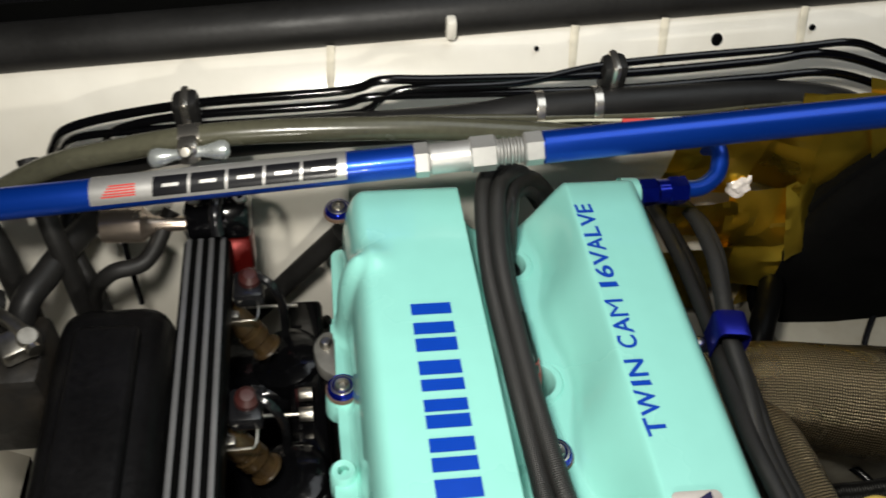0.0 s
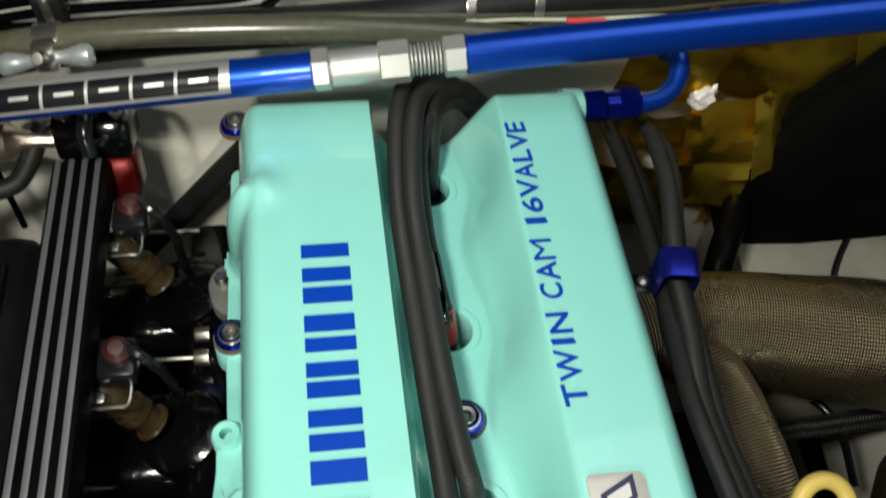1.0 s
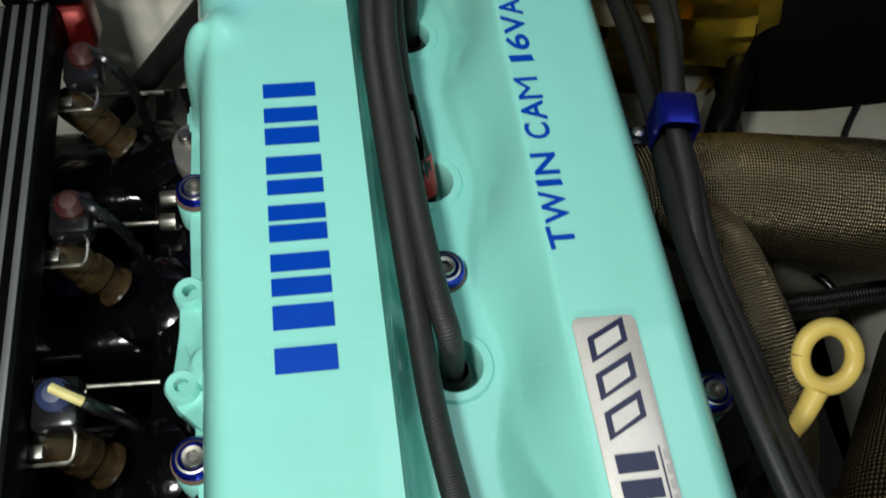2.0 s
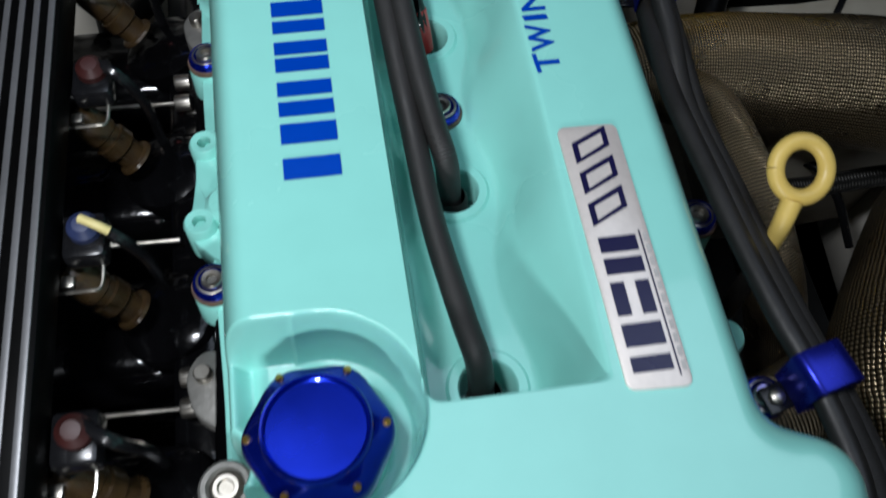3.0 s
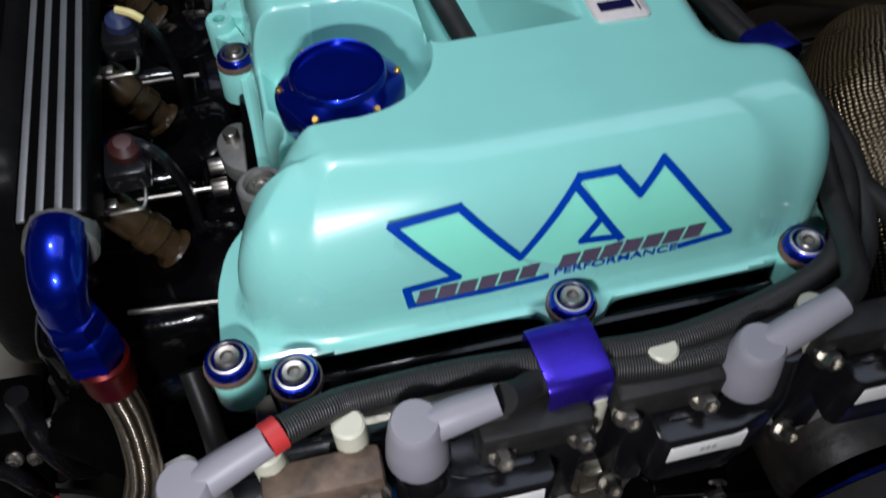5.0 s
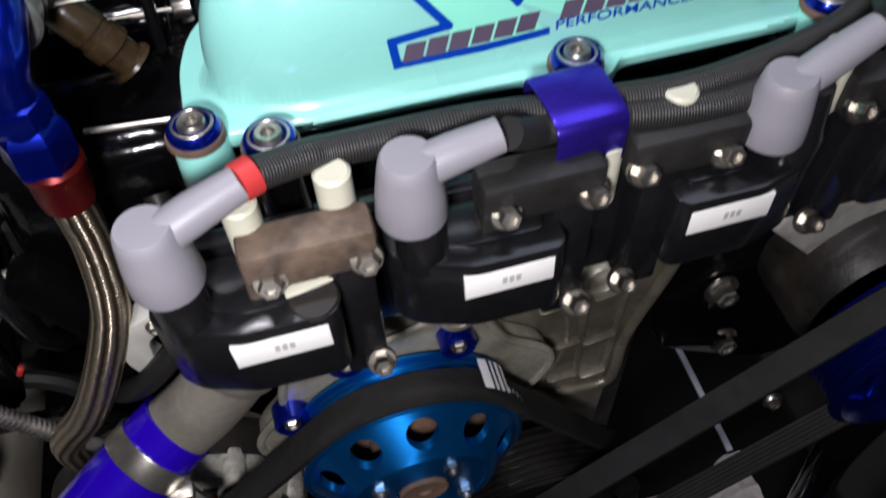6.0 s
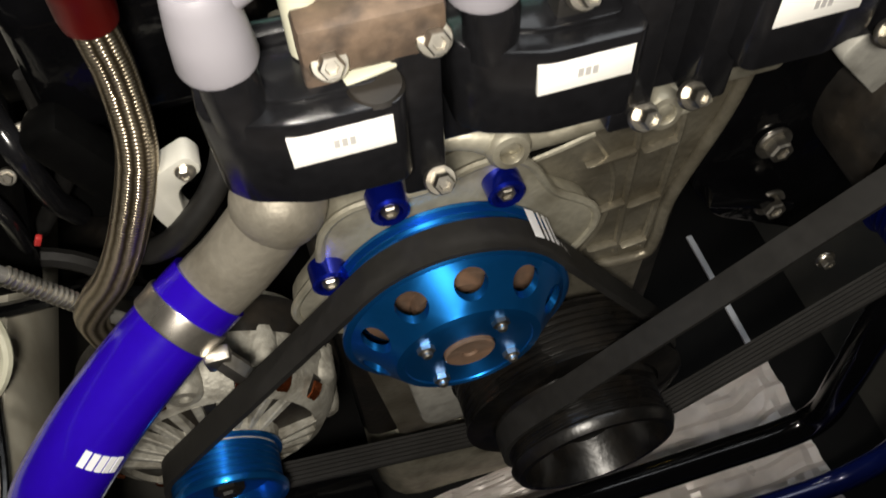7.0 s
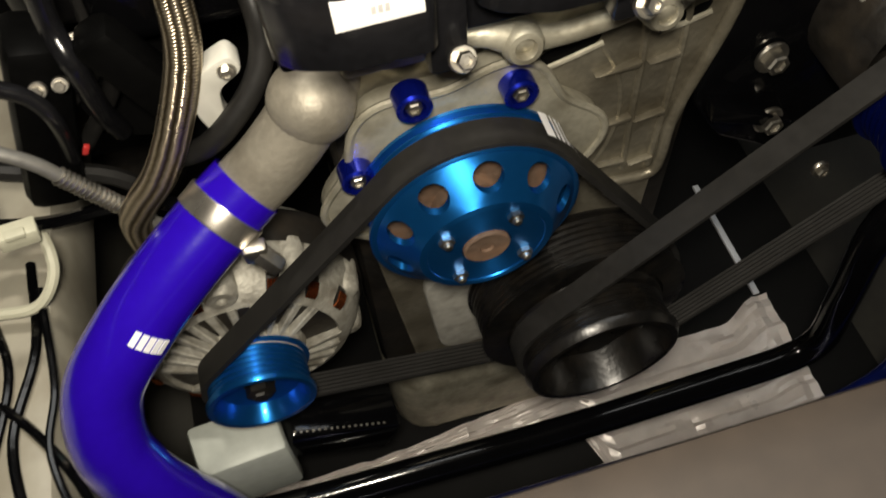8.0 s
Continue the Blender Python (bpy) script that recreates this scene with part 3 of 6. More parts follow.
part("end_ring", lathe([(0.0, -0.005), (0.0135, -0.005), (0.0150, -0.0035), (0.0150, 0.006), (0, 0.006)], (-0.1860, 0.0545, 0.8155), (0, 1, 0), 32), LUG_GREY, rail)

# ---- intake side ----
assembly((1, -0.036, 0, 0.0116), (0, 1, 0, 0.009), (0, 0, 1, -0.008))
intake = thing("intake_manifold", (-0.2, 0.22, 0.70), "black intake manifold with four runners and long studs", "intake manifold")
part("plenum", block((-0.304, 0.12, 0.62), (-0.224, 0.405, 0.796), 0.020, None, 0.96, 4), BLACK_LID, intake, "smooth black plenum box")
part("plenum_lid", block((-0.286, 0.14, 0.788), (-0.243, 0.372, 0.805), 0.005, None, 0.98, 3), BLACK_LID, intake, "raised black lid of the plenum")
# added plate: keeps the view below the runners dark by hiding the lit firewall
part("heat_plate", block((-0.36, 0.27, 0.38), (-0.13, 0.285, 0.66), 0.004), BLACK_MATT, intake, "added matt black plate hiding the firewall below the runners")
part("flange_plate", block((-0.150, 0.02, 0.69), (-0.124, 0.43, 0.748), 0.004), BLACK, intake)
for k in range(4):
    y = 0.085 + 0.097 * k
    part("runner", fuse(block((-0.25, y - 0.036, 0.660), (-0.140, y + 0.036, 0.742), 0.014, None, 0.9, 3), lathe([(0.027, -0.02), (0.029, 0.0), (0.026, 0.010), (0.017, 0.015), (0.0, 0.015)], (-0.150, y, 0.738), (-0.25, 0, 1), 28)), RUNNER, intake)
    part("stud", tube([(-0.203, y + 0.043, 0.756), (-0.142, y + 0.041, 0.757)], 0.0014, 8), STEEL, intake, "bright steel stud")
    for dy in (0.041, 0.057) if k % 2 == 0 else ():
        part("stud_nut", lathe([(0, 0), (0.0044, 0), (0.0049, 0.001), (0.0049, 0.009), (0, 0.009)], (-0.143, y + dy, 0.757), (1, 0, 0), 18), STEEL, intake)

part("stud", tube([(-0.1916, 0.058, 0.7510), (-0.1466, 0.055, 0.7500)], 0.0014, 8), STEEL, intake, "bright steel stud")

# ---- timing side: cast cover, pump, pulleys and belts ----
assembly(0.922, (-0.0058, -0.0054, 0.0769))
timing = thing("timing_cover", (0, 0, 0.3), "cast aluminium timing cover with raised ribs", "timing cover")
TC = [(-0.132, 0.70), (-0.128, 0.60), (-0.128, 0.45), (-0.11, 0.27), (0.075, 0.27), (0.080, 0.47), (0.092, 0.535), (0.104, 0.625), (0.112, 0.70)]
part("casting", prism(rounded(TC, 0.01), (0, 0.012, 0), (1, 0, 0), (0, 0, 1), 0.017, 0.002), ALU_STAINED, timing)
PAN = [(-0.10, 0.42), (-0.09, 0.30), (0.06, 0.30), (0.07, 0.42)]
part("lower_boss", prism(rounded(PAN, 0.02), (0, -0.004, 0), (1, 0, 0), (0, 0, 1), 0.012, 0.004), ALU_DULL, timing)
for x0, z0, x1, z1, w in ((0.020, 0.594, 0.0495, 0.5965, 0.0050), (0.026, 0.5455, 0.0505, 0.5470, 0.0050), (0.052, 0.5425, 0.0745, 0.5450, 0.0045), (0.0315, 0.503, 0.0525, 0.5010, 0.0050), (0.054, 0.594, 0.0745, 0.5965, 0.0040), (0.0560, 0.4960, 0.074, 0.4975, 0.0045)):
    part("rib", prism([(x0, z0), (x1, z1 - w / 2), (x1, z1 + w / 2)], (0, -0.003, 0), (1, 0, 0), (0, 0, 1), 0.0070, 0.0010), ALU_STAINED, timing)
for pts in (((0.0475, 0.64), (0.0510, 0.60), (0.0520, 0.55), (0.0540, 0.49)), ((0.0735, 0.64), (0.0760, 0.605), (0.0755, 0.555), (0.0735, 0.487))):
    part("rib", tube([(x, -0.0055, z) for x, z in pts], 0.0026, 8), ALU_STAINED, timing)
part("edge_rib", tube([(0.1080, -0.007, 0.665), (0.1010, -0.007, 0.610), (0.0830, -0.007, 0.540), (0.0815, -0.007, 0.495), (0.075, -0.007, 0.478), (0.04, -0.006, 0.478)], 0.0042, 10), ALU_STAINED, timing)
part("pump_ring", tube([(-0.065 + 0.108 * math.cos(0.05 * k), -0.0040, 0.553 + 0.108 * math.sin(0.05 * k)) for k in range(-14, 18)], 0.0022, 8, 2), ALU_STAINED, timing)
E1, E2 = Vector((-0.0365, -0.030, 0.661)), Vector((0.0390, -0.030, 0.661))
part("upper_flange", tube([(-0.128, -0.014, 0.674), (-0.090, -0.020, 0.670), (-0.056, -0.026, 0.668), E1 + Vector((-0.004, 0.002, 0.002)), E1 + Vector((0.018, 0.001, -0.003)), (0.010, -0.029, 0.660), (0.028, -0.029, 0.664), E2, (0.066, -0.026, 0.672), (0.088, -0.020, 0.682), (0.112, -0.012, 0.698)], [0.006, 0.0065, 0.007, 0.009, 0.0062, 0.0058, 0.0062, 0.009, 0.0062, 0.006, 0.006], 14), ALU, timing)
part("upper_wall", block((-0.128, -0.0255, 0.656), (0.110, 0.006, 0.735), 0.004), ALU, timing)
for x0, z0, x1, z1, h in ((-0.018, 0.615, 0.020, 0.626, 0.0105), (0.060, 0.622, 0.086, 0.628, 0.007)):
    # flat black plate on the casting, for the shadowed gap under the flange
    part("slot", prism(rounded([(x0, z0 - h / 2), (x1, z1 - h / 2), (x1 + 0.003, z1 + h / 2), (x0 + 0.004, z0 + h / 2)], 0.003), (0, -0.004, 0), (1, 0, 0), (0, 0, 1), 0.0025, 0.0006), BLACK_MATT, timing, "black plate for the shadowed gap below the flange")
    part("slot_lip", tube([(x0 - 0.002, -0.006, z0 - h / 2 - 0.002), ((x0 + x1) / 2, -0.0065, (z0 + z1 - h) / 2 - 0.002), (x1 + 0.003, -0.006, z1 - h / 2 - 0.0015)], 0.0020, 8), ALU, timing)
for e in (E1, E2):
    part("bolt_eye", lathe([(0.0050, 0.0), (0.0052, 0.0085), (0.0060, 0.0095), (0.0090, 0.0090), (0.0110, 0.006), (0.0120, -0.008)], e, (0, -1, 0.2), 28), ALU, timing)
    part("eye_floor", lathe([(0, 0.002), (0.0052, 0.002)], e, (0, -1, 0.2), 16), ALU_DULL, timing)
rim = []
for i in range(49):
    k = 2 * math.pi * i / 48
    r = 0.0835 + 0.007 * math.cos(6 * (k - 1.18))
    rim.append((-0.065 + r * math.cos(k), -0.0215, 0.553 + r * math.sin(k)))

PC = Vector((-0.069, 0, 0.553))
pump = thing("water_pump", (PC.x, -0.01, PC.z), "scalloped cast aluminium water pump body", "water pump")
sc = []
for i in range(72):
    k = 2 * math.pi * i / 72
    r = 0.083 + 0.007 * math.cos(6 * (k - 1.18))
    sc.append((PC.x + 0.004 + r * math.cos(k), PC.z + r * math.sin(k)))
part("housing", prism(sc, (0, -0.006, 0), (1, 0, 0), (0, 0, 1), 0.016, 0.003), ALU, pump)
part("rim_bead", tube(rim, 0.0026, 8, 2), ALU, pump)
part("snout", lathe([(0.045, 0), (0.04, 0.012), (0.024, 0.02), (0.024, 0.03), (0, 0.03)], PC + Vector((0, -0.02, 0)), (0, -1, 0)), RUST, pump, "rusty pump snout")
part("hub", lathe([(0.052, 0.0), (0.052, 0.004), (0.02, 0.006), (0, 0.006)], PC + Vector((0, -0.036, 0)), (0, -1, 0), 32), RUST, pump, "rusty pump hub seen through the pulley")

FRAME_ = ASSEMBLY["frame"].copy()
assembly()
part("black_top_plate", block((-0.113, -0.0180, 0.700), (0.122, -0.006, 0.7838), 0.003), BLACK, timing, "glossy black front plate under the valve cover")
ASSEMBLY["frame"] = FRAME_


def ribbed(r, y0, y1, at, ribs, lip=0.003):
    """Profile of a multi-rib pulley groove between two lips."""
    prof, w = [(r + lip, y0), (r + lip, y0 + 0.002)], (y1 - y0 - 0.005) / ribs
    for i in range(ribs):
        s = y0 + 0.0025 + i * w
        prof += [(r - 0.0015, s + w * 0.1), (r, s + w * 0.4), (r, s + w * 0.6), (r - 0.0015, s + w * 0.9)]
    return prof + [(r + lip, y1 - 0.002), (r + lip, y1)]


wp = thing("water_pump_pulley", PC + Vector((0, -0.06, 0)), "bright blue anodised dished pulley with round holes", "pulley")
part("rim", lathe([(0.058, 0.026)] + ribbed(0.0620, 0.026, 0.056, PC, 6, 0.0025) + [(0.0625, 0.0575), (0.060, 0.0575)], PC, (0, -1, 0), 64), CYAN_ANO, wp)
bm = bmesh.new()


def cone_place(th, s):
    r, h = 0.0618 - 0.0208 * s, 0.0565 + 0.0195 * s
    return PC + Vector((r * math.cos(th), -h, r * math.sin(th)))


NH, M = 10, 24
for k in range(NH):
    th0, half = 2 * math.pi * (k + 0.361) / NH, math.pi / NH
    inner, outer, deep = [], [], []
    for i in range(M):
        a = 2 * math.pi * i / M
        c, s = math.cos(a), math.sin(a)
        q = 1 / max(abs(c), abs(s))
        outer.append(bm.verts.new(cone_place(th0 + half * c * q, 0.5 + 0.5 * s * q)))
        p = cone_place(th0 + 0.0092 / 0.053 * c, 0.5 + 0.31 * s)
        inner.append(bm.verts.new(p))
        deep.append(bm.verts.new(p + Vector((0, 0.004, 0)) - (p - PC).normalized() * 0.001))
    for i in range(M):
        j = (i + 1) % M
        bm.faces.new((outer[i], outer[j], inner[j], inner[i]))
        bm.faces.new((inner[i], inner[j], deep[j], deep[i]))
bmesh.ops.remove_doubles(bm, verts=bm.verts, dist=0.00005)
bmesh.ops.recalc_face_normals(bm, faces=bm.faces)
part("dish", bm, CYAN_ANO, wp)
part("face", lathe([(0.0415, 0.0755), (0.0405, 0.0765), (0.036, 0.0768), (0.0355, 0.0760), (0.015, 0.0760), (0.015, 0.072), (0, 0.072)], PC, (0, -1, 0), 48), CYAN_ANO, wp)
part("centre_boss", lathe([(0.0142, 0.072), (0.0142, 0.0772), (0.013, 0.078), (0.010, 0.0775), (0.0045, 0.0775), (0.004, 0.076), (0, 0.076)], PC, (0, -1, 0), 32), RUST, wp, "brown rusty pump shaft boss")
for k in range(4):
    a = math.radians(55 + 90 * k)
    q = PC + Vector((0.0290 * math.cos(a), -0.076, 0.0290 * math.sin(a)))
    part("nut", fuse(lathe([(0, 0.0035), (0.0035, 0.0035), (0.0048, 0.0028), (0.0048, 0)], q, (0, -1, 0), 6), lathe([(0, 0.0062), (0.002, 0.0060), (0.0027, 0.0052), (0.0027, 0)], q, (0, -1, 0), 12)), STEEL, wp, "zinc nut on a stud")

CC = Vector((0.0125, 0, 0.392))
assembly(0.841, (-0.0083, -0.0200, 0.1269))
crank = thing("crank_pulley", CC + Vector((0, -0.05, 0)), "dusty black ribbed crankshaft pulley", "pulley")
part("rear_ring", lathe([(0.05, 0.018)] + ribbed(0.0840, 0.018, 0.060, CC, 7, 0.002) + [(0.078, 0.062), (0.066, 0.063)], CC, (0, -1, 0), 64), CRANK_BLACK, crank)
part("front_ring", lathe([(0.066, 0.060)] + ribbed(0.0610, 0.066, 0.098, CC, 6, 0.0025) + [(0.060, 0.104), (0.055, 0.104), (0.053, 0.098), (0.048, 0.072), (0.022, 0.070), (0.020, 0.074), (0.015, 0.076), (0.015, 0.086), (0, 0.086)], CC, (0, -1, 0), 64), CRANK_BLACK, crank)

AC = Vector((-0.240, 0, 0.388))
assembly((0.985, 0, 0, 0.0177), (0, 0.87, 0, -0.0270), (0, 0, 0.985, 0.0798))
alternator = thing("alternator", AC + Vector((0, 0.05, 0)), "oxidised aluminium alternator with vent slots", "alternator")
part("front_bracket", lathe([(0.024, 0.022), (0.033, 0.020), (0.035, 0.012), (0.037, 0.004), (0.058, 0.000), (0.0600, 0.007), (0.0660, 0.004), (0.074, -0.008), (0.080, -0.024), (0.081, -0.06), (0.07, -0.075), (0, -0.08)], AC, (0, -1, 0), 56), ALU_CORRODED, alternator)
# black ring laid on the bracket darkens the gaps between the fins
part("recess", lathe([(0.0362, 0.0068), (0.0585, 0.0030)], AC, (0, -1, 0), 48), BLACK_DULL, alternator, "black ring behind the fins")
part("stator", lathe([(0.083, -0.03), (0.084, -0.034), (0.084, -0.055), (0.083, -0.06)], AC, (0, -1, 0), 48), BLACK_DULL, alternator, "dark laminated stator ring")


def spoke(k, r0, r1, w0, w1, y0, y1, mat, name, label=""):
    """A radial bar on the alternator's face from radius r0 to r1, tapering in width."""
    d, t_ = Vector((math.cos(k), 0, math.sin(k))), Vector((-math.sin(k), 0, math.cos(k)))
    bm_ = bmesh.new()
    ring_ = []
    for r, w, y in ((r0, w0, y0), (r1, w1, y1)):
        ring_.append([bm_.verts.new(AC + d * r + t_ * (w * sx) + Vector((0, yy, 0))) for sx, yy in ((-0.5, y + 0.012), (-0.5, y + 0.001), (-0.32, y), (0.32, y), (0.5, y + 0.001), (0.5, y + 0.012))])
    for i in range(5):
        bm_.faces.new((ring_[0][i], ring_[0][i + 1], ring_[1][i + 1], ring_[1][i]))
    bm_.faces.new(ring_[0])
    bm_.faces.new(ring_[1])
    bmesh.ops.recalc_face_normals(bm_, faces=bm_.faces)
    return part(name, bm_, mat, alternator, label)


for k in range(26):
    if k % 13 in (0, 1):
        continue
    spoke(2 * math.pi * k / 26 + 0.12, 0.0345, 0.0605, 0.0036, 0.0060, -0.0150, -0.0075, ALU_CORRODED, "fin")
for deg in (22, 44, 66, 106, 124, 170, 188, 222):
    spoke(radians(deg), 0.0660, 0.0745, 0.0080, 0.0085, -0.0042, 0.0062, BLACK_DULL, "vent", "dark vent slot")
    for off in (-0.032, -0.011, 0.011, 0.032):
        a = radians(deg) + off * 1.3
        d = Vector((math.cos(a), 0, math.sin(a)))
        part("winding", tube([AC + d * 0.0668 + Vector((0, -0.0048, 0)), AC + d * 0.0705 + Vector((0, -0.0028, 0)), AC + d * 0.0742 + Vector((0, 0.0040, 0))], 0.0012, 6, 2), COPPER, alternator, "copper winding in a vent slot")
for a, s_ in ((92, 0.071),):
    d = Vector((math.cos(radians(a)), 0, math.sin(radians(a))))
    part("lug", fuse(lathe([(0.0036, 0.002), (0.0040, 0.006), (0.0085, 0.006), (0.0105, 0.003), (0.0125, -0.03)], AC + d * s_, (0, -1, 0.0), 22), lathe([(0, 0.0), (0.0045, 0.0)], AC + d * s_, (0, -1, 0), 12)), ALU_CORRODED, alternator)
for a in (15, 55, 128, 163, 205, 248, 292, 335):
    d = Vector((math.cos(radians(a)), 0, math.sin(radians(a))))
    part("case_lug", lathe([(0, -0.008), (0.0055, -0.008), (0.0080, -0.010), (0.0095, -0.015), (0.0110, -0.034)], AC + d * 0.0735, (0, -1, 0), 18), ALU_CORRODED, alternator)
assembly(0.870, (-0.0099, -0.0170, 0.1244))
ap_ = thing("alternator_pulley", AC + Vector((0, -0.05, 0)), "sky blue anodised ribbed alternator pulley", "pulley")
part("rim", lathe([(0.03, 0.026)] + ribbed(0.0380, 0.028, 0.060, AC, 6, 0.003) + [(0.040, 0.062), (0.036, 0.062), (0.033, 0.058), (0.030, 0.048), (0.012, 0.046)], AC, (0, -1, 0), 48), CYAN_ANO, ap_)
part("nut", lathe([(0.0, 0.058), (0.006, 0.058), (0.007, 0.056), (0.011, 0.055), (0.011, 0.045)], AC, (0, -1, 0), 6), BLACK_DULL, ap_, "dark shaft nut")

SC = Vector((0.213, 0, 0.603))
assembly(0.913, (-0.0035, -0.0090, 0.0831))
ps = thing("steering_pump_pulley", SC + Vector((0, -0.08, 0)), "dark blue anodised steering pump pulley", "pulley")
part("rim", lathe([(0.05, 0.066)] + ribbed(0.0600, 0.070, 0.102, SC, 6, 0.003) + [(0.058, 0.105), (0.054, 0.100), (0.052, 0.082), (0.02, 0.080), (0.018, 0.088), (0, 0.088)], SC, (0, -1, 0), 56), PUMP_BLUE, ps)


for k in range(6):
    a = 2 * math.pi * k / 6 + 0.3
    d = Vector((math.cos(a), 0, math.sin(a)))
    part("spoke", tube([SC + d * 0.016 + Vector((0, -0.086, 0)), SC + d * 0.034 + Vector((0, -0.084, 0)), SC + d * 0.052 + Vector((0, -0.090, 0))], [0.006, 0.0045, 0.006], 10, 3), PUMP_BLUE, ps)


def belt(pulleys, y, width, thick, name, label):
    """A flat belt round pulleys given as (x, z, radius), wrapped clockwise on the outside."""
    n, outline = len(pulleys), []
    tang = []
    for i in range(n):
        (x0, z0, r0), (x1, z1, r1) = pulleys[i], pulleys[(i + 1) % n]
        dx, dz = x1 - x0, z1 - z0
        base, off = math.atan2(dz, dx), math.acos((r0 - r1) / math.hypot(dx, dz))
        tang.append(base + off)
    for i in range(n):
        x, z, r = pulleys[i]
        a0, a1 = tang[i - 1], tang[i]
        while a1 > a0:
            a1 -= 2 * math.pi
        steps = max(4, int((a0 - a1) / 0.12))
        for s in range(steps + 1):
            a = a0 + (a1 - a0) * s / steps
            outline.append((x, z, r, a))
    mid = pulleys[1]
    ob = thing(name, (mid[0], y, mid[1]), label, "belt")

    def loop(e0, e1, y0, y1):
        bm = bmesh.new()
        rows = []
        for x, z, r, a in outline:
            c, s = math.cos(a), math.sin(a)
            rows.append([bm.verts.new((x + (r + e) * c, yy, z + (r + e) * s)) for e, yy in ((e0, y0), (e1, y0), (e1, y1), (e0, y1))])
        for a, b in zip(rows, rows[1:] + rows[:1]):
            for i in range(4):
                bm.faces.new((a[i], a[(i + 1) % 4], b[(i + 1) % 4], b[i]))
        bmesh.ops.recalc_face_normals(bm, faces=bm.faces)
        return bm

    part("backing", loop(0.0014, thick, y - width / 2, y + width / 2), BELT, ob)
    for k in range(6):
        c = y - width / 2 + width * (k + 0.5) / 6
        part("rib", loop(0.0, 0.0016, c - width * 0.055, c + width * 0.055), BELT, ob)
    return ob


assembly()


def seated(c, r, scale, shift):
    """Hub and belt radius of a pulley once its assembly is seated."""
    p = c * scale + Vector(shift)
    return p.x, p.z, r * scale


PUMP_HUB = seated(PC, 0.062, 0.922, (-0.0058, -0.0054, 0.0769))
CRANK_HUB, CRANK_FRONT = seated(CC, 0.084, 0.841, (-0.0083, -0.02, 0.1269)), seated(CC, 0.061, 0.841, (-0.0083, -0.02, 0.1269))
ALT_HUB, STEER_HUB = seated(AC, 0.038, 0.870, (-0.0099, -0.017, 0.1244)), seated(SC, 0.060, 0.913, (-0.0035, -0.009, 0.0831))
belt([PUMP_HUB, CRANK_HUB, ALT_HUB], -0.0490, 0.0175, 0.004, "drive_belt", "black ribbed belt round pump, crank and alternator pulleys")
belt([STEER_HUB, CRANK_FRONT], -0.0835, 0.0155, 0.004, "steering_belt", "grey-black ribbed belt between crank and steering pump pulleys")

# ---- coolant outlet and blue hose ----
assembly()
outlet = thing("coolant_outlet", (-0.14, 0.03, 0.61), "cast aluminium thermostat outlet elbow", "coolant outlet")
BALL = Vector((-0.1395, -0.0140, 0.6600))
part("ball", fuse(lathe([(0.0222 * math.sin(k * math.pi / 14), -0.0222 * math.cos(k * math.pi / 14)) for k in range(15)], BALL, (-0.7, 0.1, -0.7), 32), tube([(-0.122, 0.012, 0.664), (-0.130, 0.000, 0.663), BALL], 0.0195, 24, 4)), ALU_ELBOW, outlet)
part("pipe", tube([BALL, (-0.150, -0.0165, 0.6470), (-0.166, -0.0190, 0.6310), (-0.183, -0.0210, 0.6170), (-0.205, -0.029, 0.606)], [0.0185, 0.0185, 0.0188, 0.0190, 0.0190], 28, 8), ALU_ELBOW, outlet)
part("flange", prism(rounded([(-0.150, 0.695), (-0.102, 0.695), (-0.102, 0.640), (-0.150, 0.640)], 0.013), (0, 0.010, 0), (1, 0, 0), (0, 0, 1), 0.009, 0.002), ALU, outlet)
for q in ((-0.110, 0.647), (-0.109, 0.688)):
    hex_bolt(outlet, (q[0], 0.001, q[1]), (0, -1, 0.1), 0.0038, 0.005)
hose = thing("coolant_hose", (-0.26, -0.06, 0.5), "deep blue silicone coolant hose with steel clamp", "hose")
HP = [(-0.1830, -0.0205, 0.6175), (-0.2010, -0.0290, 0.6090), (-0.231, -0.0465, 0.5960), (-0.260, -0.0645, 0.5790), (-0.285, -0.0810, 0.5560), (-0.294, -0.0990, 0.5270), (-0.289, -0.1110, 0.4950), (-0.280, -0.1165, 0.4600), (-0.271, -0.1175, 0.4200), (-0.262, -0.117, 0.35)]
part("hose", tube(HP, 0.0210, 28, 8), SILICONE, hose)

# ---- braided line ----
assembly((0.9071, -0.0019, -0.0092, -0.0045), (0.0132, 0.9229, 0.0435, -0.0225), (-0.0138, -0.0042, 0.9074, 0.0788))
an = thing("braided_fuel_line", (-0.2, 0.01, 0.7), "steel braided line with blue and red screw fittings", "hose")
part("braid", tube([(-0.1955, 0.0235, 0.727), (-0.1945, 0.017, 0.702), (-0.1985, 0.004, 0.670), (-0.2170, -0.004, 0.630), (-0.236, -0.004, 0.597), (-0.254, 0.002, 0.572), (-0.268, 0.010, 0.545), (-0.272, 0.02, 0.50), (-0.27, 0.03, 0.45)], 0.0098, 20, 8), BRAID, an, "bronze-tinted steel braid")
part("elbow", tube([(-0.1905, 0.048, 0.8155), (-0.1905, 0.036, 0.8165), (-0.1915, 0.0265, 0.811), (-0.1945, 0.024, 0.798), (-0.1955, 0.024, 0.780)], [0.0128, 0.0128, 0.0124, 0.0112, 0.0108], 24, 8), BLUE_ANO, an, "blue anodised elbow")
AX = (0.06, 0.0, 1.0)
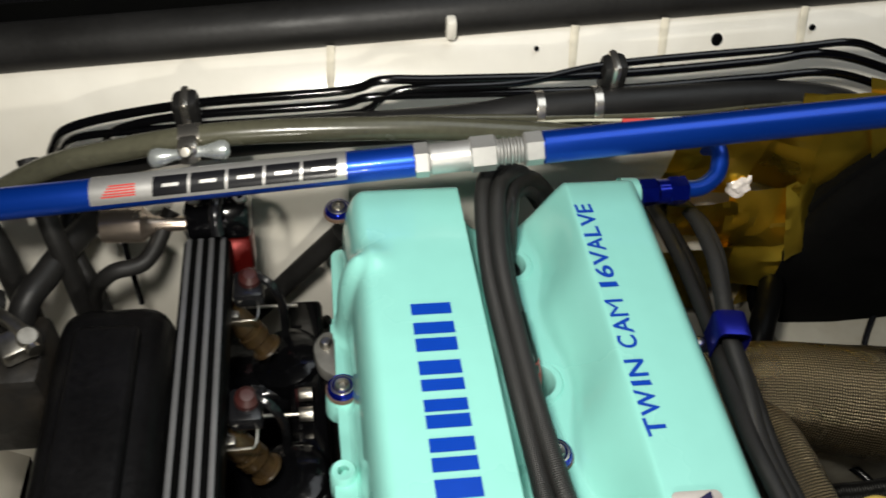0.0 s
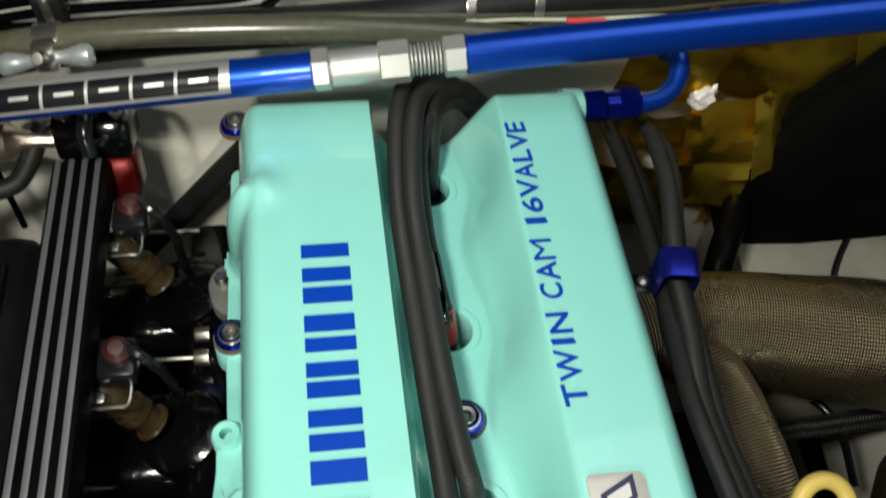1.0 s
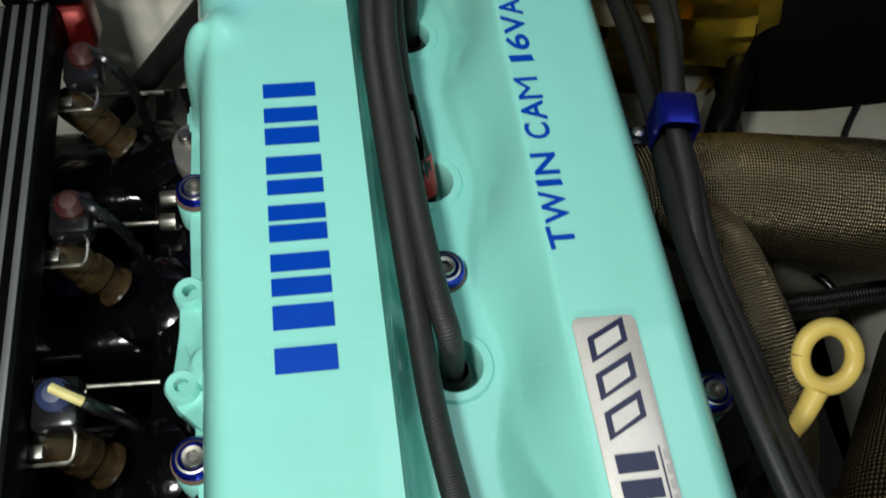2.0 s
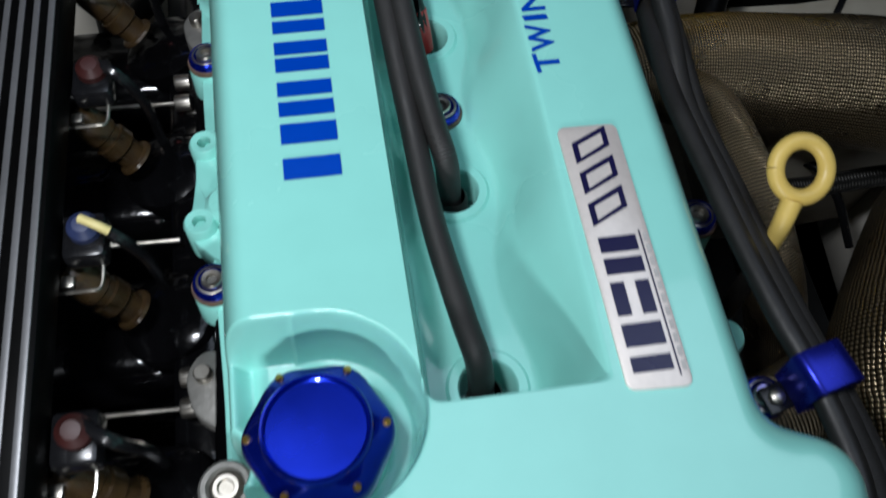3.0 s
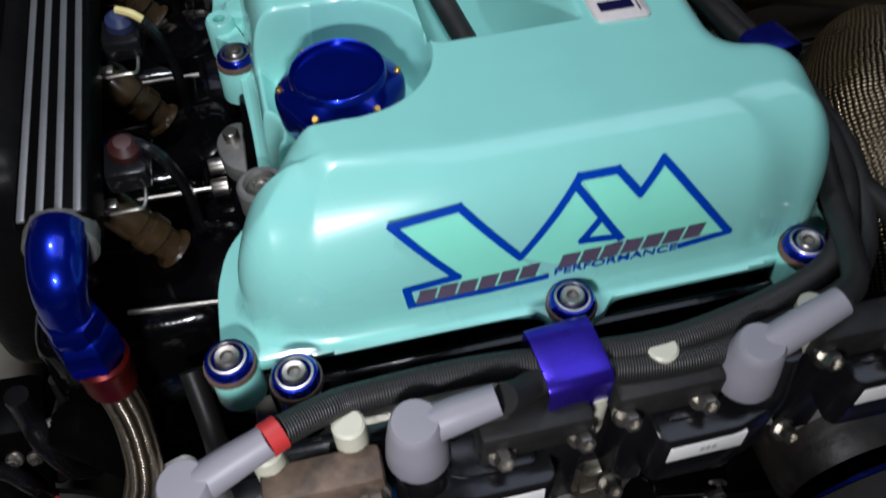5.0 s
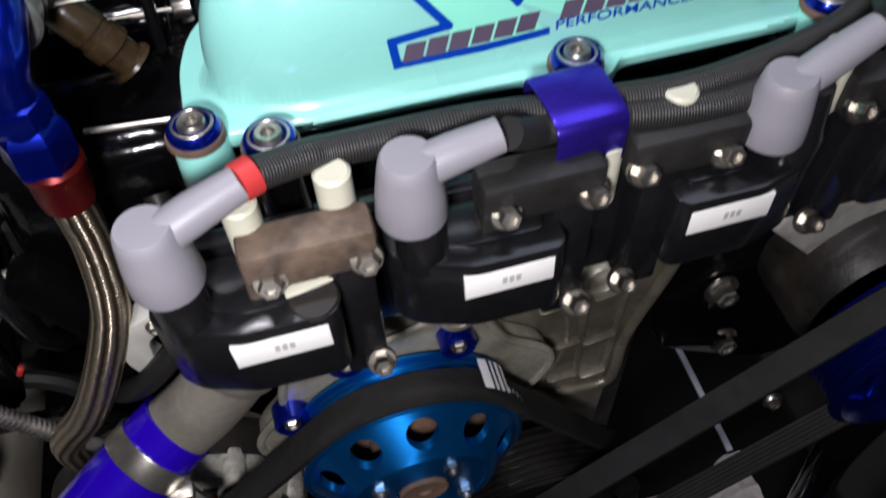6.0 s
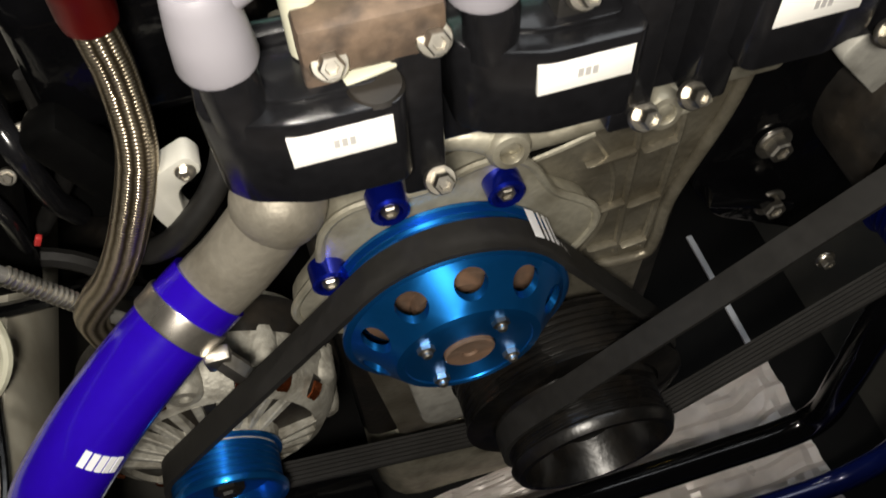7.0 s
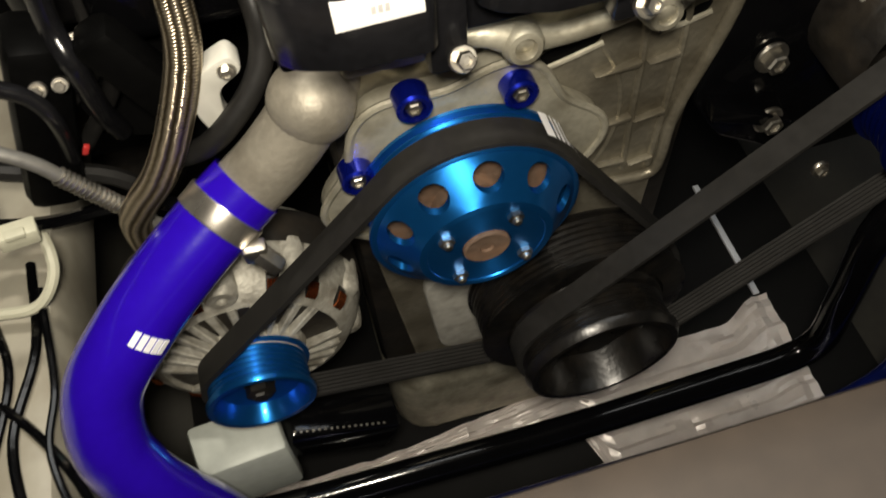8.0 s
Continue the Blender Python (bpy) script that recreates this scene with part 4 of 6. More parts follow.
part("collar", fuse(lathe([(0.0105, 0.0115), (0.0132, 0.010), (0.0140, 0.007), (0.0140, 0.001), (0.0120, 0.0)], (-0.1958, 0.024, 0.7795), AX, 6), lathe([(0.0122, 0.003), (0.0122, -0.003)], (-0.1958, 0.024, 0.7790), AX, 24)), BLUE_ANO, an, "blue hex collar")
part("hex", lathe([(0.0120, 0.0245), (0.0140, 0.0225), (0.0156, 0.019), (0.0156, 0.004), (0.0142, 0.0005), (0.0120, 0.0)], (-0.1962, 0.024, 0.7535), AX, 6), BLUE_ANO, an, "blue hex nut", 20)
part("socket", lathe([(0.0125, 0.034), (0.0142, 0.032), (0.0142, 0.028), (0.0132, 0.026), (0.0130, 0.014), (0.0122, 0.0085), (0.0098, 0.008)], (-0.1960, 0.0238, 0.7210), AX, 20), RED_ANO, an, "dark red hose socket")

# ---- hot side ----
assembly((0.9356, 0.0024, -0.0816, 0.0715), (0.0132, 0.9482, -0.1425, 0.1241), (0.1027, 0.1742, 0.8965, 0.0471))
ex = thing("exhaust_pipe", (0.4, 0.285, 0.66), "bronze heat-wrapped exhaust downpipe", "exhaust")
assembly()
part("wrapped_pipe", tube([(0.095, 0.335, 0.700), (0.150, 0.345, 0.716), (0.205, 0.344, 0.716), (0.260, 0.334, 0.712), (0.330, 0.322, 0.706), (0.55, 0.285, 0.68)], [0.030, 0.034, 0.037, 0.042, 0.046, 0.048], 40, 10), WRAP, ex)
part("wrapped_branch", tube([(0.165, 0.318, 0.728), (0.178, 0.292, 0.742), (0.185, 0.250, 0.742), (0.192, 0.212, 0.728), (0.205, 0.18, 0.69), (0.22, 0.16, 0.63)], 0.019, 24, 8), WRAP, ex)
part("wrapped_branch", tube([(0.105, 0.10, 0.70), (0.16, 0.10, 0.715), (0.21, 0.12, 0.70), (0.26, 0.14, 0.64)], 0.024, 24, 8), WRAP, ex)
part("wrapped_collector", tube([(0.350, 0.235, 0.66), (0.305, 0.175, 0.695), (0.268, 0.115, 0.705), (0.262, 0.055, 0.68), (0.27, 0.0, 0.60), (0.28, -0.01, 0.50)], [0.040, 0.050, 0.056, 0.055, 0.052, 0.05], 36, 10), WRAP, ex)
assembly((0.9356, 0.0024, -0.0816, 0.0715), (0.0132, 0.9482, -0.1425, 0.1241), (0.1027, 0.1742, 0.8965, 0.0471))
booster = thing("brake_booster", (0.36, 0.47, 0.7), "satin black round brake booster", "brake booster")
part("drum", lathe([(0.0, 0.022), (0.05, 0.020), (0.055, 0.012), (0.12, 0.008), (0.160, 0.002), (0.176, -0.006), (0.180, -0.014), (0.180, -0.03), (0.172, -0.034), (0.166, -0.08), (0.0, -0.09)], (0.420, 0.425, 0.638), (0, -1, 0.10), 64), BLACK_MATT, booster)
part("band", lathe([(0.181, -0.016), (0.184, -0.018), (0.184, -0.028), (0.181, -0.030)], (0.420, 0.425, 0.638), (0, -1, 0.10), 64), BLACK_MATT, booster)
part("master_cylinder", lathe([(0.0, 0.10), (0.018, 0.10), (0.02, 0.095), (0.02, 0.03), (0.03, 0.022), (0.03, 0.0)], (0.44, 0.41, 0.70), (0, -1, 0.10), 24), ALU_DULL, booster, "dull aluminium master cylinder")
shield = thing("heat_shield", (0.28, 0.50, 0.48), "creased gold reflective heat shield foil on the firewall", "heat shield")
rng = random.Random(21)
SX, SZ = (0.145, 0.196, 0.243, 0.300, 0.352, 0.415), (0.48, 0.575, 0.640, 0.692, 0.742, 0.82)
for x0, x1 in zip(SX, SX[1:]):
    for z0, z1 in zip(SZ, SZ[1:]):
        tx, tz, off, skew = rng.uniform(-0.5, 0.4), rng.uniform(-0.3, 0.5), rng.uniform(-0.006, 0.006), rng.uniform(-0.022, 0.022)
        heat = bmesh.new()
        n = 9
        hv = []
        for i in range(n + 1):
            row = []
            for j in range(n + 1):
                x, z = x0 - 0.006 + (x1 - x0 + 0.012) * i / n, z0 - 0.006 + (z1 - z0 + 0.012) * j / n
                k = (z - 0.48) / 0.34
                y = 0.500 - 0.05 * math.sin(k * 2.6) + off + tx * (x - (x0 + x1) / 2) + tz * (z - (z0 + z1) / 2) + 0.0022 * noise.noise((x * 40, z * 30, 4.2)) + 0.0048 * abs(noise.noise((x * 42 + z * 30, z * 60 - x * 25, 1.7)))
                row.append(heat.verts.new((x + skew * (j / n - 0.5), y, z + skew * (i / n - 0.5))))
            hv.append(row)
        for i in range(n):
            for j in range(n):
                heat.faces.new((hv[i][j], hv[i + 1][j], hv[i + 1][j + 1], hv[i][j + 1]))
        part("foil_panel", heat, GOLD_FOIL, shield, "", 13)

assembly()
# ---- lettering, plates and decals on the valve cover ----
def letters(name, text, place, mat, parent, label="", bold=0.012):
    """Flat lettering whose own box 0..1 by 0..1 is laid out by place(u, v)."""
    cu = bpy.data.curves.new(name, "FONT")
    cu.body, cu.offset = text, bold
    ob = bpy.data.objects.new(name, cu)
    me_ = bpy.data.meshes.new_from_object(ob)
    bm_ = bmesh.new()
    bm_.from_mesh(me_)
    bpy.data.objects.remove(ob)
    bpy.data.curves.remove(cu)
    bpy.data.meshes.remove(me_)
    bm_.verts.index_update()
    xs_, ys_ = [v.co.x for v in bm_.verts], [v.co.y for v in bm_.verts]
    for v in bm_.verts:
        v.co = place((v.co.x - min(xs_)) / (max(xs_) - min(xs_)), (v.co.y - min(ys_)) / (max(ys_) - min(ys_)))
    return part(name, bm_, mat, parent, label)


def patch(quads_, place, n=6):
    """Flat print made of four-cornered fields laid on a surface by place(u, v)."""
    bm_ = bmesh.new()
    for q in quads_:
        a, b, c, d = (Vector((*p, 0)) for p in q)
        g = [[bm_.verts.new(place(*((a.lerp(b, i / n)).lerp(d.lerp(c, i / n), j / n)).xy)) for j in range(n + 1)] for i in range(n + 1)]
        for i in range(n):
            for j in range(n):
                bm_.faces.new((g[i][j], g[i + 1][j], g[i + 1][j + 1], g[i][j + 1]))
    return bm_


def rect(u0, v0, u1, v1):
    return ((u0, v0), (u1, v0), (u1, v1), (u0, v1))


def maker_place(u, v):
    return on_cover(-0.0435 - 0.0235 * v - 0.021 * (u - 0.19), u, 0.0006)


strokes = []
for y0, y1 in ((0.182, 0.2105), (0.2255, 0.2475), (0.2495, 0.270), (0.273, 0.298), (0.301, 0.3235)):
    w = (y1 - y0) * 0.37
    strokes += [rect(y0, 0, y0 + w, 1), rect(y1 - w, 0, y1, 1)]
strokes.append(rect(0.2145, 0, 0.2225, 1))
for s in strokes:
    part("blue_mark", patch([s], maker_place, 4), BLUE_INK, cover, "blue vinyl bar")


def twin_place(y0, y1):
    return lambda u, v: on_cover(0.0572 - 0.0112 * v - 0.0008 * u, y0 + (y1 - y0) * u, 0.0006)


for sign, y0, y1 in (("T", 0.2255, 0.2365), ("W", 0.2380, 0.2545), ("I", 0.2570, 0.2602), ("N", 0.2630, 0.2745), ("C", 0.2825, 0.2915), ("A", 0.2930, 0.3045), ("M", 0.3055, 0.3185), ("1", 0.3285, 0.3325),
                     ("6", 0.3360, 0.3460), ("V", 0.3465, 0.3590), ("A", 0.3590, 0.3700), ("L", 0.3715, 0.3805), ("V", 0.3810, 0.3930), ("E", 0.3935, 0.4015)):
    letters("lettering", sign, twin_place(y0, y1), BLUE_INK, cover, "blue lettering", 0.0 if sign == "M" else 0.018)

emblem = thing("emblem_plate", (0.06, 0.135, 0.8645), "brushed silver emblem plate with navy raised marks on the valve cover", "emblem plate")
EP = [(0.0475, 0.1940), (0.0730, 0.1935), (0.0730, 0.0755), (0.0490, 0.0767)]
part("plate", prism(rounded(list(reversed(EP)), 0.004), (0, 0, 0.8640), (1, 0, 0), (0, 1, 0), 0.0016, 0.0004), PLATE, emblem)


def plate_place(lift):
    return lambda u, v: Vector((0.0524 + 0.0150 * v, 0.0773 + (u - 0.073) * 0.867, 0.8657 + lift))


for q in (rect(0.079, 0.0, 0.086, 1), rect(0.0905, 0.0, 0.101, 1), rect(0.105, 0.0, 0.121, 0.36), rect(0.105, 0.64, 0.121, 1), rect(0.125, 0.0, 0.133, 1), rect(0.136, 0.0, 0.144, 1), rect(0.076, 1.10, 0.146, 1.14)):
    part("navy_mark", patch([q], plate_place(0.0003), 2), NAVY, emblem, "navy enamel bar")
for i in range(3):
    y0 = 0.150 + 0.0175 * i
    part("navy_mark", patch([((y0, -0.02), (y0 + 0.012, -0.02), (y0 + 0.021, 1.02), (y0 + 0.009, 1.02))], plate_place(0.0003), 2), NAVY, emblem, "slanted navy outline")
    part("bright_mark", patch([((y0 + 0.0030, 0.14), (y0 + 0.0105, 0.14), (y0 + 0.0165, 0.86), (y0 + 0.0100, 0.86))], plate_place(0.0006), 2), PLATE, emblem, "slanted bright bar")
for i in range(11):
    part("small_mark", patch([rect(0.078 + 0.0062 * i, 1.20, 0.0822 + 0.0062 * i, 1.30)], plate_place(0.0003), 1), INK, emblem, "small grey bar")

# the decal wraps down the rounded front of the cover
fy = np.concatenate([np.linspace(0.05, -0.005, 120), np.linspace(-0.0051, -0.0140, 400)])
fz = cover_height(np.full_like(fy, 0.03), fy)
fs = np.concatenate([[0], np.cumsum(np.hypot(np.diff(fy), np.diff(fz)))])
DECAL_SHIFT = float(np.interp(-0.8545, -fz, fs)) - 0.0640


def front_place(lift):
    def place(x, s):
        s = s + DECAL_SHIFT + 0.0020
        y, z = float(np.interp(s, fs, fy)), float(np.interp(s, fs, fz))
        ya, za = float(np.interp(s + 0.001, fs, fy)), float(np.interp(s + 0.001, fs, fz))
        yb, zb = float(np.interp(s - 0.001, fs, fy)), float(np.interp(s - 0.001, fs, fz))
        d = Vector((0, ya - yb, za - zb)).normalized()
        return Vector((x - 0.0025, y, z)) + Vector((0, d.z, -d.y)) * lift
    return place


A, B, C = (-0.0515, 0.0690), (-0.0254, 0.0665), (-0.0034, 0.0940)
D, E_, F, G, H = (0.0212, 0.0635), (0.0363, 0.0635), (0.0445, 0.0745), (0.0545, 0.0625), (0.0850, 0.1030)
A2, I_, J, K, L_, U, M2 = (-0.0286, 0.0980), (-0.0491, 0.1000), (-0.0479, 0.1100), (-0.0165, 0.1100), (0.0075, 0.1085), (0.0646, 0.1060), (0.0375, 0.0940)
T1, T2, T3 = (0.0285, 0.0825), (0.0215, 0.0915), (0.0360, 0.0930)
LOW_F = (0.0500, 0.0985)
for q in ((A, B, C, A2), (C, D, T1, (0.011, 0.102)), (D, E_, F, M2), (F, G, H, LOW_F), (F, LOW_F, (0.046, 0.0985), M2), (A2, C, L_, (-0.026, 0.108)), ((0.011, 0.102), T1, M2, (0.027, 0.104))):
    part("decal_field", patch([q], front_place(0.0004), 8), MINT_DECAL, cover, "pale green vinyl field")


def line(a, b, w=0.0031):
    p, q = Vector((*a, 0)), Vector((*b, 0))
    d = (q - p).normalized()
    n = Vector((-d.y, d.x, 0)) * w / 2
    p, q = p - d * w * 0.4, q + d * w * 0.4
    return tuple((r.x, r.y) for r in (p + n, q + n, q - n, p - n))


for pts in ((A, B, C, D, E_, F, G, H, U), (A, A2), (A2, I_, J, K), (K, L_), ((0.0205, 0.0680), M2), (T1, T2, T3)):
    for a, b in zip(pts, pts[1:]):
        part("decal_outline", patch([line(a, b)], front_place(0.0008), 8), BLUE_INK, cover, "blue vinyl outline")
for x0, x1, s0, s1, n in ((-0.0450, 0.0050, 0.1062, 0.1030, 6), (0.0130, 0.0740, 0.1015, 0.0985, 7)):
    for i in range(n):
        xa, xb = x0 + (x1 - x0) * i / n, x0 + (x1 - x0) * (i + 0.86) / n
        sa = s0 + (s1 - s0) * i / n
        part("name_bar", patch([((xa + 0.001, sa - 0.0042), (xb + 0.001, sa - 0.0042), (xb - 0.001, sa + 0.0030), (xa - 0.001, sa + 0.0030))], front_place(0.0010), 3), PURPLE_GREY, cover, "mauve grey bar")
fp = front_place(0.0010)
letters("lettering", "PERFORMANCE", lambda u, v: fp(0.0110 + 0.0520 * u, 0.1085 - 0.0008 * u - 0.0040 * v), BLUE_INK, cover, "small blue lettering")

# ---- bolts round the cover ----
def cover_bolt(at, label="blue anodised cup washer and steel bolt on the valve cover", ring=None):
    b = thing("cover_bolt", at, label, "bolt", "bolts round the valve cover")
    p = Vector(at)
    part("base_washer", lathe([(0, 0.001), (0.0102, 0.001), (0.0105, 0), (0.0105, -0.002)], p, (0, 0, 1), 24), RUST if ring is None else STEEL, b, "tan stained washer")
    cup = part("cup_washer", lathe([(0.0052, 0.0030), (0.0062, 0.0048), (0.0084, 0.0046), (0.0094, 0.0032), (0.0096, 0.001)], p, (0, 0, 1), 28), ring or BLUE_ANO, b)
    part("bright_ring", lathe([(0.0062, 0.0046), (0.0066, 0.0051), (0.0073, 0.0050), (0.0076, 0.0046)], p, (0, 0, 1), 28), STEEL, cup, "worn bright ring on the washer")
    bolt = part("cap_bolt", lathe([(0.0026, 0.0035), (0.0026, 0.0062), (0.0044, 0.0064), (0.0050, 0.0056), (0.0052, 0.002)], p, (0, 0, 1), 18), STEEL, b, "steel cap bolt")
    part("socket", lathe([(0, 0.004), (0.0027, 0.004)], p, (0, 0, 1), 6), LUG_GREY, bolt, "dark hexagon socket")
    return b


first = cover_bolt((-0.1240, -0.0110, 0.8015))
for q in ((-0.0995, -0.0235, 0.8010), (0.0138, -0.0155, 0.8015), (0.118, -0.0120, 0.8015), (-0.1085, 0.173, 0.8015), (-0.112, 0.311, 0.8015), (-0.1105, 0.446, 0.8260), (0.0055, 0.241, 0.8250), (0.1225, 0.179, 0.8015), (0.125, 0.087, 0.8000)):
    copy_thing(first, Matrix.Translation(q))
zinc = thing("cover_bolt", (-0.1035, 0.0785, 0.800), "dull zinc bolt in a stained cup washer on the valve cover", "bolt", "bolts round the valve cover")
part("cup_washer", lathe([(0.0070, 0.0025), (0.0080, 0.0052), (0.0100, 0.0052), (0.0112, 0.0040), (0.0114, -0.010)], (-0.1035, 0.0785, 0.800), (0, 0, 1), 28), LUG_GREY, zinc)
part("cap_bolt", lathe([(0, 0.0030), (0.0030, 0.0030), (0.0036, 0.0046), (0.0052, 0.0046), (0.0058, 0.0036), (0.0071, 0.0020)], (-0.1035, 0.0785, 0.800), (0, 0, 1), 18), STEEL, zinc, "dull zinc bolt")
part("bolt_spacer", lathe([(0.0095, 0.0), (0.0095, -0.03)], (-0.0995, -0.0235, 0.7990), (0, 0, 1), 20), BLACK, timing)

assembly(1.0, (0.0135, -0.007, 0.001))
lug = thing("lifting_lug", (-0.13, 0.35, 0.775), "bare cast aluminium lug beside the cylinder head", "lug", "cast lugs")
part("web", prism(rounded([(-0.118, 0.335), (-0.142, 0.352), (-0.146, 0.372), (-0.138, 0.384), (-0.118, 0.380)], 0.007), (0, 0, 0.766), (1, 0, 0), (0, 1, 0), 0.012, 0.002), LUG_GREY, lug)
part("bolt", lathe([(0, 0.006), (0.0035, 0.006), (0.0042, 0.005), (0.0042, 0)], (-0.1365, 0.370, 0.778), (0, 0, 1), 16), STEEL, lug)
copy_thing(lug, Matrix.Translation((-0.1115, 0.118, 0.776)))
assembly()

# ---- oil filler cap ----
OC = Vector((-0.0610, 0.0800, -0.0165))
cap_ = thing("oil_filler_cap", OC + Vector((0, 0, 0.843)), "deep blue anodised oil filler cap with small gold screws", "oil cap")
part("base", lathe([(0.0252, 0.840), (0.0252, 0.852), (0.0245, 0.853)], OC, (0, 0, 1), 32), MINT, cap_)
cap_body = part("body", lathe([(0.0240, 0.852), (0.0268, 0.855), (0.0276, 0.864), (0.0273, 0.8680), (0.0264, 0.8700), (0.0247, 0.8715), (0.0203, 0.8742), (0.0199, 0.8768), (0.0194, 0.8775), (0.0187, 0.8772), (0.0183, 0.8752), (0.0177, 0.8746), (0, 0.8746)], OC, (0, 0, 1), 84, 6, 0.07, 0.0221), BLUE_ANO, cap_, "", 30)
GOLD_SCREW = material("gold_screw", (0.6, 0.36, 0.08), 0.3, 0.9)
for k in range(6):
    a = 2 * math.pi * k / 6
    _, cu_, cv_ = basis((0, 0, 1))
    d = cu_ * math.cos(a) + cv_ * math.sin(a)
    part("screw", lathe([(0, 0.0012), (0.0012, 0.0012), (0.0016, 0.0004), (0.0016, -0.001)], OC + d * 0.0247 + Vector((0, 0, 0.8716)), d * 0.55 + Vector((0, 0, 1)), 12), GOLD_SCREW, cap_body, "small gold screw")

# ---- printed sticker on the strut bar ----
def sleeve_place(lift):
    return lambda u, v: bar_point(u) + Vector((0, -math.cos(v), math.sin(v))) * (0.0110 + lift)


part("sticker", patch([((-0.262, -0.02), (-0.103, -0.02), (-0.103, 2.5), (-0.262, 2.5))], sleeve_place(0.0), 16), SILVER, strut, "silver printed sticker")


for i in range(5):
    x0 = -0.2235 + 0.0232 * i
    mark = part("dark_mark", patch([((x0, 0.22), (x0 + 0.0214, 0.22), (x0 + 0.0224, 1.38), (x0 + 0.0010, 1.38))], sleeve_place(0.0003), 6), BLACK_INK, strut, "black printed block")
    part("slit", patch([((x0 + 0.0062, 0.72), (x0 + 0.0165, 0.72), (x0 + 0.0170, 0.90), (x0 + 0.0067, 0.90))], sleeve_place(0.0006), 4), SILVER, mark, "silver slit in the black block")
for i in range(5):
    part("red_mark", patch([((-0.2545 + 0.0012 * i, 0.42 + 0.15 * i), (-0.2335, 0.42 + 0.15 * i), (-0.2335, 0.51 + 0.15 * i), (-0.2545 + 0.0012 * i, 0.51 + 0.15 * i))], sleeve_place(0.0003), 3), RED_INK, strut, "red printed stripe")

# ---- ignition coils, four in a row ----
assembly(0.947, (-0.0072, 0.0076, 0.0540))
tagged(part("coil_bracket", block((-0.150, -0.060, 0.698), (0.165, -0.050, 0.772), 0.003), BLACK_SATIN), "black steel plate that carries the ignition coils", "bracket")


def coil(cx, cy, s, core_mat, label):
    """An ignition coil with its core, label and fixing bolts; s is -1 for the mirrored ones."""
    c = thing("ignition_coil", (cx, cy + 0.03, 0.73), label, "ignition coil", "ignition coils in a row")
    out = [(-0.042, 0.037), (-0.042, 0.014), (-0.034, 0.0062), (-0.013, -0.0005), (0.019, -0.0005), (0.0225, 0.003), (0.0225, 0.037)]
    out = [(cx + s * a, cy + b) for a, b in out]
    if s < 0:
        out.reverse()
    part("body", prism(rounded(out, 0.004), (0, 0, 0.7260), (1, 0, 0), (0, 1, 0), 0.0400, 0.0016), BLACK_SATIN, c)
    lid = [(cx + s * a, cy + b) for a, b in ((-0.036, 0.034), (-0.036, 0.017), (-0.012, 0.0085), (0.016, 0.0085), (0.018, 0.034))][::s]
    part("lid", prism(rounded(lid, 0.004), (0, 0, 0.7655), (1, 0, 0), (0, 1, 0), 0.0022, 0.0008), BLACK_SATIN, c)
    part("tower", lathe([(0.0095, 0.760), (0.0095, 0.778), (0.0082, 0.782), (0.006, 0.800), (0, 0.800)], (cx - s * 0.029, cy + 0.014, 0), (0, 0, 1), 24), BLACK_SATIN, c)
    x0, x1 = sorted((cx - s * 0.0070, cx + s * 0.0395))
    part("core", block((x0, cy + 0.0115, 0.7700), (x1, cy + 0.0275, 0.7900), 0.003), core_mat, c)
    part("core_foot", block((min(x0, x1) if s > 0 else x1 - 0.011, cy + 0.0120, 0.7620), ((min(x0, x1) if s > 0 else x1 - 0.011) + 0.011, cy + 0.022, 0.7760), 0.0015), core_mat, c)
    part("core_leg", block((cx + s * 0.0265 - 0.0065, cy + 0.012, 0.700), (cx + s * 0.0265 + 0.0065 + 0.004, cy + 0.034, 0.786), 0.002), BLACK_SATIN, c)
    tag = part("label", block((cx - 0.0172, cy - 0.0008, 0.7475), (cx + 0.0170, cy + 0.002, 0.7610), 0.0002, turned(0, -1.0, 0)), LABEL, c, "white paper label")
    for i in range(3):
        part("label_mark", block((cx - 0.003 + 0.0026 * i, cy - 0.0011, 0.7525), (cx - 0.0012 + 0.0026 * i, cy, 0.7562), 0), INK, tag, "faint bar of print")
    for dx in (0.0015, 0.0345):
        hex_bolt(c, (cx + s * dx, cy + 0.0120, 0.7765), (0, -1, 0.55), 0.0042, 0.0078)
    hex_bolt(c, (cx + s * 0.0335, cy + 0.010, 0.7085), (0, -1, 0.75), 0.0042, 0.0090)
    return c


BLACK_CORE = material("black_laminated_core", (0.016, 0.015, 0.014), 0.55, 0.2, 0.3, 200, 30, 0.2)
RUST_CORE = material("rusty_laminated_core", (0.13, 0.09, 0.062), 0.65, 0.1, 0.45, 160, 45, 0.4, 0, (0.045, 0.033, 0.026), 0.85)
first_coil = coil(-0.109, -0.0950, 1, RUST_CORE, "black ignition coil with a rusty brown core and white label")
part("gasket_scrap", block((-0.1045, -0.0845, 0.7672), (-0.0870, -0.0785, 0.7690), 0.0006, turned(0, -6, 8)), CREAM, first_coil, "torn off-white gasket under the core")
part("lid_recess", lathe([(0, 0.0006), (0.0085, 0.0006), (0.0095, -0.001)], (-0.0950, -0.0865, 0.7668), (0, -0.1, 1), 24), BLACK_DULL, first_coil, "worn grey patch on the lid")
coil(-0.0245, -0.0900, 1, BLACK_CORE, "black ignition coil with a white label on its bracket")
coil(0.0655, -0.0855, -1, BLACK_CORE, "black ignition coil with a white label on its bracket")
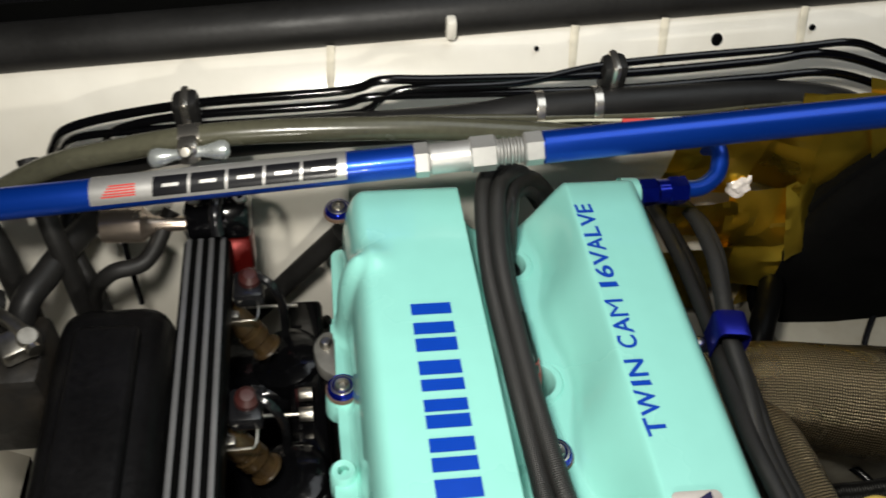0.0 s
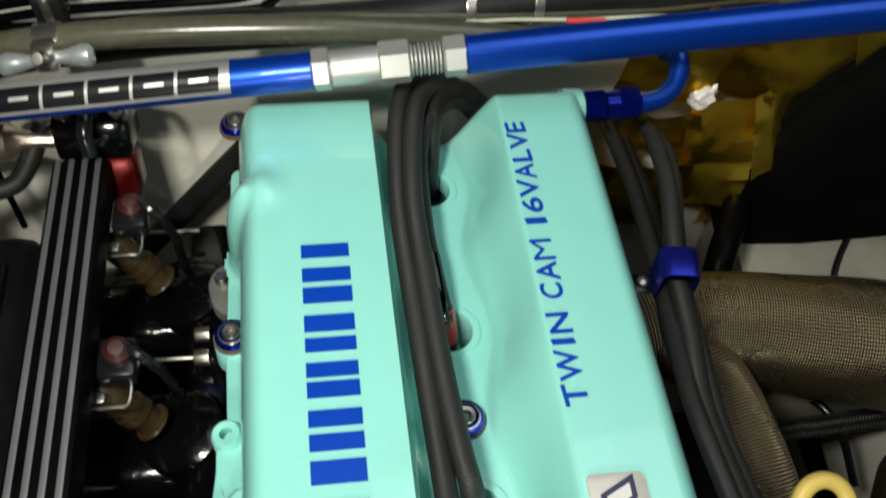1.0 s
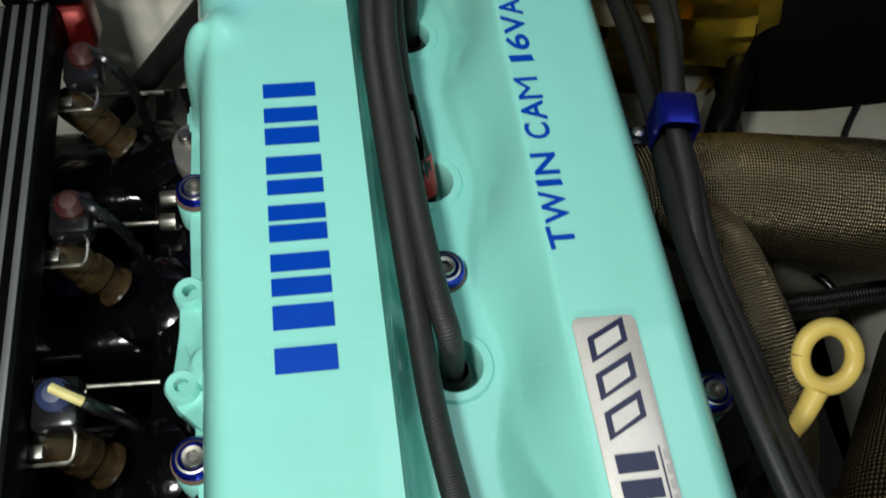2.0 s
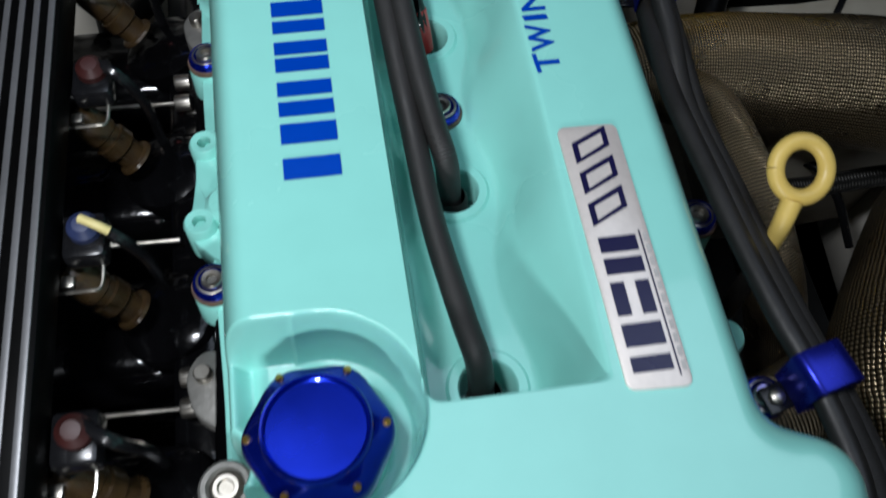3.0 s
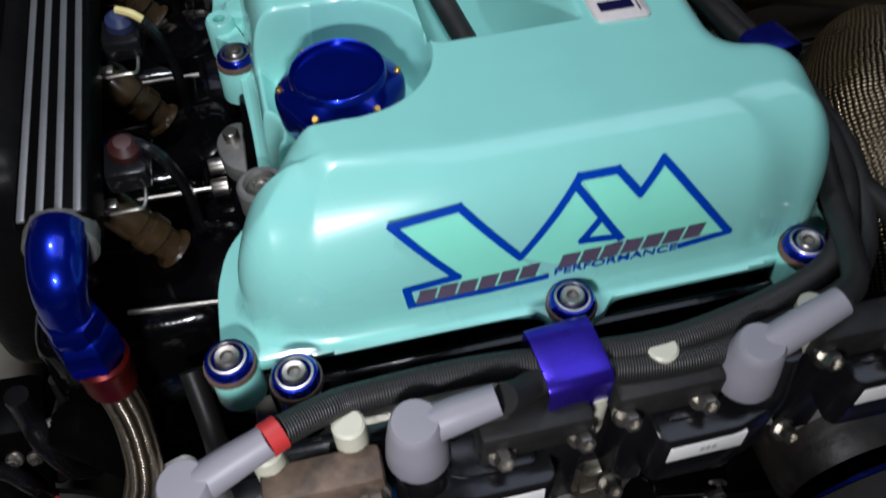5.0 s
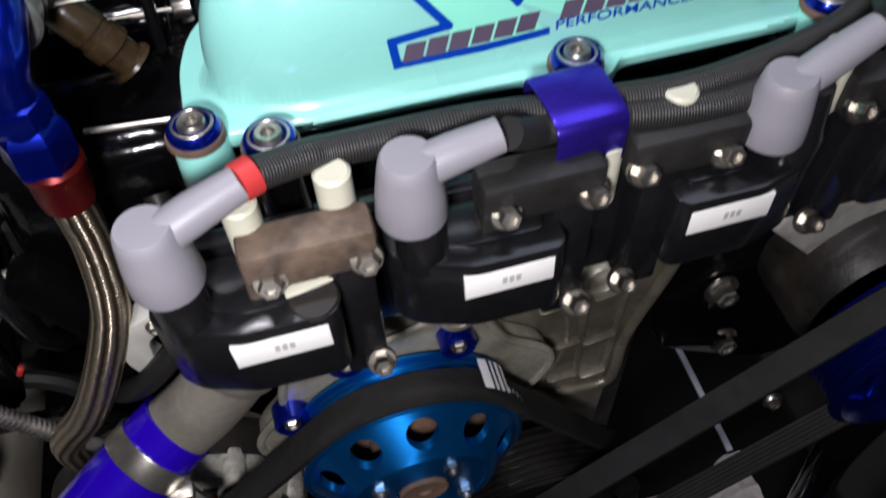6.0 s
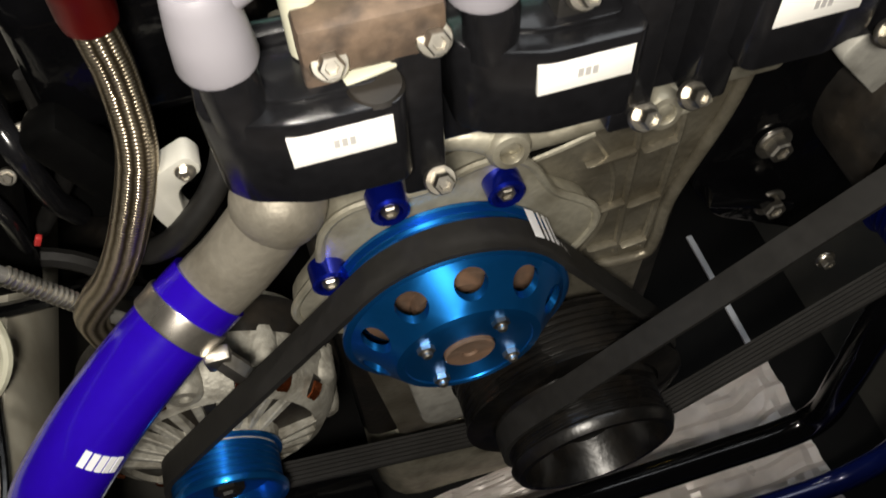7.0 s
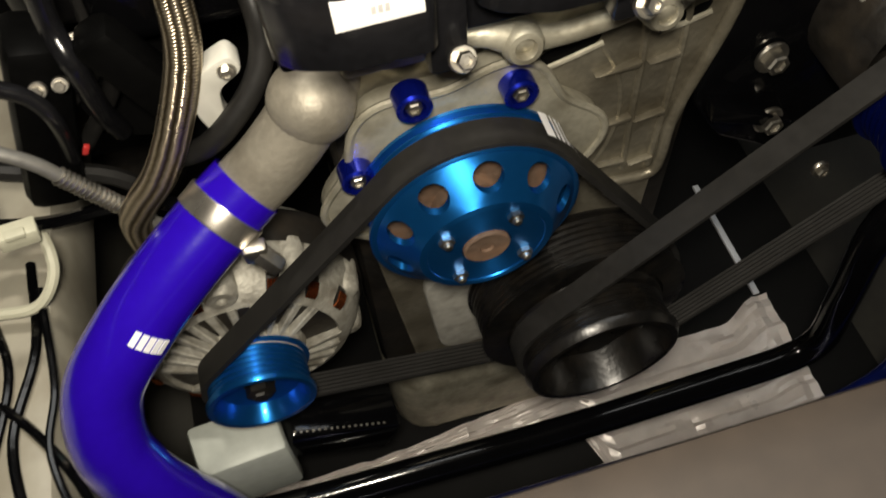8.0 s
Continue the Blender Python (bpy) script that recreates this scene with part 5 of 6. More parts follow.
coil(0.1570, -0.0793, -1, BLACK_CORE, "black ignition coil with a white label on its bracket")
SEAT = ASSEMBLY["frame"].copy()
assembly()
spacer = tagged(part("spacer_post", lathe([(0, 0.007), (0.0052, 0.007), (0.0062, 0.006), (0.0062, -0.022), (0, -0.022)], (0, 0, 0), (0, 0, 1), 18), CREAM), "cream plastic post behind an ignition coil", "spacer", "cream posts behind the coils")
spacer.matrix_basis = Matrix.Translation(SEAT @ Vector((-0.1115, -0.066, 0.792)))
for q in ((-0.0795, -0.064, 0.795), (0.003, -0.066, 0.776), (0.0195, -0.064, 0.780), (0.048, -0.059, 0.792), (0.115, -0.055, 0.793)):
    copy_thing(spacer, Matrix.Translation(SEAT @ Vector(q)))

# ---- ignition leads ----
def lead(name_pts, r, mat=LOOM, boot=None, arm=None, band=None, label="dark grey ribbed ignition lead"):
    ob = thing("ignition_lead", name_pts[len(name_pts) // 2], label, "cable", "ignition leads")
    lead_ = part("lead", tube(name_pts, r, 14, 8), mat, ob)
    if boot:
        p = Vector(boot)
        part("boot", lathe([(0.0115, -0.0225), (0.0121, -0.0205), (0.0112, -0.010), (0.0098, 0.000), (0.0091, 0.0036), (0.0082, 0.0050), (0, 0.0052)], p, (0, 0, 1), 28), GREY_BOOT, ob, "grey silicone boot")
        part("boot_arm", tube([p + Vector((0, 0, -0.003)), p.lerp(Vector(arm), 0.5) + Vector((0, 0, -0.001)), Vector(arm)], [0.0070, 0.0067, 0.0058], 20, 6), GREY_BOOT, ob, "grey silicone boot")
    if band:
        a, b = Vector(band[0]), Vector(band[1])
        part("band", tube([a, a.lerp(b, 0.5), b], 0.0064, 16, 2), RED_BAND, lead_, "red heat-shrink band")
    return ob


assembly()
TAIL = [(0.119, -0.026, 0.806), (0.143, 0.005, 0.810), (0.151, 0.036, 0.813), (0.150, 0.060, 0.816), (0.1455, 0.088, 0.819), (0.141, 0.114, 0.819), (0.137, 0.15, 0.818), (0.134, 0.19, 0.817), (0.131, 0.24, 0.815)]


def shifted(pts, dx, dy, dz):
    return [(x + dx, y + dy, z + dz) for x, y, z in pts]


lead([(-0.1052, -0.0544, 0.821), (-0.090, -0.047, 0.816), (-0.076, -0.043, 0.812), (-0.036, -0.041, 0.810), (0.0045, -0.043, 0.808), (0.054, -0.043, 0.806)] + TAIL + [(0.136, 0.285, 0.816), (0.1385, 0.322, 0.818), (0.144, 0.352, 0.820), (0.153, 0.400, 0.817), (0.156, 0.455, 0.805), (0.150, 0.51, 0.77)], 0.0056, LOOM, (-0.139, -0.0655, 0.8165), (-0.1095, -0.0568, 0.8215), ((-0.1105, -0.0572, 0.8215), (-0.1052, -0.0544, 0.8212)))
lead([(-0.0270, -0.0596, 0.820), (-0.0195, -0.0550, 0.8130), (-0.0125, -0.0500, 0.8075), (-0.003, -0.0485, 0.8060), (0.006, -0.0485, 0.806), (0.060, -0.051, 0.803)] + shifted(TAIL, 0.0075, -0.006, -0.005) + [(0.141, 0.285, 0.811), (0.143, 0.322, 0.812), (0.150, 0.360, 0.813), (0.161, 0.405, 0.810), (0.164, 0.455, 0.798), (0.158, 0.51, 0.765)], 0.0054, LOOM, (-0.0597, -0.0623, 0.8182), (-0.0299, -0.0601, 0.8210))
lead([(0.1045, -0.0515, 0.8215), (0.121, -0.037, 0.817)] + shifted(TAIL[1:], -0.0065, 0.003, 0.003) + [(0.129, 0.285, 0.812), (0.134, 0.330, 0.806), (0.1365, 0.38, 0.802), (0.1365, 0.42, 0.800), (0.135, 0.485, 0.788), (0.12, 0.52, 0.76)], 0.0052, LEAD, (0.0722, -0.0580, 0.8120), (0.1060, -0.0510, 0.8220), None, "plain dark grey ignition lead")
lead([(0.152, -0.057, 0.812), (0.158, -0.022, 0.811)] + shifted(TAIL[2:], 0.003, -0.004, -0.009) + [(0.131, 0.285, 0.803), (0.138, 0.34, 0.798), (0.146, 0.385, 0.794), (0.147, 0.43, 0.790), (0.144, 0.49, 0.778), (0.13, 0.52, 0.755)], 0.0052, LEAD, None, None, None, "plain dark grey ignition lead")
lead([(0.05, 0.475, 0.79), (0.015, 0.456, 0.850), (-0.010, 0.432, 0.862), (-0.0180, 0.36, 0.857), (-0.0145, 0.27, 0.852), (-0.0110, 0.21, 0.848), (-0.008, 0.165, 0.845), (-0.002, 0.124, 0.842), (0.0025, 0.105, 0.832), (0.0045, 0.0985, 0.79)], 0.0055)
lead([(0.05, 0.465, 0.80), (0.020, 0.446, 0.855), (-0.002, 0.42, 0.866), (-0.0105, 0.36, 0.863), (-0.0085, 0.30, 0.857), (-0.0055, 0.25, 0.854), (-0.0015, 0.215, 0.850), (0.0025, 0.198, 0.838), (0.0045, 0.1945, 0.79)], 0.0055)
l2 = lead([(0.06, 0.470, 0.79), (0.026, 0.446, 0.840), (0.006, 0.42, 0.854), (-0.004, 0.39, 0.854), (-0.0055, 0.345, 0.850), (-0.004, 0.32, 0.847)], 0.0052)
boot3 = part("boot", tube([(-0.0042, 0.324, 0.848), (-0.0025, 0.308, 0.844), (0.0005, 0.297, 0.834), (0.003, 0.2915, 0.812), (0.0036, 0.2905, 0.77)], 0.0056, 14, 6), BLACK, l2, "glossy black plug boot")
part("band", tube([(0.0000, 0.2990, 0.8365), (0.0016, 0.2945, 0.827), (0.0028, 0.2920, 0.816)], 0.0060, 14, 4), RED_BAND, boot3, "red band")
lead([(0.06, 0.462, 0.80), (0.030, 0.450, 0.845), (0.012, 0.432, 0.856), (0.0055, 0.412, 0.850), (0.0035, 0.396, 0.830), (0.0035, 0.3885, 0.78)], 0.0060, LEAD)


for k, ld in ((0, "ignition_lead.004"), (1, "ignition_lead.005"), (3, "ignition_lead.007")):
    part("plug_boot", lathe([(0.0062, 0.0), (0.0074, -0.002), (0.0080, -0.010), (0.0080, -0.050)], (0.0044, HOLES[k] - 0.001, 0.822), (0, 0, 1), 20), RUBBER, bpy.data.objects[ld], "black rubber plug boot")


def side_clamp(at, turn, size, label):
    """A boxy two-cheek saddle with a foot on its inner side that takes the screw."""
    ob = thing("cable_clamp", at, label, "clamp", "clamps on the ignition leads")
    x, y, z = size
    arc = [(-y / 2, -z)] + [(-y / 2 * math.copysign(abs(math.cos(a)) ** 0.45, math.cos(a)), z * 0.62 * math.sin(a) ** 0.45) for a in (math.pi * k / 20 for k in range(1, 20))] + [(y / 2, -z)]
    inn = [(a * 0.90, b * 0.86 if b > 0 else b) for a, b in arc]
    m = Matrix.Translation(at) @ turn.to_4x4()
    bm_ = prism(arc + inn[::-1], (-x / 2, 0, 0), (0, 1, 0), (0, 0, 1), x, 0.0006)
    bmesh.ops.transform(bm_, matrix=m, verts=bm_.verts)
    part("saddle", bm_, SIDE_CLAMP, ob)
    foot = block((-x * 0.32, y / 2 - 0.001, -z), (x * 0.32, y / 2 + 0.011, -z + 0.002), 0.0006)
    bmesh.ops.transform(foot, matrix=m, verts=foot.verts)
    part("foot", foot, BLACK_SATIN, ob, "black steel foot under the saddle")
    part("screw", lathe([(0, 0.0032), (0.0022, 0.003), (0.0034, 0.002), (0.0034, -0.002)], m @ Vector((0, y / 2 + 0.0055, -z + 0.0025)), turn.to_4x4() @ Vector((0, 0, 1)), 12), STEEL, ob)
    return ob


def clamp(at, turn, size, label):
    """A smooth saddle that comes down over the leads, with a small slot pressed into its front."""
    ob = thing("cable_clamp", at, label, "clamp", "clamps on the ignition leads")
    x, y, z = size
    arc = [(-y / 2, -z)] + [(-y / 2 * math.copysign(abs(math.cos(a)) ** 0.55, math.cos(a)), z * 0.55 * math.sin(a) ** 0.55) for a in (math.pi * k / 24 for k in range(1, 24))] + [(y / 2, -z * 0.5)]
    inn = [(a * 0.90, b * 0.86 if b > 0 else b) for a, b in arc]
    m = Matrix.Translation(at) @ turn.to_4x4()
    bm_ = prism(arc + inn[::-1], (-x / 2, 0, 0), (0, 1, 0), (0, 0, 1), x, 0.0006)
    bmesh.ops.transform(bm_, matrix=m, verts=bm_.verts)
    saddle = part("saddle", bm_, PURPLE, ob)
    slot = block((-x * 0.16, -y / 2 - 0.0008, -z * 0.75), (x * 0.16, -y / 2 + 0.002, -z * 0.45), 0.0008)
    bmesh.ops.transform(slot, matrix=m, verts=slot.verts)
    part("slot", slot, BLUE_ANO, saddle, "dark pressed slot")
    return ob


clamp((0.0020, -0.0440, 0.8080), turned(0, 0, 4), (0.0255, 0.030, 0.0145), "purple anodised saddle clamp round the front ignition leads")
side_clamp((0.1440, 0.088, 0.822), turned(0, 0, 103), (0.019, 0.0230, 0.0150), "purple-blue anodised saddle clamp round the side ignition leads")
side_clamp((0.1375, 0.322, 0.822), turned(0, 0, 82), (0.020, 0.0215, 0.016), "dark blue saddle clamp round the rear ignition leads")

# ---- injectors ----
def injector(y, plug, label):
    ob = thing("fuel_injector", (-0.165, y, 0.75), label, "fuel injector", "fuel injectors under the rail")
    a, b = Vector((-0.186, y + 0.008, 0.796)), Vector((-0.164, y + 0.001, 0.763))
    d = b - a
    ln = d.length
    part("body", lathe([(0.006, -0.004), (0.0088, -0.001), (0.0098, 0.004), (0.0098, ln * 0.42), (0.0090, ln * 0.44), (0.0090, ln * 0.52), (0.0104, ln * 0.54), (0.0104, ln * 0.72), (0.0084, ln * 0.76), (0.0084, ln * 0.94), (0.0110, ln * 0.96), (0.0115, ln), (0, ln)], a, d, 24), TAN, ob, "stained tan body")
    part("clip", fuse(tube([(-0.194, y - 0.009, 0.806), (-0.172, y - 0.010, 0.808), (-0.166, y - 0.008, 0.807), (-0.165, y + 0.004, 0.808), (-0.167, y + 0.014, 0.806)], 0.0009, 6, 4), block((-0.184, y - 0.007, 0.804), (-0.178, y - 0.001, 0.8085), 0.0008)), STEEL, ob, "bright wire clip")
    part("plug", block((-0.181, y + 0.002, 0.806), (-0.161, y + 0.026, 0.819), 0.003), BLACK_SATIN, ob, "black plug shell")
    part("plug_cap", lathe([(0, 0.011), (0.004, 0.0105), (0.0072, 0.007), (0.0076, 0.0), (0.0076, -0.004)], (-0.1700, y + 0.016, 0.8175), (0.1, -0.2, 1), 18), plug, ob, "coloured plug grommet")
    part("wire", tube([(-0.167, y + 0.018, 0.824), (-0.155, y + 0.010, 0.819), (-0.150, y + 0.014, 0.79), (-0.152, y + 0.02, 0.75)], 0.0030, 8), BLACK_SATIN, ob)
    return ob


assembly((1, -0.036, 0, 0.0116), (0, 1, 0, 0.009), (0, 0, 1, -0.008))
injector(0.082, PINK_PLUG, "tan fuel injector with a faded red plug")
i2 = injector(0.179, BLUE_PLUG, "tan fuel injector with a slate blue plug")
part("tape", tube([(-0.1690, 0.195, 0.8290), (-0.162, 0.191, 0.8285), (-0.157, 0.189, 0.825)], 0.0022, 8), material("yellow_tape", (0.7, 0.6, 0.25), 0.5), i2, "pale yellow tape")
injector(0.276, PINK_PLUG, "tan fuel injector with a faded red plug")
injector(0.373, PINK_PLUG, "tan fuel injector with a faded red plug")

# ---- rear end of the fuel rail ----
assembly(1.0, (0.0165, -0.002, 0.006))
reg = thing("fuel_rail_end", (-0.205, 0.44, 0.81), "red anodised rail end block with bolts and pressure sender", "rail end")
part("red_block", block((-0.222, 0.424, 0.782), (-0.188, 0.452, 0.812), 0.005, turned(-18, 0, 2)), RED_ANO, reg, "red anodised block")
part("black_cap", block((-0.232, 0.432, 0.808), (-0.188, 0.470, 0.836), 0.005, turned(-18, 0, 2)), BLACK, reg)
for x in (-0.224, -0.207, -0.193):
    part("cap_bolt", lathe([(0.002, 0.004), (0.002, 0.008), (0.0045, 0.008), (0.005, 0.007), (0.005, 0)], (x, 0.447, 0.836), (0, -0.5, 1), 14), STEEL, reg)
part("sender", lathe([(0, 0.036), (0.0118, 0.036), (0.0130, 0.034), (0.0130, 0.008), (0.0105, 0.006), (0.006, 0.0), (0.005, -0.030)], (-0.258, 0.458, 0.806), (-1, 0.0, 0.03), 24), material("brushed_sender_can", (0.72, 0.60, 0.50), 0.28, 0.95, 0.12), reg, "dull bronze pressure sender")
part("sender_wire", tube([(-0.282, 0.458, 0.800), (-0.283, 0.456, 0.78), (-0.282, 0.45, 0.73)], 0.0022, 8), BLACK, reg)
part("pipe", tube([(-0.206, 0.446, 0.835), (-0.207, 0.440, 0.846), (-0.208, 0.426, 0.842), (-0.207, 0.420, 0.830)], 0.0045, 10), BLACK_SATIN, reg)

# ---- breather elbow at the cover's rear corner ----
assembly(1.0, (0.004, 0.001, 0.024))
br = thing("breather_fitting", (0.10, 0.425, 0.83), "blue anodised breather elbow screwed into the valve cover", "fitting")
part("boss", lathe([(0.012, -0.012), (0.011, 0.0), (0.0095, 0.001)], (0.094, 0.425, 0.826), (1, 0.05, 0), 20), MINT, br)
part("hex", fuse(lathe([(0.0085, 0), (0.0098, 0.001), (0.0098, 0.012), (0.0085, 0.013)], (0.096, 0.425, 0.826), (1, 0.05, 0), 6), lathe([(0.0088, 0), (0.0088, 0.008)], (0.109, 0.4255, 0.826), (1, 0.05, 0), 20), lathe([(0.0085, 0), (0.0102, 0.001), (0.0102, 0.013), (0.0085, 0.014)], (0.117, 0.426, 0.826), (1, 0.05, 0), 6)), BLUE_ANO, br)
part("elbow", tube([(0.130, 0.427, 0.826), (0.143, 0.428, 0.827), (0.154, 0.434, 0.832), (0.158, 0.442, 0.838), (0.158, 0.452, 0.842), (0.157, 0.470, 0.828)], 0.0062, 16, 6), BAR_BLUE, br)

# ---- lines and hoses along the firewall ----
def run(name, pts, r, mat, label, category="pipe", n=10):
    return tagged(part(name, leaned(tube(pts, r, n, 8)), mat), label, category)


assembly((0.9879, -0.0106, -0.0085, 0.0114), (-0.0004, 0.9939, -0.026, 0.0153), (0.1134, 0.146, 0.9855, -0.0217))
run("brake_line", [(-0.332, 0.535, 0.78), (-0.325, 0.520, 0.800), (-0.315, 0.515, 0.826), (-0.292, 0.510, 0.848), (-0.213, 0.510, 0.858), (-0.105, 0.510, 0.858), (-0.075, 0.508, 0.866), (-0.03, 0.508, 0.862), (0.09, 0.507, 0.855), (0.20, 0.507, 0.855), (0.248, 0.507, 0.857), (0.30, 0.507, 0.84), (0.36, 0.507, 0.81)], 0.0032, BLACK, "thin black painted brake line along the firewall")
run("brake_line", [(-0.285, 0.53, 0.80), (-0.278, 0.516, 0.825), (-0.262, 0.510, 0.842), (-0.213, 0.508, 0.850), (-0.110, 0.508, 0.848), (-0.085, 0.506, 0.854), (-0.03, 0.506, 0.851), (0.09, 0.503, 0.845), (0.20, 0.503, 0.844), (0.26, 0.503, 0.842), (0.33, 0.503, 0.815), (0.40, 0.503, 0.79)], 0.0030, BLACK, "thin black painted brake line along the firewall")
run("brake_line", [(-0.315, 0.523, 0.815), (-0.290, 0.512, 0.836), (-0.213, 0.506, 0.842), (-0.105, 0.504, 0.842), (-0.085, 0.504, 0.846), (-0.060, 0.506, 0.858), (0.02, 0.505, 0.856), (0.09, 0.510, 0.861), (0.22, 0.510, 0.862), (0.27, 0.510, 0.862), (0.31, 0.510, 0.846), (0.37, 0.510, 0.83)], 0.0028, BLACK, "thin black painted brake line along the firewall")
run("heater_hose", [(-0.40, 0.49, 0.79), (-0.26, 0.492, 0.832), (-0.167, 0.494, 0.838), (-0.026, 0.494, 0.836), (0.036, 0.494, 0.840), (0.12, 0.494, 0.838), (0.22, 0.494, 0.832), (0.285, 0.495, 0.812), (0.35, 0.50, 0.76)], 0.0118, RUBBER, "thick black rubber heater hose along the firewall", "hose", 16)
run("vacuum_hose", [(-0.40, 0.468, 0.80), (-0.316, 0.470, 0.846), (-0.256, 0.470, 0.860), (-0.18, 0.470, 0.866), (-0.068, 0.470, 0.858), (0.01, 0.470, 0.846), (0.08, 0.475, 0.828)], 0.0078, GREY_HOSE, "olive grey clear-walled hose behind the strut bar", "hose", 14)
run("vacuum_hose", [(-0.42, 0.478, 0.79), (-0.316, 0.482, 0.834), (-0.256, 0.483, 0.848), (-0.18, 0.484, 0.854), (-0.068, 0.484, 0.852), (0.04, 0.484, 0.842), (0.14, 0.484, 0.836), (0.24, 0.486, 0.832), (0.33, 0.49, 0.79)], [0.0058, 0.0058, 0.0055, 0.0045, 0.0030, 0.0028, 0.0028, 0.0028, 0.0028], GREY_HOSE, "olive grey hose behind the strut bar", "hose", 14)
run("wire", [(-0.05, 0.482, 0.838), (0.04, 0.480, 0.842), (0.10, 0.478, 0.839), (0.20, 0.478, 0.830), (0.30, 0.485, 0.79)], 0.0010, CREAM, "thin pale wire along the firewall", "wire")
tagged(part("wire_tape", leaned(tube([(0.094, 0.4755, 0.8410), (0.118, 0.4755, 0.8385)], 0.0017, 8)), RED_INK), "short red taped wire joint behind the strut bar", "wire")


def worm_clamp(at, axis, r, label, width=0.009):
    ob = thing("hose_clamp", at, label, "hose clamp", "hose clamps")
    a, u, v = basis(axis)
    part("strap", lathe([(r, -width / 2), (r + 0.0011, -width / 2), (r + 0.0013, -width / 2 + 0.0012), (r + 0.0010, 0), (r + 0.0013, width / 2 - 0.0012), (r + 0.0011, width / 2), (r, width / 2)], at, axis, 36), STRAP, ob)
    return ob, a, u, v


for at, r in ((Vector((0.036, 0.494, 0.8385)), 0.0121), (Vector((0.078, 0.494, 0.8365)), 0.0121)):
    worm_clamp(at, (1, 0, -0.04), r, "steel strap clamp on the black heater hose", 0.006)
for x, z in ((-0.213, 0.866), (0.092, 0.852)):
    ob = thing("pipe_clip", (x, 0.51, z), "black rubber pipe clip with a steel strap on the firewall", "clip", "pipe clips on the firewall")
    part("rubber", block((x - 0.0095, 0.500, z - 0.016), (x + 0.0095, 0.518, z + 0.010), 0.005), RUBBER, ob)
    part("strap", block((x - 0.0035, 0.4985, z - 0.017), (x + 0.0035, 0.5195, z + 0.0112), 0.004), STRAP, ob)
tee = thing("hose_clamp", (-0.206, 0.474, 0.868), "bright steel clamp with a wing screw on the olive hose", "hose clamp")
part("strap", lathe([(0.0085, -0.007), (0.0100, -0.007), (0.0100, 0.007), (0.0085, 0.007)], (-0.206, 0.470, 0.8735), (1, 0, 0), 26), STRAP, tee)
part("screw_housing", block((-0.213, 0.452, 0.868), (-0.199, 0.464, 0.884), 0.003), STRAP, tee)
ZINC_WING = material("pale_zinc_wing", (0.66, 0.70, 0.68), 0.25, 0.7, 0.15, 300, 40)
for sx in (-1, 1):
    part("wing", lathe([(0.0040, 0.0), (0.0036, 0.005), (0.0050, 0.011), (0.0064, 0.016), (0.0060, 0.020), (0.0035, 0.0225), (0, 0.023)], (-0.206 + sx * 0.004, 0.456, 0.8755), (sx, 0.0, -0.06), 20), ZINC_WING, tee, "pale zinc wing")
part("screw", lathe([(0, 0.006), (0.0030, 0.0058), (0.0040, 0.004), (0.0040, -0.004)], (-0.206, 0.450, 0.882), (0, -0.7, 0.7), 14), STEEL, tee, "round steel screw head")

# marks on the firewall
for x, z, r in ((0.187, 0.0, 0.0042), (0.045, 0.006, 0.0016), (0.262, 0.004, 0.002)):
    p = Vector((x, 0.551, 0.840 + z + LEAN_X * x))
    tagged(part("grommet", lathe([(0, 0.001), (r, 0.001), (r * 1.2, -0.001)], p, (0, -0.86, 0.5), 16), BLACK, firewall))
part("tab", leaned(block((-0.0245, 0.552, 0.858), (-0.0165, 0.562, 0.874), 0.0025)), WHITE_PAINT, firewall)
for x in (-0.11, 0.075, 0.145, 0.255):
    part("sealer", leaned(tube([(x, 0.5595, 0.857), (x - 0.002, 0.545, 0.832), (x - 0.004, 0.534, 0.812)], 0.0030, 8, 5, 0.22)), material("seam_sealer", (0.68, 0.63, 0.51), 0.6, 0, 0.25, 60, 30), firewall, "yellowed seam sealer")

scrap = bmesh.new()
bmesh.ops.create_icosphere(scrap, subdivisions=3, radius=0.009)
for v in scrap.verts:
    v.co = Vector((v.co.x, v.co.y * 0.5, v.co.z)) * (1.0 + 0.55 * noise.noise(v.co * 200)) + Vector((0.1969, 0.4650, 0.7666))
tagged(part("foil_scrap", scrap, SILVER_FOIL, None, "", 15), "small crumpled silver foil scrap on the gold heat shield", "foil scrap")

# ---- dipstick and bits on the hot side ----
assembly()
dip = thing("dipstick", (0.15, 0.16, 0.78), "yellow plastic dipstick ring handle", "dipstick")
DC, dn = Vector((0.1610, 0.178, 0.838)), Vector((-0.10, -0.55, 0.83)).normalized()
_, du, dv = basis(dn)
ring = [(DC + du * (0.0115 * math.cos(2 * math.pi * k / 28)) + dv * (0.0128 * math.sin(2 * math.pi * k / 28))) for k in range(29)]
part("ring", tube(ring, 0.0040, 12, 2), YELLOW, dip)
part("stem", tube([(0.1560, 0.167, 0.8305), (0.1505, 0.158, 0.819), (0.1475, 0.153, 0.80), (0.145, 0.150, 0.76)], [0.005, 0.0045, 0.0035, 0.003], 12), YELLOW, dip)
part("tube", tube([(0.1475, 0.153, 0.80), (0.145, 0.150, 0.74), (0.15, 0.145, 0.60)], 0.0048, 10), BLACK_DULL, dip, "black dipstick tube")
assembly()
LEAN_X = 0.0
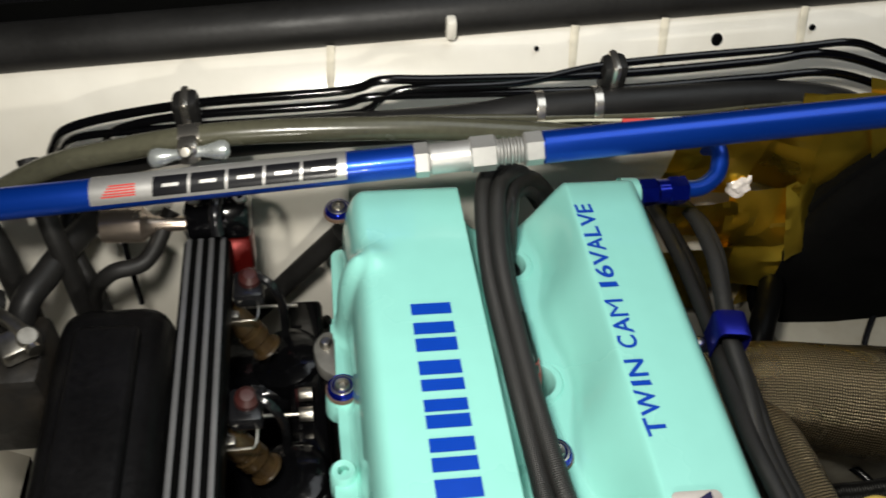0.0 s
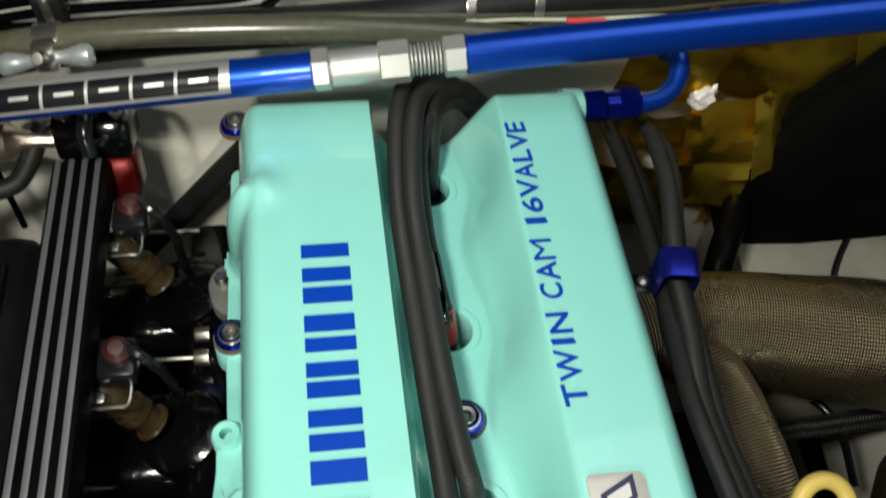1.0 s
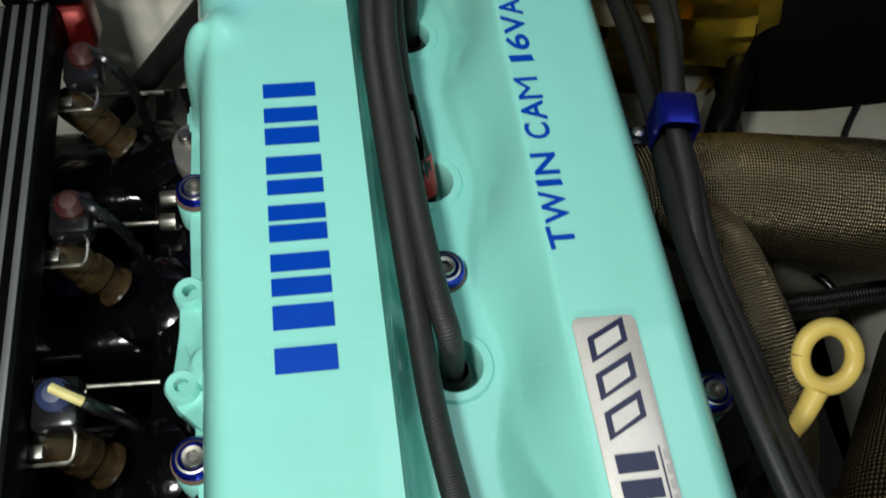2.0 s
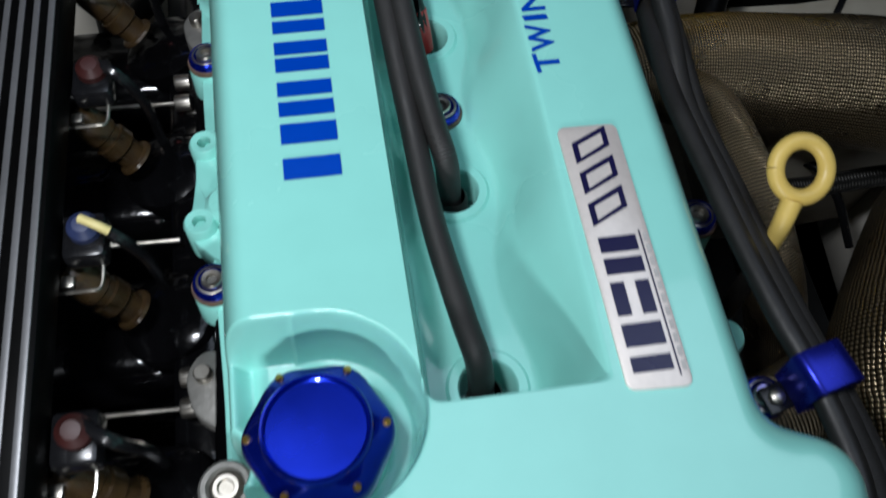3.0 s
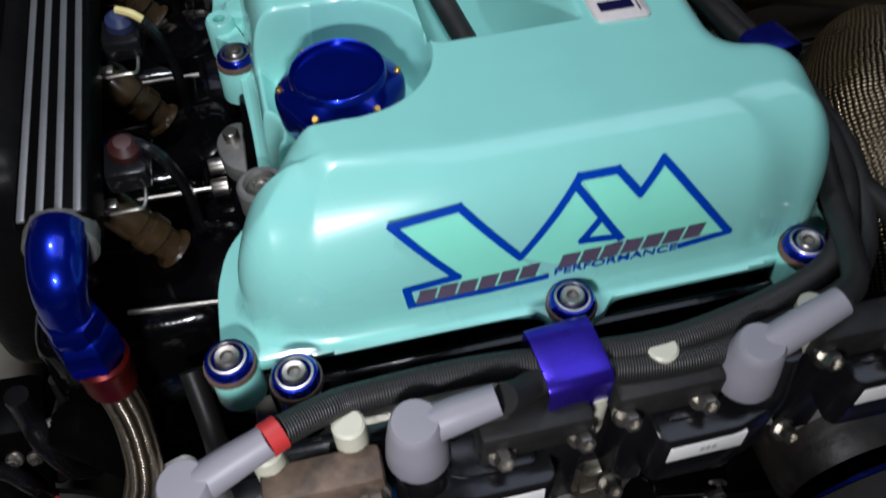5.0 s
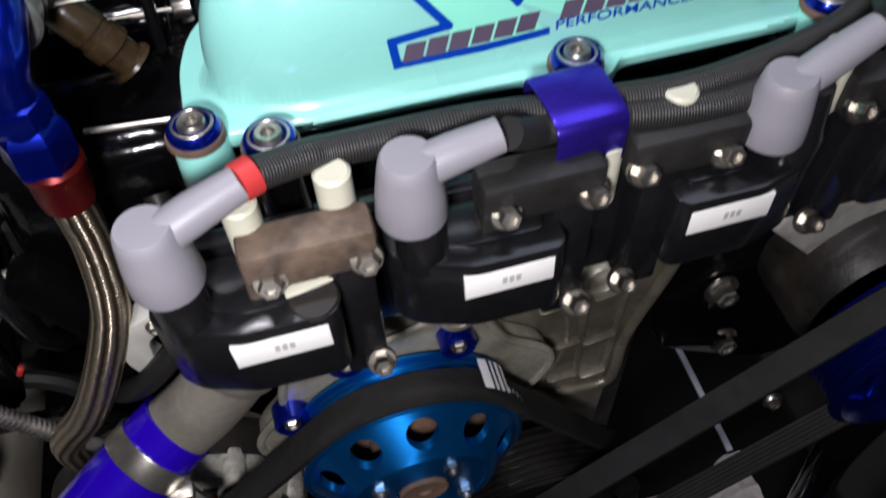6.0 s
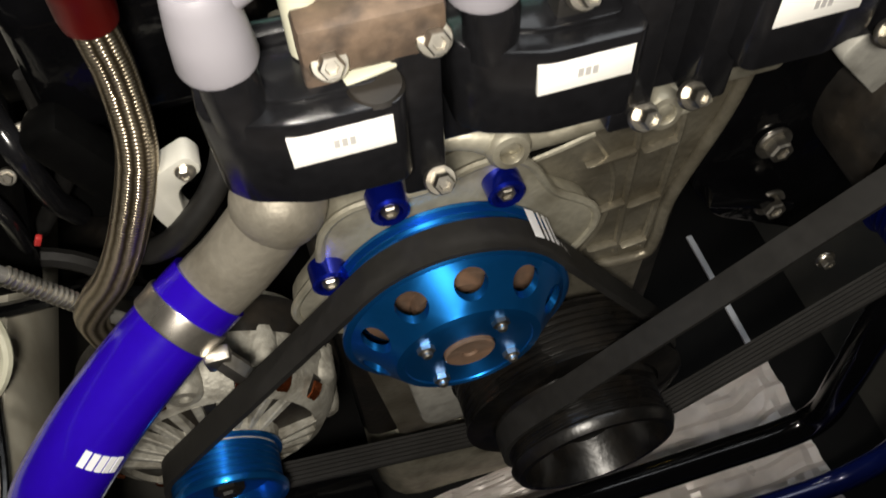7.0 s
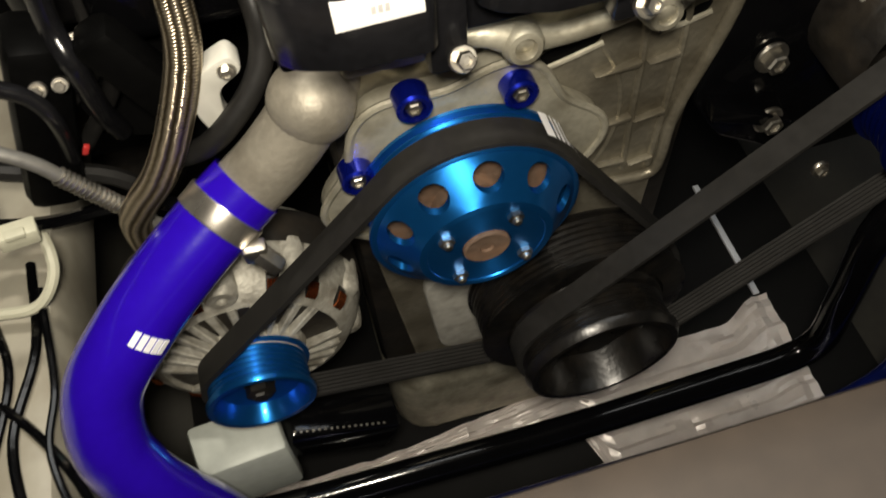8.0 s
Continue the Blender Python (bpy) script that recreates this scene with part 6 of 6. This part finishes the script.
run("braided_line", [(0.225, 0.280, 0.63), (0.262, 0.300, 0.618), (0.317, 0.306, 0.610), (0.375, 0.309, 0.610), (0.46, 0.31, 0.60)], 0.0085, CLOTH_BRAID, "black cloth braided line by the exhaust", "hose", 14)
run("thin_hose", [(0.300, 0.345, 0.600), (0.318, 0.322, 0.612), (0.330, 0.298, 0.604), (0.345, 0.27, 0.57)], 0.0034, BLACK_SATIN, "thin black hose looped over the braided line", "hose")
# blacker than the other hoses: the shadow on it is put into its colour
run("black_hose", [(0.272, 0.490, 0.715), (0.262, 0.468, 0.722), (0.240, 0.428, 0.726), (0.222, 0.397, 0.722), (0.212, 0.372, 0.70)], 0.0105, BLACK_DEEP, "short black rubber hose beside the exhaust pipe", "hose", 16)
assembly((0.9356, 0.0024, -0.0816, 0.0715), (0.0132, 0.9482, -0.1425, 0.1241), (0.1027, 0.1742, 0.8965, 0.0471))
LEAN_X = -0.045
run("thin_wire", [(0.365, 0.425, 0.603), (0.335, 0.385, 0.601), (0.324, 0.352, 0.600), (0.345, 0.350, 0.602), (0.39, 0.352, 0.606)], 0.0030, BLACK_SATIN, "thin black wire lying on the cream chassis rail", "wire")
assembly((1, -0.036, 0, 0.0116), (0, 1, 0, 0.009), (0, 0, 1, -0.008))
run("black_hose", [(-0.105, 0.455, 0.790), (-0.136, 0.46, 0.748), (-0.168, 0.46, 0.708), (-0.200, 0.455, 0.672), (-0.23, 0.44, 0.63)], 0.0082, RUBBER, "black rubber hose behind the intake manifold", "hose", 14)
run("black_hose", [(-0.12, 0.455, 0.685), (-0.164, 0.46, 0.648), (-0.215, 0.455, 0.635)], 0.0050, RUBBER, "thin black rubber hose behind the intake manifold", "hose")
run("black_hose", [(-0.215, 0.462, 0.79), (-0.206, 0.46, 0.738), (-0.205, 0.455, 0.70), (-0.212, 0.45, 0.65)], 0.0070, RUBBER, "black rubber hose behind the intake manifold", "hose", 14)

# ---- black clutter to the intake side ----
for pts, r in (([(-0.40, 0.47, 0.86), (-0.36, 0.45, 0.83), (-0.34, 0.43, 0.80), (-0.34, 0.425, 0.70)], 0.009), ([(-0.315, 0.47, 0.85), (-0.305, 0.44, 0.82), (-0.30, 0.43, 0.77), (-0.30, 0.43, 0.68)], 0.0075), ([(-0.305, 0.485, 0.80), (-0.300, 0.45, 0.78), (-0.290, 0.436, 0.75), (-0.285, 0.43, 0.68)], 0.0065),
               ([(-0.225, 0.455, 0.815), (-0.245, 0.43, 0.79), (-0.27, 0.422, 0.785), (-0.29, 0.43, 0.75), (-0.30, 0.435, 0.68)], 0.006), ([(-0.42, 0.40, 0.82), (-0.37, 0.39, 0.80), (-0.34, 0.40, 0.78)], 0.010), ([(-0.43, 0.36, 0.80), (-0.38, 0.35, 0.79), (-0.345, 0.36, 0.775)], 0.007), ([(-0.276, 0.498, 0.79), (-0.293, 0.462, 0.79), (-0.311, 0.424, 0.787), (-0.328, 0.392, 0.772), (-0.335, 0.37, 0.70)], 0.0095)):
    run("black_hose", pts, r, RUBBER, "black rubber hose beside the plenum", "hose", 12)
link = thing("throttle_linkage", (-0.36, 0.37, 0.78), "small bright throttle linkage beside the plenum", "linkage")
part("lever", fuse(block((-0.334, 0.352, 0.79), (-0.310, 0.372, 0.804), 0.003, turned(10, 0, 30)), tube([(-0.342, 0.39, 0.80), (-0.322, 0.372, 0.803), (-0.308, 0.354, 0.80)], 0.005, 10)), STEEL, link)
part("pivot", lathe([(0, 0.010), (0.006, 0.010), (0.0075, 0.008), (0.0075, -0.01)], (-0.314, 0.364, 0.798), (0.2, -0.3, 1), 16), STEEL, link)
part("base", block((-0.372, 0.34, 0.70), (-0.309, 0.40, 0.785), 0.008), BLACK_DULL, link)

# ---- front: bolts, clamps, tubes and wiring ----
assembly(0.922, (-0.0058, -0.0054, 0.0769))
for x, z in ((-0.0945, 0.632), (-0.0350, 0.622), (-0.131, 0.583)):
    ob = thing("pump_bolt", (x, -0.025, z), "dark blue anodised cup washer with a steel bolt on the pump", "bolt", "bolts round the water pump")
    part("cup", lathe([(0.0058, 0.004), (0.0062, 0.013), (0.0085, 0.0138), (0.0100, 0.0125), (0.0104, 0.0)], (x, -0.020, z), (0, -1, 0.05), 26), BLUE_ANO, ob)
    hex_bolt(ob, (x, -0.027, z), (0, -1, 0.05), 0.0046, 0.0065, False)
assembly()
cl = worm_clamp(Vector((-0.2000, -0.0286, 0.6095)), (-0.80, -0.45, -0.38), 0.0212, "bright steel worm clamp round the blue coolant hose", 0.0125)[0]
part("screw", fuse(lathe([(0, 0.014), (0.005, 0.014), (0.006, 0.012), (0.006, 0.0)], (-0.186, -0.050, 0.598), (0.6, -0.5, -0.6), 6), block((-0.194, -0.054, 0.594), (-0.181, -0.045, 0.605), 0.002)), STEEL, cl)
hp = smooth_path(HP, 8)
for i in range(5):
    k_ = 23
    dirn = (hp[k_ + 1] - hp[k_ - 1]).normalized()
    out = Vector((0.60, -0.73, 0.50))
    out = (out - dirn * out.dot(dirn)).normalized()
    side = dirn.cross(out)
    ang = (i - 2) * 0.20
    nn = out * math.cos(ang) + side * math.sin(ang)
    q = hp[k_] + nn * 0.0212
    rot = Matrix((side * math.cos(ang) - out * math.sin(ang), dirn, nn)).transposed()
    bm_ = block(q - Vector((0.0016, 0.0044, 0.0003)), q + Vector((0.0016, 0.0044, 0.0003)), 0)
    bmesh.ops.transform(bm_, matrix=Matrix.Translation(q) @ rot.to_4x4() @ Matrix.Translation(-q), verts=bm_.verts)
    part("white_mark", bm_, WHITE_INK, hose, "white printed bar")
assembly()
run("black_hose", [(-0.158, 0.040, 0.715), (-0.154, 0.018, 0.694), (-0.1555, 0.008, 0.674), (-0.166, 0.000, 0.656), (-0.187, -0.006, 0.636), (-0.205, 0.000, 0.620), (-0.225, 0.020, 0.600)], 0.0062, RUBBER, "black rubber hose between coil and coolant outlet", "hose", 12)
assembly((0.8325, 0.0226, -0.0128, -0.0163), (0.0236, 0.8459, 0.0569, -0.0322), (-0.0266, -0.008, 0.8039, 0.1449))
bk = thing("white_bracket", (-0.19, 0.02, 0.63), "white plastic hooked bracket behind the coolant outlet", "bracket")
part("hook", prism(rounded([(-0.203, 0.655), (-0.176, 0.668), (-0.170, 0.655), (-0.188, 0.643), (-0.190, 0.622), (-0.184, 0.606), (-0.198, 0.600), (-0.206, 0.628)], 0.006), (0, 0.016, 0), (1, 0, 0), (0, 0, 1), 0.016, 0.002), material("white_nylon", (0.48, 0.47, 0.42), 0.45, 0, 0.08), bk)
hex_bolt(bk, (-0.180, 0.0, 0.657), (0, -1, 0.2), 0.0038, 0.005)
run("vent_hose", [(-0.36, 0.022, 0.628), (-0.317, 0.020, 0.594), (-0.300, 0.020, 0.568), (-0.273, 0.020, 0.521), (-0.262, 0.022, 0.50)], 0.0046, LUG_GREY, "thin silver grey hose beside the braided line", "hose", 14)
guard = thing("coil_guard", (-0.287, 0.02, 0.557), "coiled steel guard round the thin silver hose", "guard")
for i in range(17):
    part("turn", lathe([(0.0047, -0.0011), (0.0062, -0.0004), (0.0062, 0.0004), (0.0047, 0.0011)], Vector((-0.303, 0.020, 0.5865)).lerp(Vector((-0.273, 0.020, 0.5345)), i / 16), (0.5, 0, -0.87), 16), STEEL, guard)

assembly(0.922, (-0.0058, -0.0054, 0.0769))
side = thing("pump_bracket", (0.2, 0.0, 0.5), "black steering pump bracket with zinc bolts", "bracket")
part("plate", prism(rounded([(0.098, 0.71), (0.105, 0.62), (0.092, 0.55), (0.120, 0.505), (0.20, 0.455), (0.34, 0.46), (0.34, 0.71)], 0.012), (0, 0.004, 0), (1, 0, 0), (0, 0, 1), 0.014, 0.002), RUNNER, side)
part("rib", prism([(0.10, 0.555), (0.165, 0.520), (0.168, 0.510), (0.10, 0.542)], (0, -0.008, 0), (1, 0, 0), (0, 0, 1), 0.016, 0.001), BLACK, side)
part("pocket", prism(rounded([(0.165, 0.60), (0.24, 0.575), (0.25, 0.62), (0.18, 0.655)], 0.01), (0, -0.009, 0), (1, 0, 0), (0, 0, 1), 0.008, 0.003), RUNNER, side)
for x, y, z, r in ((0.137, -0.014, 0.578, 0.0075), (0.149, -0.020, 0.522, 0.0070), (0.155, -0.072, 0.530, 0.004)):
    hex_bolt(side, (x, y, z), (0, -1, 0.12), r, r * 1.3)
part("light_arm", prism(rounded([(0.150, 0.690), (0.132, 0.664), (0.205, 0.588), (0.30, 0.60), (0.30, 0.70)], 0.006), (0, -0.022, 0), (1, 0, 0), (0, 0, 1), 0.012, 0.002), ALU_DULL, side, "dull aluminium arm")
part("pump_body", lathe([(0.05, 0.06), (0.055, 0.05), (0.055, -0.02), (0, -0.02)], SC, (0, -1, 0), 32), BLACK_DULL, side)
sk = thing("belt_sticker", (-0.03, -0.03, 0.615), "white printed tag on the drive belt", "sticker")
for i, w in enumerate((0.007, 0.002, 0.003, 0.002)):
    a0 = 0.96 - 0.062 - sum((0.007, 0.002, 0.003, 0.002)[:i]) / 0.069 - 0.03 * i
    part("tag", patch([rect(a0, 0.033, a0 - w / 0.069, 0.051)], lambda u, v: PC + Vector((0.0695 * math.cos(u), -v, 0.0695 * math.sin(u))), 4), WHITE_INK, sk)

for i in range(9):
    a0 = 0.60 - 0.055 * i - 0.012 * (i % 3)
    part("dash", patch([rect(a0, 0.047, a0 - 0.022, 0.0505 - 0.001 * (i % 2))], lambda u, v: PC + Vector((0.0695 * math.cos(u), -v, 0.0695 * math.sin(u))), 2), WHITE_INK, sk, "short white printed bar")

# tubes, floor sheet and wiring low down
assembly((0.8695, -0.0235, 0.0032, -0.0104), (-0.0077, 0.7965, 0.0294, -0.0545), (-0.051, 0.0986, 0.8017, 0.1621))
xm = thing("front_crossmember", (0, -0.05, 0.16), "glossy black tubular front crossmember", "crossmember")
part("tube", tube([(-0.44, -0.05, 0.36), (-0.36, -0.05, 0.20), (-0.29, -0.05, 0.158), (-0.10, -0.05, 0.158), (0.013, -0.05, 0.162), (0.16, -0.05, 0.180), (0.235, -0.05, 0.193), (0.262, -0.05, 0.225), (0.254, -0.05, 0.322), (0.246, -0.05, 0.433), (0.30, -0.04, 0.50), (0.46, -0.03, 0.452)], 0.0150, 18, 8), BLACK, xm)
part("blue_tube", tube([(-0.44, -0.06, 0.30), (-0.34, -0.104, 0.17), (-0.25, -0.1060, 0.155), (0.0, -0.1060, 0.160), (0.169, -0.1060, 0.166), (0.25, -0.1060, 0.176), (0.287, -0.105, 0.20), (0.308, -0.102, 0.235), (0.322, -0.094, 0.33), (0.36, -0.07, 0.42), (0.46, -0.05, 0.44)], 0.0120, 16, 8), material("deep_blue_tube_paint", (0.004, 0.010, 0.09), 0.2, 0.2, 0.1, 200, 10, 0, 0.6), xm, "dark blue painted tube")
part("mount", block((-0.435, -0.085, 0.270), (-0.388, -0.02, 0.304), 0.003), BLACK, xm)
assembly((0.8325, 0.0226, -0.0128, -0.0163), (0.0236, 0.8459, 0.0569, -0.0322), (-0.0266, -0.008, 0.8039, 0.1449))
part("rail_left", block((-0.46, -0.35, 0.30), (-0.385, 0.49, 0.405), 0.012), DARK_CREAM, shell, "cream white chassis rail")
assembly((0.9356, 0.0024, -0.0816, 0.0715), (0.0132, 0.9482, -0.1425, 0.1241), (0.1027, 0.1742, 0.8965, 0.0471))
part("rail_right", block((0.255, 0.29, 0.36), (0.46, 0.494, 0.585), 0.014), DARK_CREAM, shell, "cream white chassis rail")
part("rail_right", block((0.40, -0.35, 0.30), (0.46, 0.32, 0.46), 0.012), WHITE_PAINT, shell, "cream white chassis rail")
assembly((0.8695, -0.0235, 0.0032, -0.0104), (-0.0077, 0.7965, 0.0294, -0.0449), (-0.051, 0.0986, 0.8017, 0.1621))
low = thing("subframe_strut", (-0.2, -0.02, 0.2), "black perforated subframe arm with a pale aluminium foot", "subframe")
part("arm", block((-0.250, -0.035, 0.190), (-0.150, 0.0, 0.238), 0.004, turned(0, 22, 0)), BLACK, low)
for i in range(16):
    part("hole_rim", lathe([(0, 0.0004), (0.0014, 0.0004)], (-0.235 + 0.0050 * i, -0.031, 0.2536 - 0.00200 * i), (0.37, 0, 0.93), 8), STEEL, low)
part("foot", block((-0.32, -0.05, 0.17), (-0.245, 0.0, 0.26), 0.006, turned(0, 0, 6)), material("pale_primer_plate", (0.46, 0.49, 0.45), 0.5, 0.1, 0.12, 120, 10), low, "pale aluminium foot")


def foil_edge(x, v):
    """The sheet is cut narrow under the crossmember and wide at its far end."""
    back = -0.022 + 0.034 * sstep(-0.20, 0.17, x) + 0.020 * sstep(0.225, 0.270, x)
    front = -0.060 - 0.075 * sstep(0.035, 0.065, x)
    return float(front + (back - front) * v)


fo = bmesh.new()
gu, gv = 64, 34
rng = random.Random(7)
fold_x, fold_y = [0.0], [0.0]
for folds, count in ((fold_x, gu), (fold_y, gv)):
    size_, rise = 0, 0.0
    for k in range(count):
        size_ -= 1
        if size_ <= 0:
            size_, rise = rng.randint(4, 8), rng.uniform(-0.3, 1.2)
            folds.append(0.0)
        else:
            folds.append(folds[-1] + rise)
fvv = [[fo.verts.new((-0.30 + 0.586 * i / gu, foil_edge(-0.30 + 0.586 * i / gu, j / gv), 0.150 + 0.0012 * fold_x[i] + 0.0009 * fold_y[j] + 0.0065 * abs(noise.noise((i * 0.21 + j * 0.12, j * 0.30, 8.1))) + 0.0026 * abs(noise.noise((i * 0.55, j * 0.5 - i * 0.2, 3.1))))) for j in range(gv + 1)] for i in range(gu + 1)]
for i in range(gu):
    for j in range(gv):
        fo.faces.new((fvv[i][j], fvv[i + 1][j], fvv[i + 1][j + 1], fvv[i][j + 1]))
assembly()
bmesh.ops.solidify(fo, geom=list(fo.faces), thickness=0.002)
tagged(part("foil_sheet", fo, SILVER_FOIL, None, "", 15), "crinkled silver foil sheet lying on the black undertray", "foil sheet")
tagged(part("undertray", block((-0.34, -0.42, 0.138), (0.36, 0.42, 0.1485), 0.002), MAT_BLACK), "matt black undertray below the engine", "undertray")
# stands in for a bright foil edge; its brightness is in the pale colour
tagged(part("floor_strip", block((0.2745, 0.036, 0.1487), (0.2815, 0.19, 0.153), 0.001), PALE_STRIP), "pale grey strip standing in for a bright edge on the undertray", "strip")
assembly((0.8325, 0.0226, -0.0128, -0.0163), (0.0236, 0.8459, 0.0569, -0.0322), (-0.0266, -0.008, 0.8039, 0.1449))
for pts, r, m_ in (([(-0.40, 0.10, 0.412), (-0.395, 0.02, 0.412), (-0.412, -0.05, 0.410), (-0.40, -0.12, 0.410)], 0.004, BLACK), ([(-0.43, 0.06, 0.412), (-0.415, 0.0, 0.412), (-0.43, -0.08, 0.410)], 0.0035, BLACK), ([(-0.385, 0.06, 0.43), (-0.378, -0.02, 0.42), (-0.385, -0.07, 0.41), (-0.365, -0.14, 0.39)], 0.003, BLACK),
                    ([(-0.42, -0.02, 0.412), (-0.395, -0.05, 0.412), (-0.37, -0.09, 0.40), (-0.355, -0.14, 0.37)], 0.0035, BLACK), ([(-0.42, 0.05, 0.425), (-0.385, 0.045, 0.43), (-0.365, 0.06, 0.45), (-0.37, 0.085, 0.47), (-0.40, 0.09, 0.46)], 0.0045, CREAM), ([(-0.45, 0.09, 0.50), (-0.36, 0.075, 0.485), (-0.29, 0.06, 0.50), (-0.23, 0.03, 0.51)], 0.0055, BLACK), ([(-0.45, 0.12, 0.55), (-0.37, 0.10, 0.52), (-0.30, 0.09, 0.50), (-0.26, 0.08, 0.45)], 0.007, RUBBER)):
    tagged(part("wire", tube(pts, r, 8, 6), m_), "loose wiring on the cream inner wing", "wire", "loose wires")
for x, y, z in ((-0.40, 0.085, 0.50), (-0.375, 0.07, 0.485)):
    cn = thing("connector", (x, y, z), "off-white plastic wiring connector beside the inner wing", "connector", "wiring connectors")
    part("shell", block((x - 0.014, y - 0.008, z - 0.006), (x + 0.014, y + 0.008, z + 0.008), 0.002, turned(0, 8, 12)), CREAM, cn)
    part("latch", block((x - 0.006, y - 0.010, z + 0.006), (x + 0.008, y - 0.002, z + 0.011), 0.001, turned(0, 8, 12)), CREAM, cn)
dark = thing("starter_motor", (-0.28, 0.12, 0.45), "grimy dark starter and bracket clutter below the intake", "starter motor")
part("body", tube([(-0.26, 0.10, 0.56), (-0.25, 0.25, 0.56)], 0.038, 24), BLACK_MATT, dark)
part("bracket", block((-0.34, 0.07, 0.50), (-0.30, 0.12, 0.64), 0.01, turned(0, 18, 10)), BLACK_DEEP, dark)
part("stay", block((-0.245, 0.05, 0.52), (-0.215, 0.08, 0.66), 0.008, turned(0, -24, 0)), BLACK_DEEP, dark)
for q in ((-0.305, 0.070, 0.612), (-0.276, 0.070, 0.606)):
    hex_bolt(dark, q, (0, -1, 0.4), 0.0040, 0.006)

# loose harness and odds and ends under the intake
tagged(part("harness", tube([(-0.275, 0.070, 0.684), (-0.278, 0.070, 0.655), (-0.274, 0.060, 0.633), (-0.276, 0.070, 0.585), (-0.277, 0.090, 0.543)], 0.0075, 10, 6), BLACK_SATIN), "dark wiring harness below the intake manifold", "wiring", "harness runs below the intake")
tagged(part("harness", tube([(-0.217, 0.080, 0.661), (-0.236, 0.080, 0.634), (-0.254, 0.070, 0.617), (-0.271, 0.080, 0.584), (-0.310, 0.100, 0.525)], 0.006, 10, 6), RUBBER), "dark wiring harness below the intake manifold", "wiring", "harness runs below the intake")
tagged(part("harness", tube([(-0.323, 0.060, 0.630), (-0.308, 0.060, 0.616), (-0.302, 0.060, 0.592), (-0.315, 0.080, 0.532), (-0.328, 0.090, 0.492)], 0.0055, 10, 6), BLACK_SATIN), "dark wiring harness below the intake manifold", "wiring", "harness runs below the intake")
tagged(part("harness", tube([(-0.260, 0.090, 0.665), (-0.265, 0.090, 0.629), (-0.274, 0.090, 0.600), (-0.308, 0.100, 0.565), (-0.340, 0.110, 0.536)], 0.005, 10, 6), RUBBER), "dark wiring harness below the intake manifold", "wiring", "harness runs below the intake")
for q in ((-0.289, 0.065, 0.617), (-0.257, 0.070, 0.642), (-0.269, 0.070, 0.643)):
    fx = thing("fixing_bolt", q, "small zinc fixing bolt in the harness below the intake", "bolt", "small bolts below the intake")
    hex_bolt(fx, q, (0.1, -1, 0.5), 0.0036, 0.005)
    part("stud", lathe([(0.0022, 0.0), (0.0022, -0.03)], q, (0.1, -1, 0.5), 10), STEEL, fx)
tagged(part("wiring_plug", block((-0.297, 0.058, 0.559), (-0.293, 0.062, 0.567), 0.001, turned(0, 30, 0)), RED_BAND), "tiny orange-red plug cap in the wiring harness", "connector")
